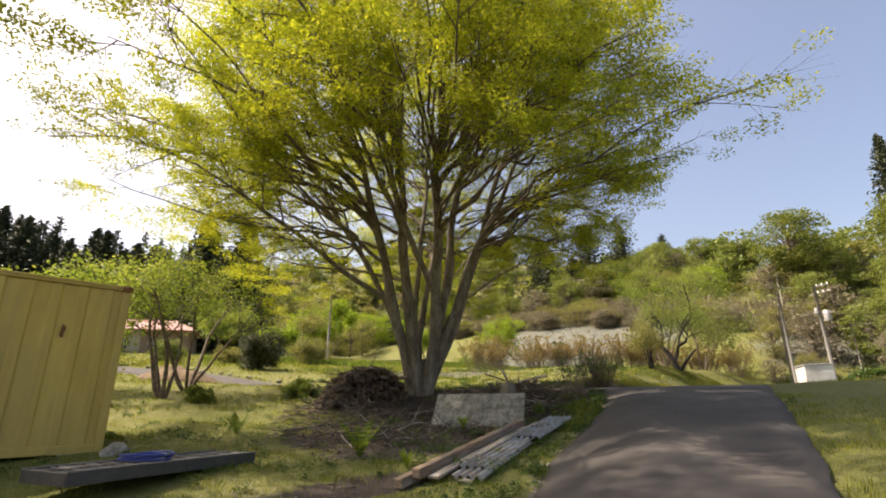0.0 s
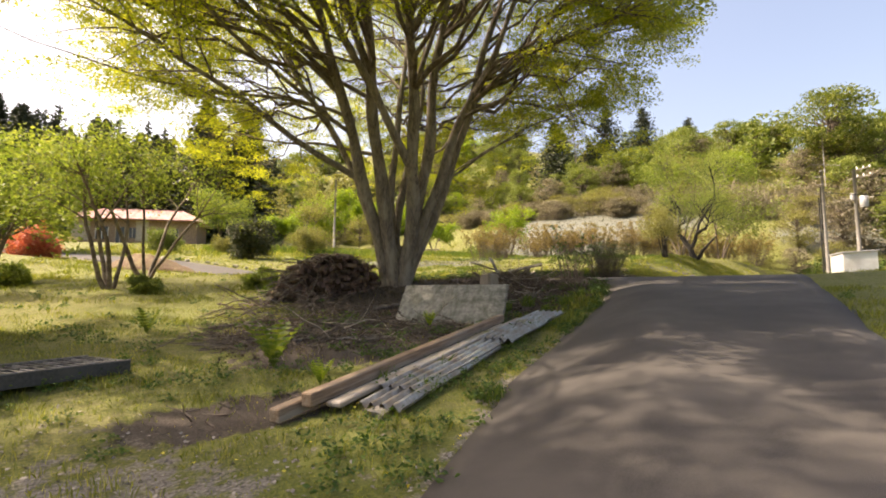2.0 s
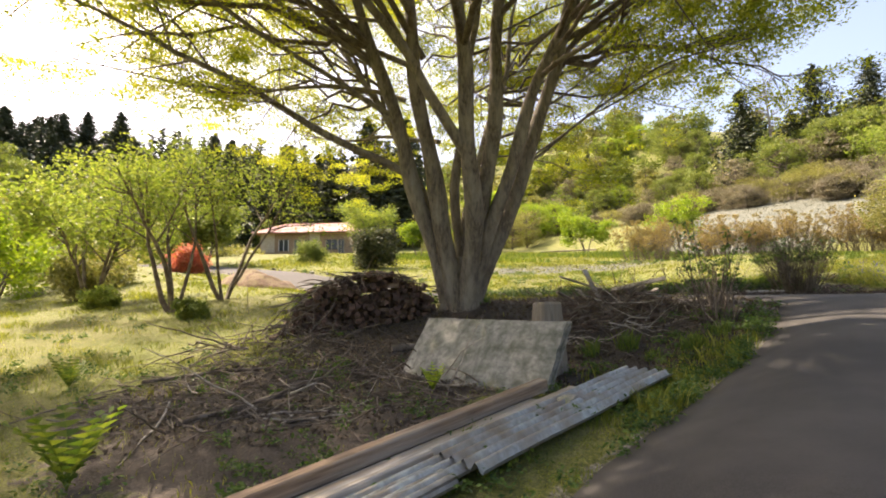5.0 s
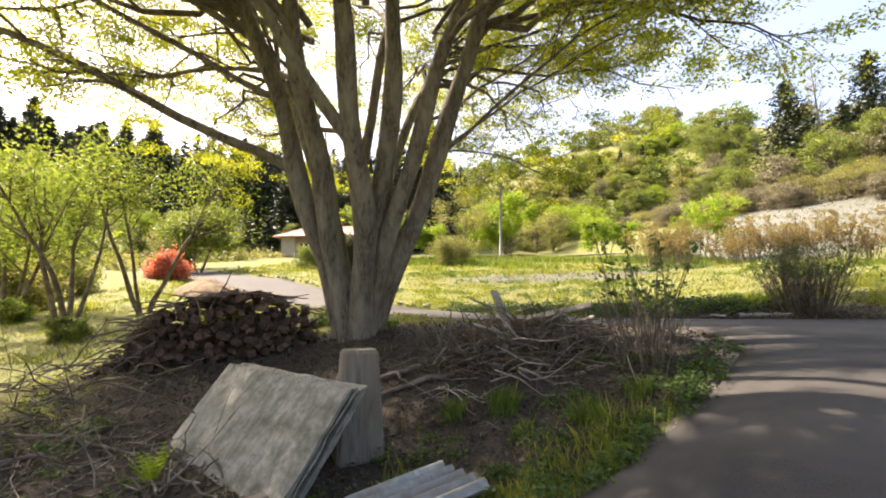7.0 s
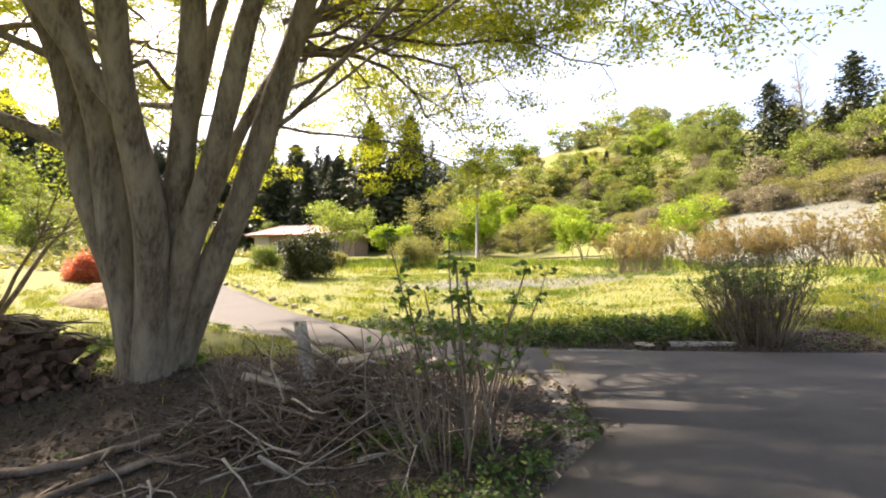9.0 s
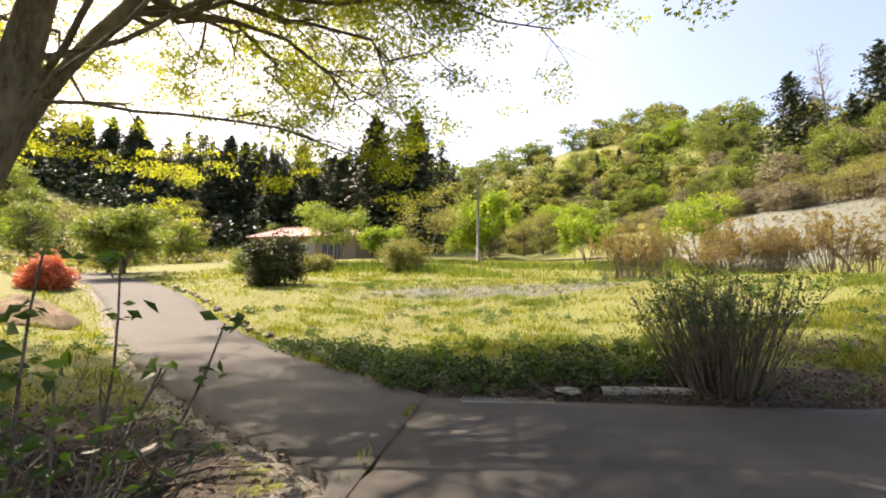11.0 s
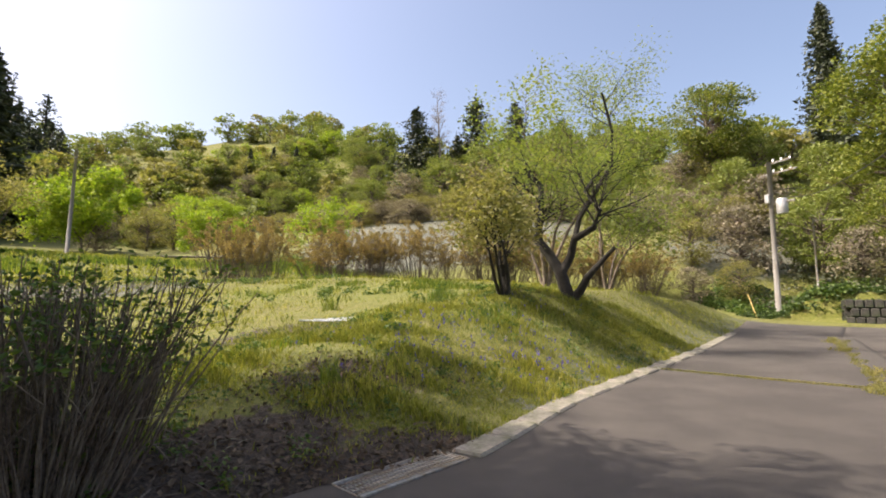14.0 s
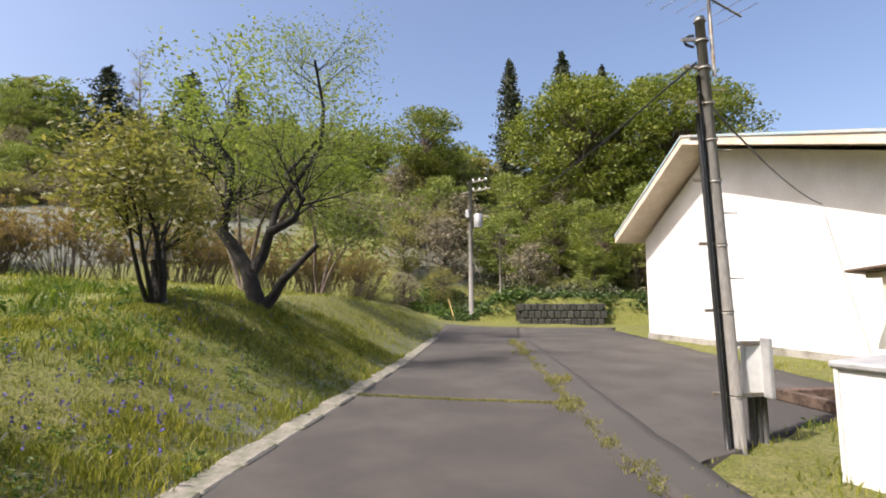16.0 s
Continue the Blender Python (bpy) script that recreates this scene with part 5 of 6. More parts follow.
def scatter_sticks(name, cx, cy, sx, sy, count, long, lift, thick, mat, label, seed, up=0.1, category="brushwood", dome=0.0):
    gen = np.random.default_rng(seed)
    soup = Soup()
    for n in range(count):
        a, r = gen.uniform(0, 6.283), math.sqrt(gen.uniform())
        x, y = cx + sx * r * math.cos(a), cy + sy * r * math.sin(a)
        z = ground_z(x, y) + gen.uniform(0, lift) + dome * (1 - r * r) * gen.uniform(0.2, 1)
        line = bough((x, y, z), (gen.normal(), gen.normal(), gen.normal() * up), long * gen.uniform(0.4, 1.3), -0.2 + gen.normal() * 0.15, 5, gen, 0.16)
        line[:, 2] = np.maximum(line[:, 2], height(line[:, 0], line[:, 1]) + 0.01)
        rr = thick * gen.uniform(0.4, 1.2)
        soup.tube(line, np.linspace(rr, rr * 0.35, 6), 5, False)
        if n % 2:
            side = bough(line[2], (line[3] - line[1]) + gen.normal(size=3) * 0.12, long * 0.4, -0.1, 3, gen, 0.15)
            soup.tube(side, np.linspace(rr * 0.5, rr * 0.2, 4), 4, False)
    return single(name, soup, mat, (0, 0, 0), label, category, kind="stuff")


scatter_sticks("fallen_branches", -2.2, 6.6, 2.6, 1.5, 230, 0.9, 0.1, 0.0105, M_TWIG, "fallen grey branches scattered on leaf litter", 101, 0.25)
scatter_sticks("fallen_branches", -2.9, 8.3, 1.4, 0.9, 90, 1.0, 0.3, 0.014, M_TWIG, "brushwood heaped beside a woodpile", 102, 0.5)
scatter_sticks("pale_branches", -1.6, 6.5, 2.0, 1.2, 18, 1.3, 0.12, 0.014, M_TWIG_PALE, "pale barked dead branches on the ground", 103, 0.3)
scatter_sticks("brush_heap", 3.0, 9.2, 1.25, 0.9, 300, 0.8, 0.08, 0.014, M_TWIG, "tangled heap of dead brown brushwood", 104, 0.5, dome=0.42)
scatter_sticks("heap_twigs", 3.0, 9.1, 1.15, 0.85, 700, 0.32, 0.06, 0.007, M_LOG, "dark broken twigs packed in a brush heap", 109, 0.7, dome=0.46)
scatter_sticks("pale_branches", 3.0, 8.6, 1.5, 0.9, 60, 0.9, 0.2, 0.013, M_TWIG_PALE, "pale dead branches on a brush heap", 105, 0.3, dome=0.3)
scatter_sticks("dropped_twigs", 2.4, 8.2, 3.2, 1.6, 260, 0.45, 0.02, 0.006, M_TWIG, "small twigs strewn on leaf litter", 106, 0.1)
scatter_sticks("dropped_twigs", 8.6, 12.1, 1.9, 0.7, 120, 0.5, 0.1, 0.006, M_TWIG, "small twigs strewn under a bare bush", 107, 0.2)


def broken_planks():
    """Split planks and a stump standing out of the brush heap."""
    gen = np.random.default_rng(18)
    heap = thing("broken_planks", on(2.95, 9.5), "weathered split planks propped on a brush heap", "planks")
    specs = [(0.0, -0.3, 0.05, 62, 130, 0.85, 0.13), (0.12, -0.25, 0.1, 30, -40, 0.75, 0.14), (-0.15, -0.35, 0.1, 24, 100, 0.8, 0.12), (0.05, -0.4, 0.15, 16, 200, 0.7, 0.12), (0.2, -0.2, 0.4, 12, -35, 0.95, 0.13), (0.05, 0.0, 0.42, 18, 140, 0.85, 0.1), (-0.3, 0.1, 0.1, 28, 200, 0.6, 0.14), (0.45, -0.15, 0.12, 22, 10, 0.8, 0.1)]
    for x, y, z, up, turn, long, wide in specs:
        o = part("plank", Soup().box((long, wide, 0.03), at(long / 2, 0, 0), bevel=0.006), M_TWIG_PALE, heap, soft=False)
        o.matrix_basis = pose(x, y, z, float(gen.normal() * 15), -up, turn)


broken_planks()


def fallen_limb(pts, r, seed, label):
    """A stout dead limb lying on the litter, with stubs of side branches."""
    gen = np.random.default_rng(seed)
    pts = np.array([(x, y, ground_z(x, y) + r * 0.8) for x, y in resample(pts, 14)]) + gen.normal(size=(14, 3)) * (0.02, 0.02, 0.006)
    limb = thing("fallen_limb", pts[0], label, "branch", "fallen limbs")
    pts = pts - pts[0]
    part("stem", Soup().tube(pts, np.linspace(r, r * 0.55, 14) * (1 + 0.1 * np.sin(np.arange(14) * 2.1)), 9), M_TWIG, limb)
    for n in (3, 6, 9, 11):
        way = unit(pts[n + 1] - pts[n]) + gen.normal(size=3) * (0.6, 0.6, 0.1) + (0, 0, 0.35)
        part("stub", Soup().tube(bough(pts[n], way, gen.uniform(0.25, 0.6), -0.3, 4, gen, 0.1), np.linspace(r * 0.5, r * 0.2, 5), 6), M_TWIG, limb)


fallen_limb([(-0.9, 8.3), (0.0, 8.7), (1.0, 8.65), (1.7, 8.9)], 0.06, 41, "stout dead limb lying on leaf litter")
fallen_limb([(0.1, 8.25), (0.8, 8.1), (1.6, 8.5), (2.1, 8.6)], 0.045, 42, "forked dead limb lying on leaf litter")
fallen_limb([(-3.0, 5.6), (-2.2, 6.4), (-1.7, 7.3), (-1.9, 8.0)], 0.03, 43, "long curved grey branch lying on litter")
fallen_limb([(-4.2, 7.2), (-3.0, 7.5), (-1.9, 7.4), (-0.9, 7.0)], 0.028, 44, "long thin fallen branch beside a woodpile")
scatter_sticks("edge_sticks", -3.6, 2.9, 0.7, 0.4, 16, 0.4, 0.05, 0.011, M_TWIG, "short dark sticks by timber ends", 108, 0.3)


def fern(x, y, size, label, seed, leaf=L_LIME):
    gen = np.random.default_rng(seed)
    plant_ob = thing("fern", on(x, y), label, "fern", "ferns")
    for n in range(9):
        a = n * 0.7 + gen.uniform(-0.2, 0.2)
        line = bough((0, 0, 0), (math.cos(a) * 0.4, math.sin(a) * 0.4, 1), size * gen.uniform(0.8, 1.1), -0.7, 8, gen, 0.03)
        frond = Soup().tube(line, np.linspace(0.006, 0.002, 9), 4, False)
        d = unit(np.gradient(line, axis=0))
        for i in range(1, 9):
            side = unit(np.cross(d[i], (0, 0, 1)))
            w = size * 0.2 * math.sin(i / 9 * 3.0 + 0.1)
            for sgn in (-1, 1):
                tip = line[i] + side * sgn * w + d[i] * w * 0.3
                frond.add([line[i] - d[i] * 0.018 * size * 2, tip, line[i] + d[i] * 0.03 * size * 2], [[0, 1, 2]])
        part("frond", frond, leaf, plant_ob, soft=False)


fern(-3.3, 4.45, 0.7, "tall bright green fern clump", 1, L_TALL)
fern(-0.35, 6.35, 0.34, "young yellow-green fern at a sheet's foot", 2)
fern(-2.9, 3.3, 0.3, "young yellow-green fern beside timber", 3)
fern(-5.1, 7.2, 0.45, "tall bright green fern clump", 4, L_TALL)


def soil_mound():
    gen = np.random.default_rng(19)
    bm = bmesh.new()
    bmesh.ops.create_grid(bm, x_segments=46, y_segments=30, size=1)
    for v in bm.verts:
        x, y = v.co.x, v.co.y
        r = math.hypot(x, y)
        h = max(0, 1 - r * r) ** 0.8 * 0.62 * (1 + 0.5 * noise.noise(Vector((x * 2.4, y * 2.4, 1)))) + 0.07 * noise.noise(Vector((x * 9, y * 9, 4))) * (r < 1)
        px, py = x * 2.1, y * 1.3
        v.co = Vector((px, py, h + ground_z(-6.6 + 0.766 * px + 0.643 * py, 20.6 - 0.643 * px + 0.766 * py) - ground_z(-6.6, 20.6) - (0.3 if r > 1 else 0.03)))
    me = bpy.data.meshes.new("soil_mound")
    bm.to_mesh(me)
    me.materials.append(M_SOIL)
    for p in me.polygons:
        p.use_smooth = True
    ob = new("soil_mound", me)
    ob.matrix_basis = pose(*on(-6.6, 20.6), 0, 0, -40)
    tagged(ob, "heap of bare reddish soil in the yard", "mound")


soil_mound()

# ---- junction: grating, gutter, edging ----


def grating(x, y, turn, long, wide, label, bars=30):
    g = thing("drain_grating", (x, y, float(level(x, y)) + 0.002), label, "grating", "drain gratings", turn=turn)
    for yy in (-wide / 2, wide / 2):
        part("side_bar", Soup().box((long, 0.03, 0.05), at(0, yy, -0.04), bevel=0.004), M_STEEL, g, soft=False)
    bar = Soup().box((0.012, wide - 0.03, 0.045), bevel=0.003).data("bar", M_STEEL, False)
    for n in range(bars + 1):
        part("bar", bar, None, g).matrix_basis = pose(-long / 2 + n * long / bars, 0, -0.04)
    for n in range(5):
        part("cross_rod", Soup().tube([(-long / 2, -wide / 2 + (n + 0.5) * wide / 5, 0.004), (long / 2, -wide / 2 + (n + 0.5) * wide / 5, 0.004)], 0.006, 5), M_STEEL, g)
    part("pit", Soup().box((long, wide, 0.02), at(0, 0, -0.1)), M_LOG, g, "dark drain below", False)


grating(6.62, 11.9, -5, 1.0, 0.42, "rusty steel drain grating at the lane's edge")
grating(11.15, 11.5, 10, 1.0, 0.3, "steel drain grating set in the kerb")

gutter = thing("gutter_pipes", (7.72, 12.1, ground_z(7.72, 12.05) + 0.0), "row of short concrete half-pipes along a bank", "gutter", turn=-3)
x = 0.0
for n, long in enumerate((0.2, 0.24, 0.27, 0.26)):
    k = np.linspace(0, np.pi, 11)
    ring = np.concatenate([np.stack([np.zeros(11), np.cos(k) * 0.1, np.sin(k) * 0.1], 1), np.stack([np.zeros(11), np.cos(k[::-1]) * 0.075, np.sin(k[::-1]) * 0.075], 1)])
    v = np.concatenate([ring, ring + (long, 0, 0)])
    i = np.arange(22)
    j = (i + 1) % 22
    part("half_pipe", Soup().add(v, np.stack([i, j, j + 22, i + 22], 1), [list(range(22))], [list(range(43, 21, -1))]), M_CONCRETE, gutter, soft=False).matrix_basis = pose(x, 0, -0.03, 0, 0, math.sin(n * 4) * 2)
    x += long + 0.012
rock("flat_stone", 7.35, 12.1, 0.3, 8, "flat pale stone at the bank's foot", flat=0.2, sink=0.1)

for n, (x, y) in enumerate(resample(DRIVE_RIGHT, 60)[2:34]):
    rock("edging_stone", x + 0.28 + 0.06 * math.sin(n * 5), y + 0.12, 0.2 + 0.09 * math.sin(n * 2.3), 20 + n, "rough stone edging the drive", "edging stones", flat=0.62, sink=0.2)

kerb = tagged(new("kerb"), "low concrete kerb along the lane", "kerb", kind="structure")
line = resample([(11.7, 11.52), (13.9, 12.36), (17.3, 13.31), (20.7, 14.26), (27.7, 16.5)], 30)
for n, (p, q) in enumerate(zip(line, line[1:])):
    long = math.hypot(*(q - p)) - 0.012
    o = part("kerb_stone", Soup().box((long, 0.28, 0.24), None, 1.0, 0.02), M_KERB, kerb, soft=False)
    c = (p + q) / 2
    o.matrix_basis = pose(c[0], c[1], float(level(*c)) - 0.212 + 0.01 * math.sin(n * 3), 0, 0.6 * math.sin(n * 5), aim(p, q) + 0.6 * math.sin(n * 7))

# ---- the hall, the poles and the box ----


def hall():
    L, R = np.array([30.5, 9.4]), np.array([24.1, 5.9])
    turn = aim(L, R)
    house = thing("white_hall", (*L, -0.15), "white plastered single-storey hall with pale blue roof", "house", turn=turn)
    wide, deep, up = 9.2, 12.0, 1
    peak, za, zp, zb = 3.95, 3.55, 5.7, 4.0
    # seen from the lane the building's depth runs along +y of its own axes
    d = -1 if (Matrix.Rotation(radians(turn), 3, "Z") @ Vector((0, 1, 0))).dot(Vector((-0.48, 0.877, 0))) > 0 else 1
    outline = [(0, 0), (wide, 0), (wide, zb), (peak, zp), (0, za)]
    v = [(x, 0, z) for x, z in outline] + [(x, 0.2 * d, z) for x, z in outline]
    sides = [[i, (i + 1) % 5, (i + 1) % 5 + 5, i + 5] for i in range(5)]
    part("gable_wall", Soup().add(v, sides, [[4, 3, 2, 1, 0]], [[5, 6, 7, 8, 9]]), M_WHITE_WALL, house, "smooth white plaster gable", False)
    part("gable_wall", Soup().add([(x, y + deep * d, z) for x, y, z in v], sides, [[4, 3, 2, 1, 0]], [[5, 6, 7, 8, 9]]), M_WHITE_WALL, house, soft=False)
    for x, z in ((0.1, za), (wide - 0.1, zb)):
        part("side_wall", Soup().box((0.2, deep - 0.42, z), at(x, d * (deep / 2 + 0.1), 0)), M_WHITE_WALL, house, soft=False)
    part("plinth", Soup().box((wide + 0.06, deep + 0.25, 0.34), at(wide / 2, d * (deep / 2 + 0.08), -0.1)), M_CONCRETE, house, soft=False)
    for (x0, z0), (x1, z1) in (((-0.45, za - 0.16), (peak, zp)), ((peak, zp), (wide + 0.65, zb - 0.2))):
        for t, name, mat, lo, hi, y0, y1 in ((0, "roof", M_ROOF_BLUE, 0.3, 0.36, -0.95, deep + 0.6), (1, "fascia", M_FASCIA, 0.09, 0.3, -0.92, -0.86), (2, "soffit", M_FASCIA, 0.09, 0.13, -0.86, deep + 0.5)):
            q = [(x, y * d, z) for y in (y0, y1) for x, z in ((x0, z0 + lo), (x1, z1 + lo), (x1, z1 + hi), (x0, z0 + hi))]
            part(name, Soup().add(q, [[0, 1, 2, 3], [7, 6, 5, 4], [0, 4, 5, 1], [1, 5, 6, 2], [2, 6, 7, 3], [3, 7, 4, 0]]), mat, house, soft=False)
    for x0, z0 in ((-0.45, za - 0.16), (wide + 0.65, zb - 0.2)):
        part("eave_board", Soup().box((0.05, deep + 1.4, 0.2), at(x0, d * (deep / 2 - 0.2), z0 + 0.09)), M_FASCIA, house, soft=False)


hall()


def near_pole():
    base = np.array([16.5, 8.7, -0.16])
    p = thing("service_pole", base, "thin concrete service pole with cables and aerial", "utility pole")
    lean = np.array([0.04, 0.02, 0])
    h = 4.15
    top = lean * h + np.array([0, 0, h])
    part("shaft", Soup().tube([(0, 0, 0), top * 0.5, top], [0.062, 0.056, 0.046], 14), M_POLE, p)
    part("cap", Soup().tube([top, top + (0, 0, 0.05)], [0.06, 0.045], 12), M_STEEL, p)
    left = np.array([-0.38, 0.92, 0])
    for n, off in enumerate((0.066, 0.088, 0.11)):
        k = np.linspace(0, 1, 12)[:, None]
        line = k * top * (0.86 - 0.05 * n) + left * off + np.array([-0.03, 0, 0]) * n
        part("cable_duct", Soup().tube(line, 0.02 if n != 1 else 0.01, 7), M_CABLE if n != 1 else M_STEEL, p)
    for k in (0.12, 0.3, 0.45, 0.6, 0.7, 0.79, 0.88, 0.95):
        c = top * k
        part("band", Soup().tube([c - (0, 0, 0.012), c + (0, 0, 0.012)], 0.066, 14), M_STEEL, p)
        part("bracket", Soup().box((0.2, 0.03, 0.03), Matrix.Translation(c + left * 0.1) @ pose(0, 0, 0, 0, 0, 113)), M_STEEL, p, soft=False)
    for n in range(8):
        c = top * (0.3 + 0.075 * n)
        s = -left if n % 2 else np.array([0.92, 0.38, 0])
        part("step_bolt", Soup().tube([c, c + s * 0.19], 0.008, 6), M_STEEL, p)
    mast0 = top * 0.86 - left * 0.1
    mast1 = mast0 + np.array([0.03, 0.02, 1.9])
    mast = part("aerial_mast", Soup().tube([mast0, mast1], 0.018, 8), M_STEEL, p)
    boom_d = np.array([0.75, -0.66, -0.12])
    boom_c = mast0 + np.array([0, 0, 0.82])
    boom = part("aerial_boom", Soup().tube([boom_c - boom_d * 0.45, boom_c + boom_d * 0.5], 0.012, 6), M_STEEL, p)
    for n in range(6):
        c = boom_c + boom_d * (-0.42 + 0.17 * n)
        s = np.array([0.66, 0.75, 0]) * (0.42 - 0.04 * n)
        part("aerial_rod", Soup().tube([c - s, c + s], 0.004, 4), M_STEEL, boom)
    part("aerial_rod", Soup().tube([boom_c + (0, 0, 0.05), boom_c + (0.0, 0.0, 0.75)], 0.006, 5), M_STEEL, p)
    loop = [top * 0.97 + left * (0.07 + 0.1 * math.sin(a)) + np.array([0, 0, 0.06 * math.cos(a) - 0.08]) for a in np.linspace(0, 3.1, 9)]
    part("cable_loop", Soup().tube(loop, 0.014, 6), M_CABLE, p)
    box = part("meter_box", Soup().box((0.08, 0.17, 0.48), at(0.19, -0.17, 0.5, 24), bevel=0.012), M_WHITE_METAL, p, "white enamelled meter box", False)
    part("box_side", Soup().box((0.12, 0.05, 0.54), at(0.16, -0.285, 0.47, 24), bevel=0.01), M_GREY_METAL, box, "grey edge strip", False)
    for z in (0.48, 0.94):
        part("box_arm", Soup().box((0.3, 0.03, 0.04), at(0.1, -0.12, z, -52), bevel=0.004), M_STEEL, p, soft=False)
    for n in range(3):
        part("conduit", Soup().tube([(0.2 + 0.01 * n, -0.14 - 0.055 * n, 0.5), (0.21 + 0.01 * n, -0.14 - 0.055 * n, -0.05)], 0.026, 8), M_BLACK_PLASTIC, p)


near_pole()


def far_pole():
    p = thing("utility_pole", (40.6, 19.6, -0.1), "concrete utility pole with transformer and crossarm", "utility pole")
    h = 9.0
    part("shaft", Soup().tube([(0, 0, 0), (0.02, 0, h)], [0.15, 0.11], 14), M_POLE, p)
    for z, long in ((h - 0.1, 1.5), (h - 0.7, 2.2)):
        arm = part("crossarm", Soup().box((0.09, long, 0.09), at(0.1, -0.4, z, -20), bevel=0.01), M_STEEL, p, soft=False)
        for y in (-0.9, -0.3, 0.3):
            part("insulator", Soup().tube([(0.1, y * 0.7 - 0.4, z + 0.09), (0.1, y * 0.7 - 0.4, z + 0.22), (0.1, y * 0.7 - 0.4, z + 0.26)], [0.04, 0.06, 0.03], 8), M_WHITE_METAL, arm)
    part("transformer", Soup().tube([(0.1, -0.5, h - 3.0), (0.1, -0.5, h - 2.95), (0.1, -0.5, h - 2.2), (0.1, -0.5, h - 2.15)], [0.24, 0.28, 0.28, 0.22], 14), M_GREY_METAL, p)
    part("bracket", Soup().box((0.1, 1.3, 0.1), at(0.05, -0.5, h - 2.4), bevel=0.01), M_STEEL, p, soft=False)
    part("cable_box", Soup().box((0.22, 0.22, 0.5), at(-0.22, 0.1, h - 2.4), bevel=0.02), M_GREY_METAL, p, soft=False)
    thin = thing("thin_pole", (41.3, 17.9, -0.1), "thin grey steel guy pole", "pole")
    part("shaft", Soup().tube([(0, 0, 0), (0, 0, 5.6)], [0.06, 0.05], 8), M_STEEL, thin)
    part("arm", Soup().tube([(0, 0, 5.5), (0.4, -1.2, 5.45)], 0.02, 6), M_STEEL, thin)
    stick = thing("marker_stick", (38.6, 19.9, ground_z(38.6, 19.9)), "yellow wooden stick leaning by a pole", "stick")
    part("shaft", Soup().box((0.09, 0.05, 1.5), pose(0, 0, -0.1, -20, 10, 0), bevel=0.01), M_YELLOW_STICK, stick, soft=False)
    for a, b, sag in (((16.5, 8.85, 3.5), (40.0, 19.2, 7.1), 0.8), ((16.5, 8.85, 3.2), (27.5, 4.5, 3.7), 0.35), ((40.6, 19.6, 9.0), (90, 44, 18), 1.5), ((40, 19.3, 7.2), (60, -6, 9.0), 0.6), ((8.4, 60, 13.2), (40, 60, 18.0), 1.0)):
        k = np.linspace(0, 1, 18)[:, None]
        line = np.array(a) * (1 - k) + np.array(b) * k - np.array([0, 0, 4 * sag]) * (k * (1 - k))
        single("overhead_wire", Soup().tube(line, 0.012, 5), M_CABLE, (0, 0, 0), "thin black overhead wire", "wire", "overhead wires")
    w = thing("meadow_pole", (8.4, 61.0, ground_z(8.4, 61.0)), "grey concrete pole standing in the meadow", "utility pole")
    part("shaft", Soup().tube([(0, 0, -0.2), (0.15, 0, 9.0)], [0.17, 0.12], 10), M_POLE, w)
    part("band", Soup().tube([(0.14, 0, 8.3), (0.14, 0, 8.4)], 0.15, 10), M_STEEL, w)


far_pole()


def storage_box():
    turn = aim((0, 0), (-0.75, -0.66))
    b = thing("storage_box", (15.72, 8.16, ground_z(15.3, 7.6) - 0.05), "white metal storage box with a grey lid", "box", turn=turn)
    wide, deep, tall = 1.4, 0.9, 0.86
    part("body", Soup().box((wide, deep, tall), at(wide / 2, deep / 2, 0), bevel=0.012), M_WHITE_METAL, b, soft=False)
    part("lid", Soup().box((wide + 0.08, deep + 0.08, 0.05), pose(wide / 2, deep / 2, tall - 0.005, 2, 0, 0), bevel=0.014), M_GREY_METAL, b, "grey sheet metal lid", False)
    part("lid_ridge", Soup().box((wide + 0.02, 0.05, 0.03), at(wide / 2, 0.02, tall - 0.04), bevel=0.006), M_GREY_METAL, b, soft=False)
    part("corner_trim", Soup().box((0.03, 0.03, tall - 0.02), at(-0.004, -0.004, 0), bevel=0.006), M_WHITE_METAL, b, soft=False)


storage_box()


def notice_post():
    n = thing("roofed_post", (21.9, 5.6, ground_z(21.9, 5.6)), "weathered wooden post with a small roof", "post", turn=28)
    part("post", Soup().box((0.16, 0.16, 1.75), bevel=0.012), M_FASCIA, n, soft=False)
    part("roof", Soup().box((0.9, 0.6, 0.05), pose(0.1, 0, 1.75, 6, 4, 0), bevel=0.01), M_LOG, n, "dark little roof", False)
    part("beam", Soup().box((0.6, 0.1, 0.1), at(0.1, 0, 1.64), bevel=0.01), M_FASCIA, n, soft=False)


notice_post()


def pit_frame():
    f = thing("sunken_bed", (18.7, 6.75, ground_z(18.7, 6.75)), "low dark timber frame round a sunken patch", "bed border", turn=28)
    for x, y, w, d in ((0, -0.75, 1.9, 0.12), (0, 0.75, 1.9, 0.12), (-0.9, 0, 0.12, 1.38), (0.9, 0, 0.12, 1.38)):
        part("edge_stone", Soup().box((w, d, 0.14), at(x, y, -0.03), bevel=0.012), M_LOG, f, soft=False)


pit_frame()


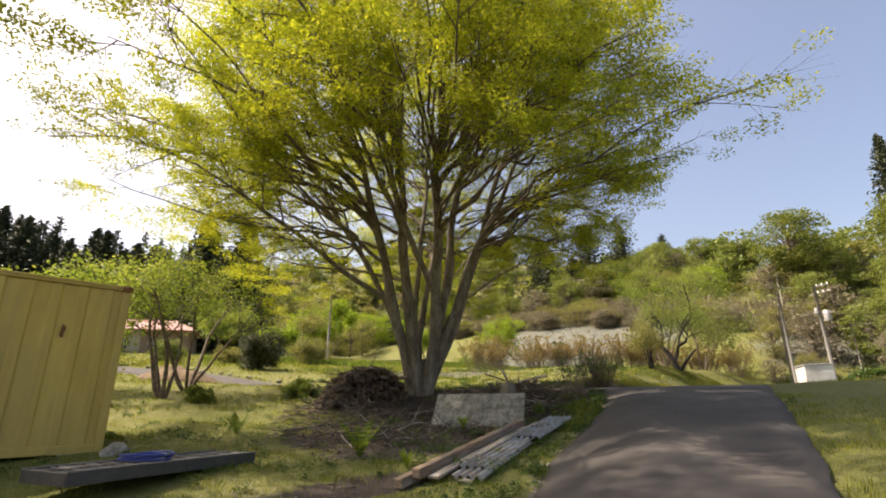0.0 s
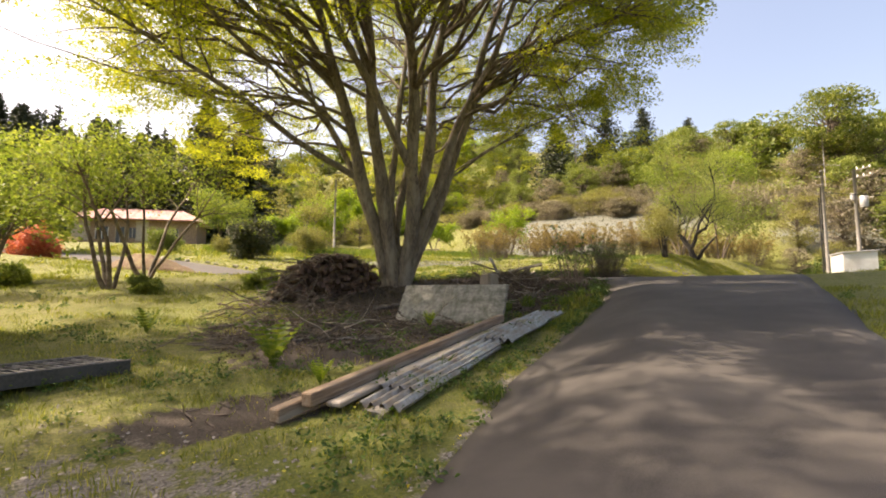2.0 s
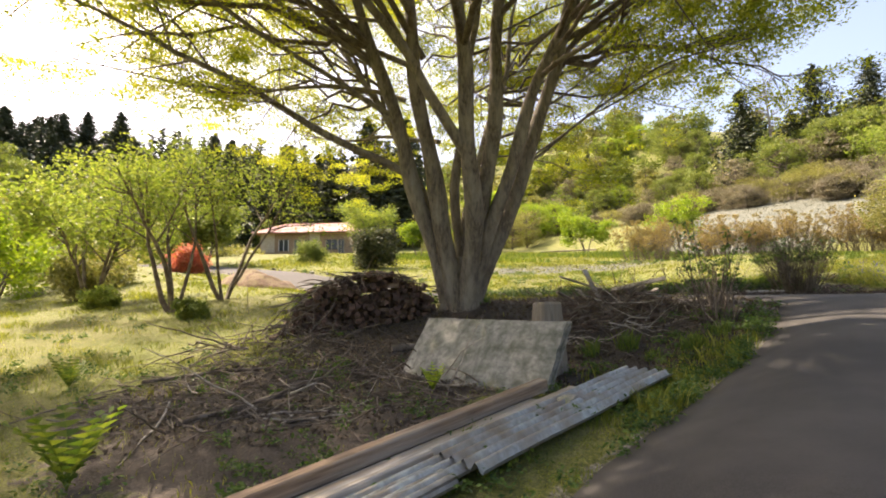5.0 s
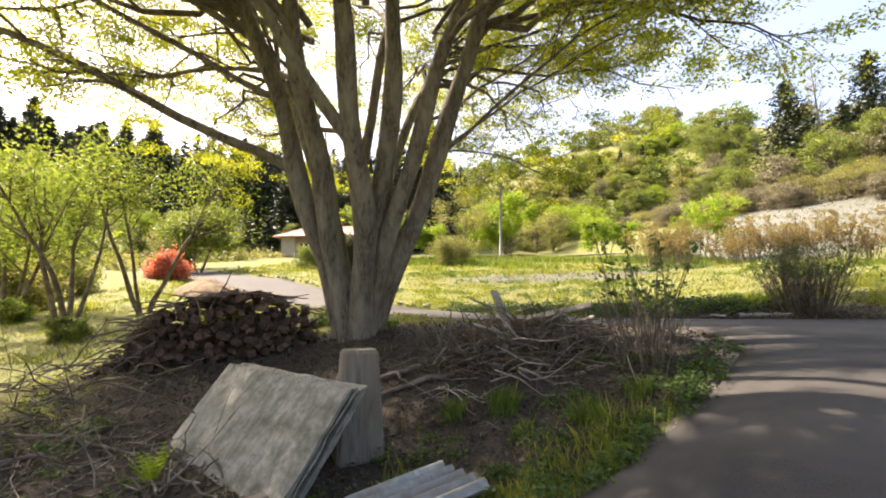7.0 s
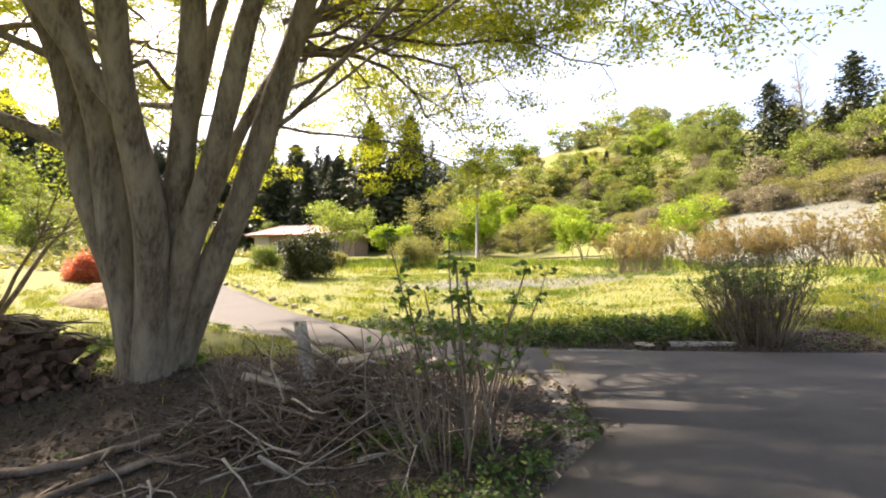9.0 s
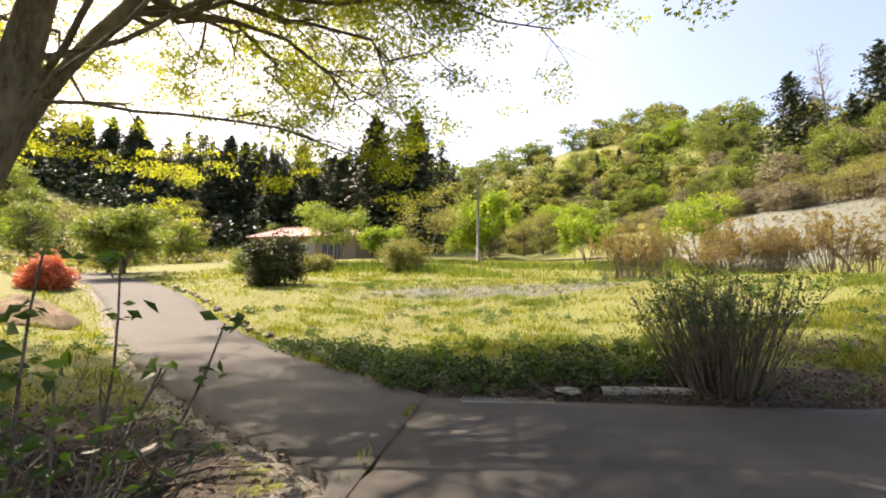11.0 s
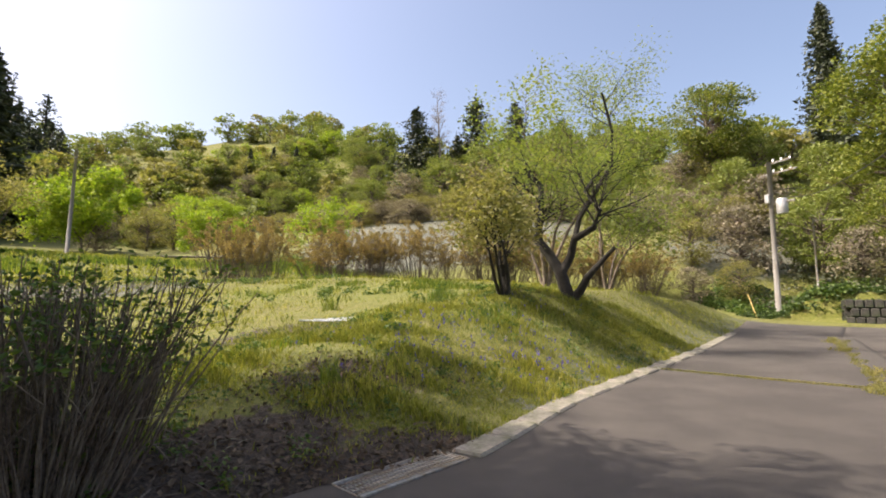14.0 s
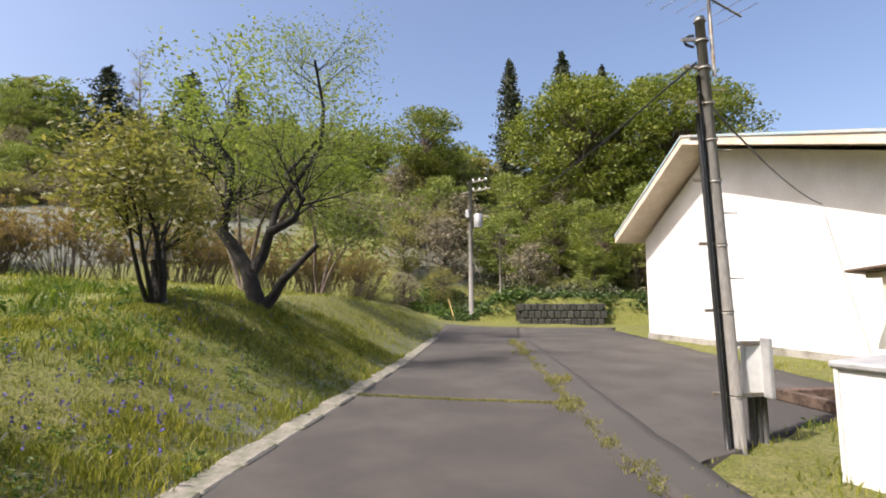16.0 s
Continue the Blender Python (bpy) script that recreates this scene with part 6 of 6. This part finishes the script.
def retaining_wall():
    a, b = np.array([39.0, 16.2]), np.array([40.3, 11.7])
    wall = tagged(new("retaining_wall"), "sloping retaining wall of rough concrete blocks", "wall", kind="structure")
    wall.matrix_basis = pose(*a, -0.15, 0, 0, aim(a, b))
    long, rows, cols = math.hypot(*(b - a)), 3, 13
    gen = np.random.default_rng(23)
    # block colour already holds the tree shade that no tree casts here
    kinds = [Soup().box((long / cols - 0.02, 0.3, 0.4), None, 0.94 + 0.02 * n, 0.03 + 0.01 * n).data("block", M_WALL_SHADED, False) for n in range(3)]
    for r in range(rows):
        for c in range(cols):
            o = part("block", kinds[int(gen.integers(3))], None, wall)
            o.matrix_basis = pose((c + 0.5 + 0.5 * (r % 2)) * long / cols, 0.1 * r + gen.normal() * 0.015, r * 0.42, gen.normal() * 1.5, 0, gen.normal() * 1.5)
    part("backing", Soup().box((long + 0.3, 0.4, 1.22), at(long / 2, 0.55, 0)), M_WALL_SHADED, wall, soft=False)


retaining_wall()


def farmhouse():
    z = ground_z(-15, 78)
    h = thing("farmhouse", (-23.6, 78.0, z - 0.1), "low farmhouse with a faded red metal roof", "house", turn=-8)
    wide, deep, tall = 15.5, 7.0, 3.3
    part("wall", Soup().box((wide, deep, tall), at(wide / 2, deep / 2, 0)), M_HUT_WALL, h, soft=False)
    for x, w in ((1.2, 2.2), (8.6, 1.6)):
        part("pale_panel", Soup().box((w, 0.06, tall - 0.4), at(x, -0.03, 0.3)), M_HUT_PALE, h, soft=False)
    e = 1.0
    v = [(-e, -e, tall), (wide + e, -e, tall), (wide + e, deep + e, tall), (-e, deep + e, tall), (2.6, deep / 2, tall + 1.9), (wide - 2.6, deep / 2, tall + 1.9)]
    v += [(x, y, zz - 0.12) for x, y, zz in v[:4]]
    part("roof", Soup().add(v, [[0, 1, 5, 4], [2, 3, 4, 5], [6, 7, 1, 0], [7, 8, 2, 1], [8, 9, 3, 2], [9, 6, 0, 3], [9, 8, 7, 6]], [[1, 2, 5], [3, 0, 4]]), M_ROOF_PINK, h, soft=False)
    part("ridge_cap", Soup().box((wide - 5.0, 0.3, 0.12), at(wide / 2, deep / 2, tall + 1.84), bevel=0.03), M_ROOF_PINK, h, soft=False)
    for n in range(14):
        k = n / 13
        part("roof_seam", Soup().tube([(-e + (wide + 2 * e) * k, -e, tall + 0.02), (2.6 + (wide - 5.2) * k, deep / 2, tall + 1.92)], 0.035, 4), M_ROOF_PINK, h)
    for x, w, zz, hh in ((3.0, 1.5, 0.5, 1.7), (5.4, 1.1, 0.0, 2.2), (7.0, 0.9, 0.7, 1.4), (10.4, 1.8, 0.6, 1.5), (12.3, 0.9, 0.0, 2.1)):
        win = part("window", Soup().box((w, 0.1, hh), at(x + w / 2, -0.03, zz)), M_GLASS_DARK, h, "dark window", False)
        for xx in (x, x + w / 2, x + w):
            part("frame", Soup().box((0.07, 0.06, hh), at(xx, -0.09, zz)), M_WHITE_METAL if x < 4 else M_HUT_PALE, win, soft=False)


farmhouse()
bank = thing("grey_tubes", on(13.0, 16.6, -0.01), "pale blue plastic tubes lying in the lawn", "tubes", turn=-60)
for n in range(4):
    gen = np.random.default_rng(200 + n)
    line = bough((-0.9 + 0.2 * n, 0.16 * n, 0.02 + 0.01 * n), (1, gen.normal() * 0.1, 0), 1.9, 0, 8, gen, 0.04)
    line[:, 2] = 0.02 + 0.012 * n
    part("tube", Soup().tube(line, 0.014, 7), M_TUBE, bank)
pallet = thing("white_poles", on(18.0, 58.0, 0.2), "long pale poles lying across the meadow", "poles", turn=-4)
for n in range(3):
    part("pole", Soup().tube([(-3 + n * 0.3, n * 0.2, 0.1), (3.5 + n * 0.2, n * 0.25, 0.35)], 0.07, 7), M_TWIG_PALE, pallet)

# ---- grass, plants and litter ----
gen = np.random.default_rng(301)


def sown(x0, x1, y0, y1, n, keep=None, margin=0.0):
    """Random places off the paved ground; keep tells how likely each one is."""
    x, y = gen.uniform(x0, x1, n), gen.uniform(y0, y1, n)
    ok = ~(inside(x, y, MAIN_ROAD) | inside(x, y, DRIVE) | inside(x, y, PARKING))
    if keep is not None:
        ok &= gen.uniform(size=n) < keep(x, y)
    return x[ok], y[ok]


def lawn(x, y):
    return np.clip(1 - 1.1 * litter_mask(x, y) - 1.0 * gravel_mask(x, y) - 0.75 * straw_mask(x, y), 0.02, 1) * (0.3 + 0.7 * smooth(-0.5, 0.3, ripple(x, y, 1.1, 3))) * (0.35 + 0.65 * smooth(-0.45, 0.1, ripple(x, y, 0.5, 9)))


grass = Soup()
for box, n, tall, wide in (((-9, 6, -2.5, 10), 170000, 0.05, 0.004), ((1.5, 5.2, 4.0, 7.6), 26000, 0.11, 0.005), ((-16, 3, 10, 24), 60000, 0.06, 0.008), ((2, 20, 11, 17.5), 150000, 0.055, 0.005), ((9.5, 22, 11.6, 16.2), 120000, 0.075, 0.005), ((0, 34, 14, 34), 90000, 0.075, 0.011), ((-12, 12, 17, 40), 50000, 0.09, 0.016), ((10, 24, 0, 10), 36000, 0.06, 0.006), ((-14, 30, 34, 62), 36000, 0.16, 0.03)):
    x, y = sown(*box, n, lawn)
    z = height(x, y)
    blades(grass, x, y, z - 0.01, tall * gen.uniform(0.5, 1.6, len(x)) * (0.55 + 1.3 * smooth(-0.3, 0.7, ripple(x, y, 0.45, 1))), wide * gen.uniform(0.7, 1.3, len(x)), 0.7, gen)
single("grass", grass, L_GRASS, (0, 0, 0), "sunlit spring grass, uneven and tufted", "grass", kind="stuff", soft=False)

tuft = Soup()
spots = [(x, y, 0.28, 60, 0.12) for x, y in zip(*sown(4.5, 10, 12.2, 15.5, 40))] + [(x, y, 0.2, 40, 0.1) for x, y in zip(*sown(-3, 5.5, 1.5, 8, 90, lambda x, y: np.exp(-line_distance(x, y, LEFT_EDGE) * 2.2)))]
spots += [(2.6, 7.5, 0.34, 120, 0.16), (3.3, 7.0, 0.3, 110, 0.16), (2.1, 7.6, 0.28, 90, 0.12), (3.9, 7.25, 0.26, 90, 0.14), (15.2, 16.9, 0.4, 60, 0.2), (13.6, 18.4, 0.45, 60, 0.15), (15.7, 17.1, 0.3, 60, 0.2), (11.3, 13.1, 0.3, 70, 0.12)]
for x, y, tall, n, r in spots:
    a, d = gen.uniform(0, 6.283, n), r * np.sqrt(gen.uniform(size=n))
    px, py = x + d * np.cos(a), y + d * np.sin(a)
    pz = np.maximum(height(px, py), np.where(inside(px, py, MAIN_ROAD) | inside(px, py, PARKING), level(px, py), -99))
    blades(tuft, px, py, pz - 0.01, tall * gen.uniform(0.5, 1.1, n), 0.006, 0.7, gen)
single("tall_grass", tuft, L_TALL, (0, 0, 0), "taller green grass tufts along edges", "grass", kind="stuff", soft=False)

moss = Soup()
joint = [(x, y, 0.035, 26, 0.05) for x, y in resample([(17.4, 13.3), (17.6, 11.8), (17.9, 10.2)], 60)]
for x, y in resample([(x - 0.09, y + 0.25) for x, y in RIGHT_EDGE[5:10]], 260):
    joint.append((x + gen.normal() * 0.05, y + gen.normal() * 0.05, 0.045 * gen.uniform(0.4, 1.6), int(gen.choice([0, 6, 18, 44])), gen.uniform(0.05, 0.2)))
joint += [(17.7, 10.35, 0.1, 160, 0.28), (19.6, 10.8, 0.14, 180, 0.3), (24, 12.4, 0.1, 120, 0.4), (26.5, 13.2, 0.12, 120, 0.45)]
for x, y, tall, n, r in joint:
    a, d = gen.uniform(0, 6.283, n), r * np.sqrt(gen.uniform(size=n))
    px, py = x + d * np.cos(a) * 1.3, y + d * np.sin(a) * 0.7
    blades(moss, px, py, np.maximum(level(px, py), height(px, py)), tall * gen.uniform(0.4, 1.1, n), 0.006, 1.2, gen)
single("joint_grass", moss, L_OLIVE, (0, 0, 0), "short dry grass growing out of asphalt joints", "grass", kind="stuff", soft=False)

tussock = Soup()
for x, y in zip(*sown(0, 20, 14, 33, 420, lambda x, y: smooth(-0.1, 0.6, ripple(x, y, 2.4, 6)))):
    n = int(gen.integers(40, 110))
    a, d = gen.uniform(0, 6.283, n), gen.uniform(0.15, 0.5) * np.sqrt(gen.uniform(size=n))
    px, py = x + d * np.cos(a) * 1.6, y + d * np.sin(a)
    blades(tussock, px, py, height(px, py) - 0.01, gen.uniform(0.12, 0.24) * gen.uniform(0.5, 1.1, n), 0.011, 0.7, gen)
single("tussocks", tussock, L_TALL, (0, 0, 0), "dark green grass tussocks in the meadow", "grass", kind="stuff", soft=False)

long_grass = Soup()
x, y = sown(-6, 26, 34, 56, 30000, lambda x, y: smooth(-0.2, 0.5, ripple(x, y, 5, 8)))
blades(long_grass, x, y, height(x, y), 0.5 * gen.uniform(0.5, 1.2, len(x)), 0.03, 0.5, gen)
single("meadow_grass", long_grass, L_TALL, (0, 0, 0), "long green meadow grass in bands", "grass", kind="stuff", soft=False)

straws = Soup()
for box, n, size in (((24, 58, 34, 66), 7000, 0.5), ((0, 16, 24.5, 29.5), 3000, 0.4), ((42, 62, 20, 32), 4000, 0.6), ((9, 14, 12.3, 14.5), 900, 0.16), ((9.5, 14.5, 16, 19), 700, 0.18)):
    x, y = sown(*box, n, lambda x, y: np.maximum(straw_mask(x, y), 0.5 * litter_mask(x, y)))
    c = np.stack([x, y, height(x, y) + 0.05 * size + gen.uniform(0, 0.15, len(x)) * size], 1)
    leaves(straws, c, size, 0.93, 0.1, gen)
single("straw", straws, L_STRAW, (0, 0, 0), "pale dry straw lying on the slope", "straw", kind="stuff", soft=False)

fallen = Soup()
for box, n in (((-4, 6, 5, 12), 26000), ((6, 14, 11.5, 14.4), 14000)):
    x, y = sown(*box, n, litter_mask)
    leaves(fallen, np.stack([x, y, height(x, y) + gen.uniform(0.005, 0.035, len(x))], 1), 0.055, 0.7, 0.6, gen)
single("fallen_leaves", fallen, L_LITTER, (0, 0, 0), "brown fallen leaves on dark soil", "leaf litter", kind="stuff", soft=False)

# the bank's shade is carried by the darkened leaf colour
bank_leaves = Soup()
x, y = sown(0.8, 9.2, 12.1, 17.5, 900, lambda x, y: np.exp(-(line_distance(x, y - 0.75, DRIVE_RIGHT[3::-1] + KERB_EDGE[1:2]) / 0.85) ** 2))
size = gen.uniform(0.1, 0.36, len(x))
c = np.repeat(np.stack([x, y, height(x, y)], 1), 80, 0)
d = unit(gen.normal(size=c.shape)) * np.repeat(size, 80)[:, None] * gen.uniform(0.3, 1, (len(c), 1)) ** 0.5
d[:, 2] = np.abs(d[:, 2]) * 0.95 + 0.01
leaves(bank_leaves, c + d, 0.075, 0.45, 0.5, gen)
single("bank_foliage", bank_leaves, L_BANK_SHADED, (0, 0, 0), "broad-leaved plants crowding the bank, coloured dark for its shade", "plants", kind="stuff", soft=False)

weeds = Soup()
for box, n, per, size, rad, keep in (((0, 17, 14, 30), 420, 40, 0.09, 0.26, lambda x, y: smooth(0.0, 0.6, ripple(x, y, 2.2, 6))), ((-5, 5, 2, 9), 110, 22, 0.05, 0.12, lambda x, y: 0.8 + 0 * x), ((-9, 0, -0.5, 8), 700, 30, 0.045, 0.17, lambda x, y: smooth(-0.2, 0.5, ripple(x, y, 0.9, 4))), ((-9, -1, 5, 13), 70, 30, 0.06, 0.16, lambda x, y: 0.7 + 0 * x), ((0, 10, 13.5, 20), 60, 50, 0.07, 0.2, lambda x, y: 0.8 + 0 * x),
                                   ((-8, 0, 14, 34), 60, 60, 0.12, 0.3, lambda x, y: np.exp(-line_distance(x, y, DRIVE_RIGHT) * 0.8)), ((-4, 1, 10.8, 13.5), 30, 60, 0.1, 0.25, lambda x, y: 1 + 0 * x), ((14, 18, 2, 8), 40, 30, 0.05, 0.15, lambda x, y: 1 + 0 * x), ((9, 20, 11.8, 17), 330, 30, 0.045, 0.15, lambda x, y: 0.8 + 0 * x), ((-3.4, 4.6, 0.4, 7.6), 650, 46, 0.05, 0.16, lambda x, y: np.exp(-line_distance(x, y, LEFT_EDGE) * 1.6)), ((1.2, 5.4, 4.2, 8.3), 620, 50, 0.05, 0.17, lambda x, y: np.exp(-line_distance(x, y, LEFT_EDGE) * 1.3)), ((-5, 0, 12, 20), 60, 44, 0.07, 0.2, lambda x, y: np.exp(-line_distance(x, y, DRIVE_LEFT) * 0.8))):
    x, y = sown(*box, n, keep)
    c = np.repeat(np.stack([x, y, height(x, y)], 1), per, 0)
    d = unit(gen.normal(size=c.shape)) * (rad * gen.uniform(0.2, 1, (len(c), 1)))
    d[:, 2] = np.abs(d[:, 2]) * 0.8 + 0.02
    leaves(weeds, c + d, size, 0.5, 0.5, gen)
single("bank_plants", weeds, L_PLANT, (0, 0, 0), "dark green leafy weeds on the bank and verge", "plants", kind="stuff", soft=False)

blue = Soup()
for cx, cy, sx, sy, n in ((13.9, 14.7, 0.9, 0.5, 70), (13.8, 13.6, 1.4, 0.6, 130), (14.6, 13.2, 1.2, 0.4, 90), (12.6, 13.7, 1.2, 0.7, 60), (15.2, 14.2, 1.0, 0.6, 60), (16.6, 15.2, 1.2, 0.5, 40)):
    x, y = cx + gen.normal(size=n) * sx * 0.6, cy + gen.normal(size=n) * sy * 0.6
    ok = ~inside(x, y, MAIN_ROAD) & (gen.uniform(size=n) < 0.6)
    c = np.repeat(np.stack([x[ok], y[ok], height(x[ok], y[ok]) + gen.uniform(0.08, 0.17, ok.sum())], 1), 7, 0)
    leaves(blue, c + gen.normal(size=c.shape) * (0.007, 0.007, 0.02), 0.022, 0.3, 0.8, gen)
single("blue_flowers", blue, L_BLUE, (0, 0, 0), "small blue grape hyacinths in the lawn", "flowers", kind="stuff", soft=False)
dots = Soup()
x, y = sown(-6, 0, -1, 3.5, 260, lambda x, y: 0.9 * np.exp(-((x + 3.6) ** 2 + (y - 0.9) ** 2) / 2.5))
leaves(dots, np.stack([x, y, height(x, y) + 0.07], 1), 0.025, 0.8, 0.9, gen)
single("yellow_flowers", dots, L_YELLOW, (0, 0, 0), "tiny yellow flowers in the verge", "flowers", kind="stuff", soft=False)

pebbles = Soup()
x, y = sown(-8, -2.4, -1.2, 4, 9000, gravel_mask)
leaves(pebbles, np.stack([x, y, height(x, y) + 0.008], 1), 0.035, 0.85, 0.85, gen)
single("gravel", pebbles, M_PEBBLE, (0, 0, 0), "loose pale gravel on bare ground", "gravel", kind="stuff", soft=False)


def scrub(name, label, leaf, n, place, rad, per, size, flat=0.7):
    """Low hillside growth, too dense to count."""
    soup = Soup()
    x, y = place(n)
    c = np.repeat(np.stack([x, y, height(x, y)], 1), per, 0)
    r = np.repeat(rad * gen.uniform(0.6, 1.4, len(x)), per)[:, None]
    d = unit(gen.normal(size=c.shape)) * r * gen.uniform(0.4, 1, (len(c), 1))
    d[:, 2] = np.abs(d[:, 2]) * flat
    leaves(soup, c + d, size, 0.45, 0.6, gen)
    single(name, soup, leaf, (0, 0, 0), label, "scrub", kind="stuff", soft=False)


def hill_band(lo, hi, y0, y1):
    def place(n):
        y = gen.uniform(y0, y1, n)
        edge = np.interp(y, [8, 20, 28, 40, 55, 100, 140], [44, 44, 54, 50, 45, 30, 20])
        return edge + gen.uniform(lo, hi, n), y
    return place


scrub("green_scrub", "fresh green scrub on the hill's upper slope", L_HILL, 620, hill_band(7, 36, 14, 120), 1.9, 46, 0.42)
scrub("drab_scrub", "drab grey-brown scrub on the hill's slope", L_GREYTWIG, 420, hill_band(-2, 12, 22, 110), 1.5, 46, 0.34)
scrub("olive_scrub", "olive bramble scrub on the hill's slope", L_OLIVE, 320, hill_band(-1, 16, 30, 120), 1.5, 46, 0.36)
# the dark leaf stands in for tree shadow on this undergrowth
scrub("bank_scrub", "undergrowth above a retaining wall, coloured dark for tree shade", L_DARK, 230, lambda n: (gen.uniform(41.5, 50, n), gen.uniform(-8, 22, n)), 1.1, 50, 0.26)
scrub("wall_scrub", "green undergrowth beside a retaining wall", L_PLANT, 130, lambda n: (gen.uniform(39.6, 45, n), gen.uniform(16.4, 24, n)), 0.8, 60, 0.2)
# tree shade above the wall is painted in with the darkened leaf
scrub("wall_top_scrub", "leafy undergrowth hanging over a retaining wall, coloured dark for shade", L_BANK_SHADED, 170, lambda n: (lambda y: (39.3 + (16.8 - y) * 0.31 + gen.uniform(0.1, 2.6, n), y))(gen.uniform(8.5, 20.5, n)), 0.5, 60, 0.17)
scrub("conifer_thicket", "dark conifer undergrowth at the valley's end", L_CONIFER, 420, lambda n: (gen.uniform(-130, -8, n), gen.uniform(92, 140, n)), 5.0, 80, 1.1, 1.3)
scrub("valley_scrub", "drab scrub along the valley's edge", L_OLIVE, 320, lambda n: (gen.uniform(-60, -22, n), gen.uniform(25, 95, n)), 1.8, 46, 0.45)
scrub("valley_scrub", "fresh green scrub at the valley's end", L_HILL, 300, lambda n: (gen.uniform(-45, 30, n), gen.uniform(88, 108, n)), 1.7, 46, 0.42)

stalks = Soup()
x, y = hill_band(-2, 7, 26, 78)(2600)
blades(stalks, x, y, height(x, y), gen.uniform(1.6, 3.4, len(x)), 0.035, 0.35, gen)
single("bare_stalks", stalks, L_GREYTWIG, (0, 0, 0), "tall bare grey stalks above the pale field", "scrub", kind="stuff", soft=False)
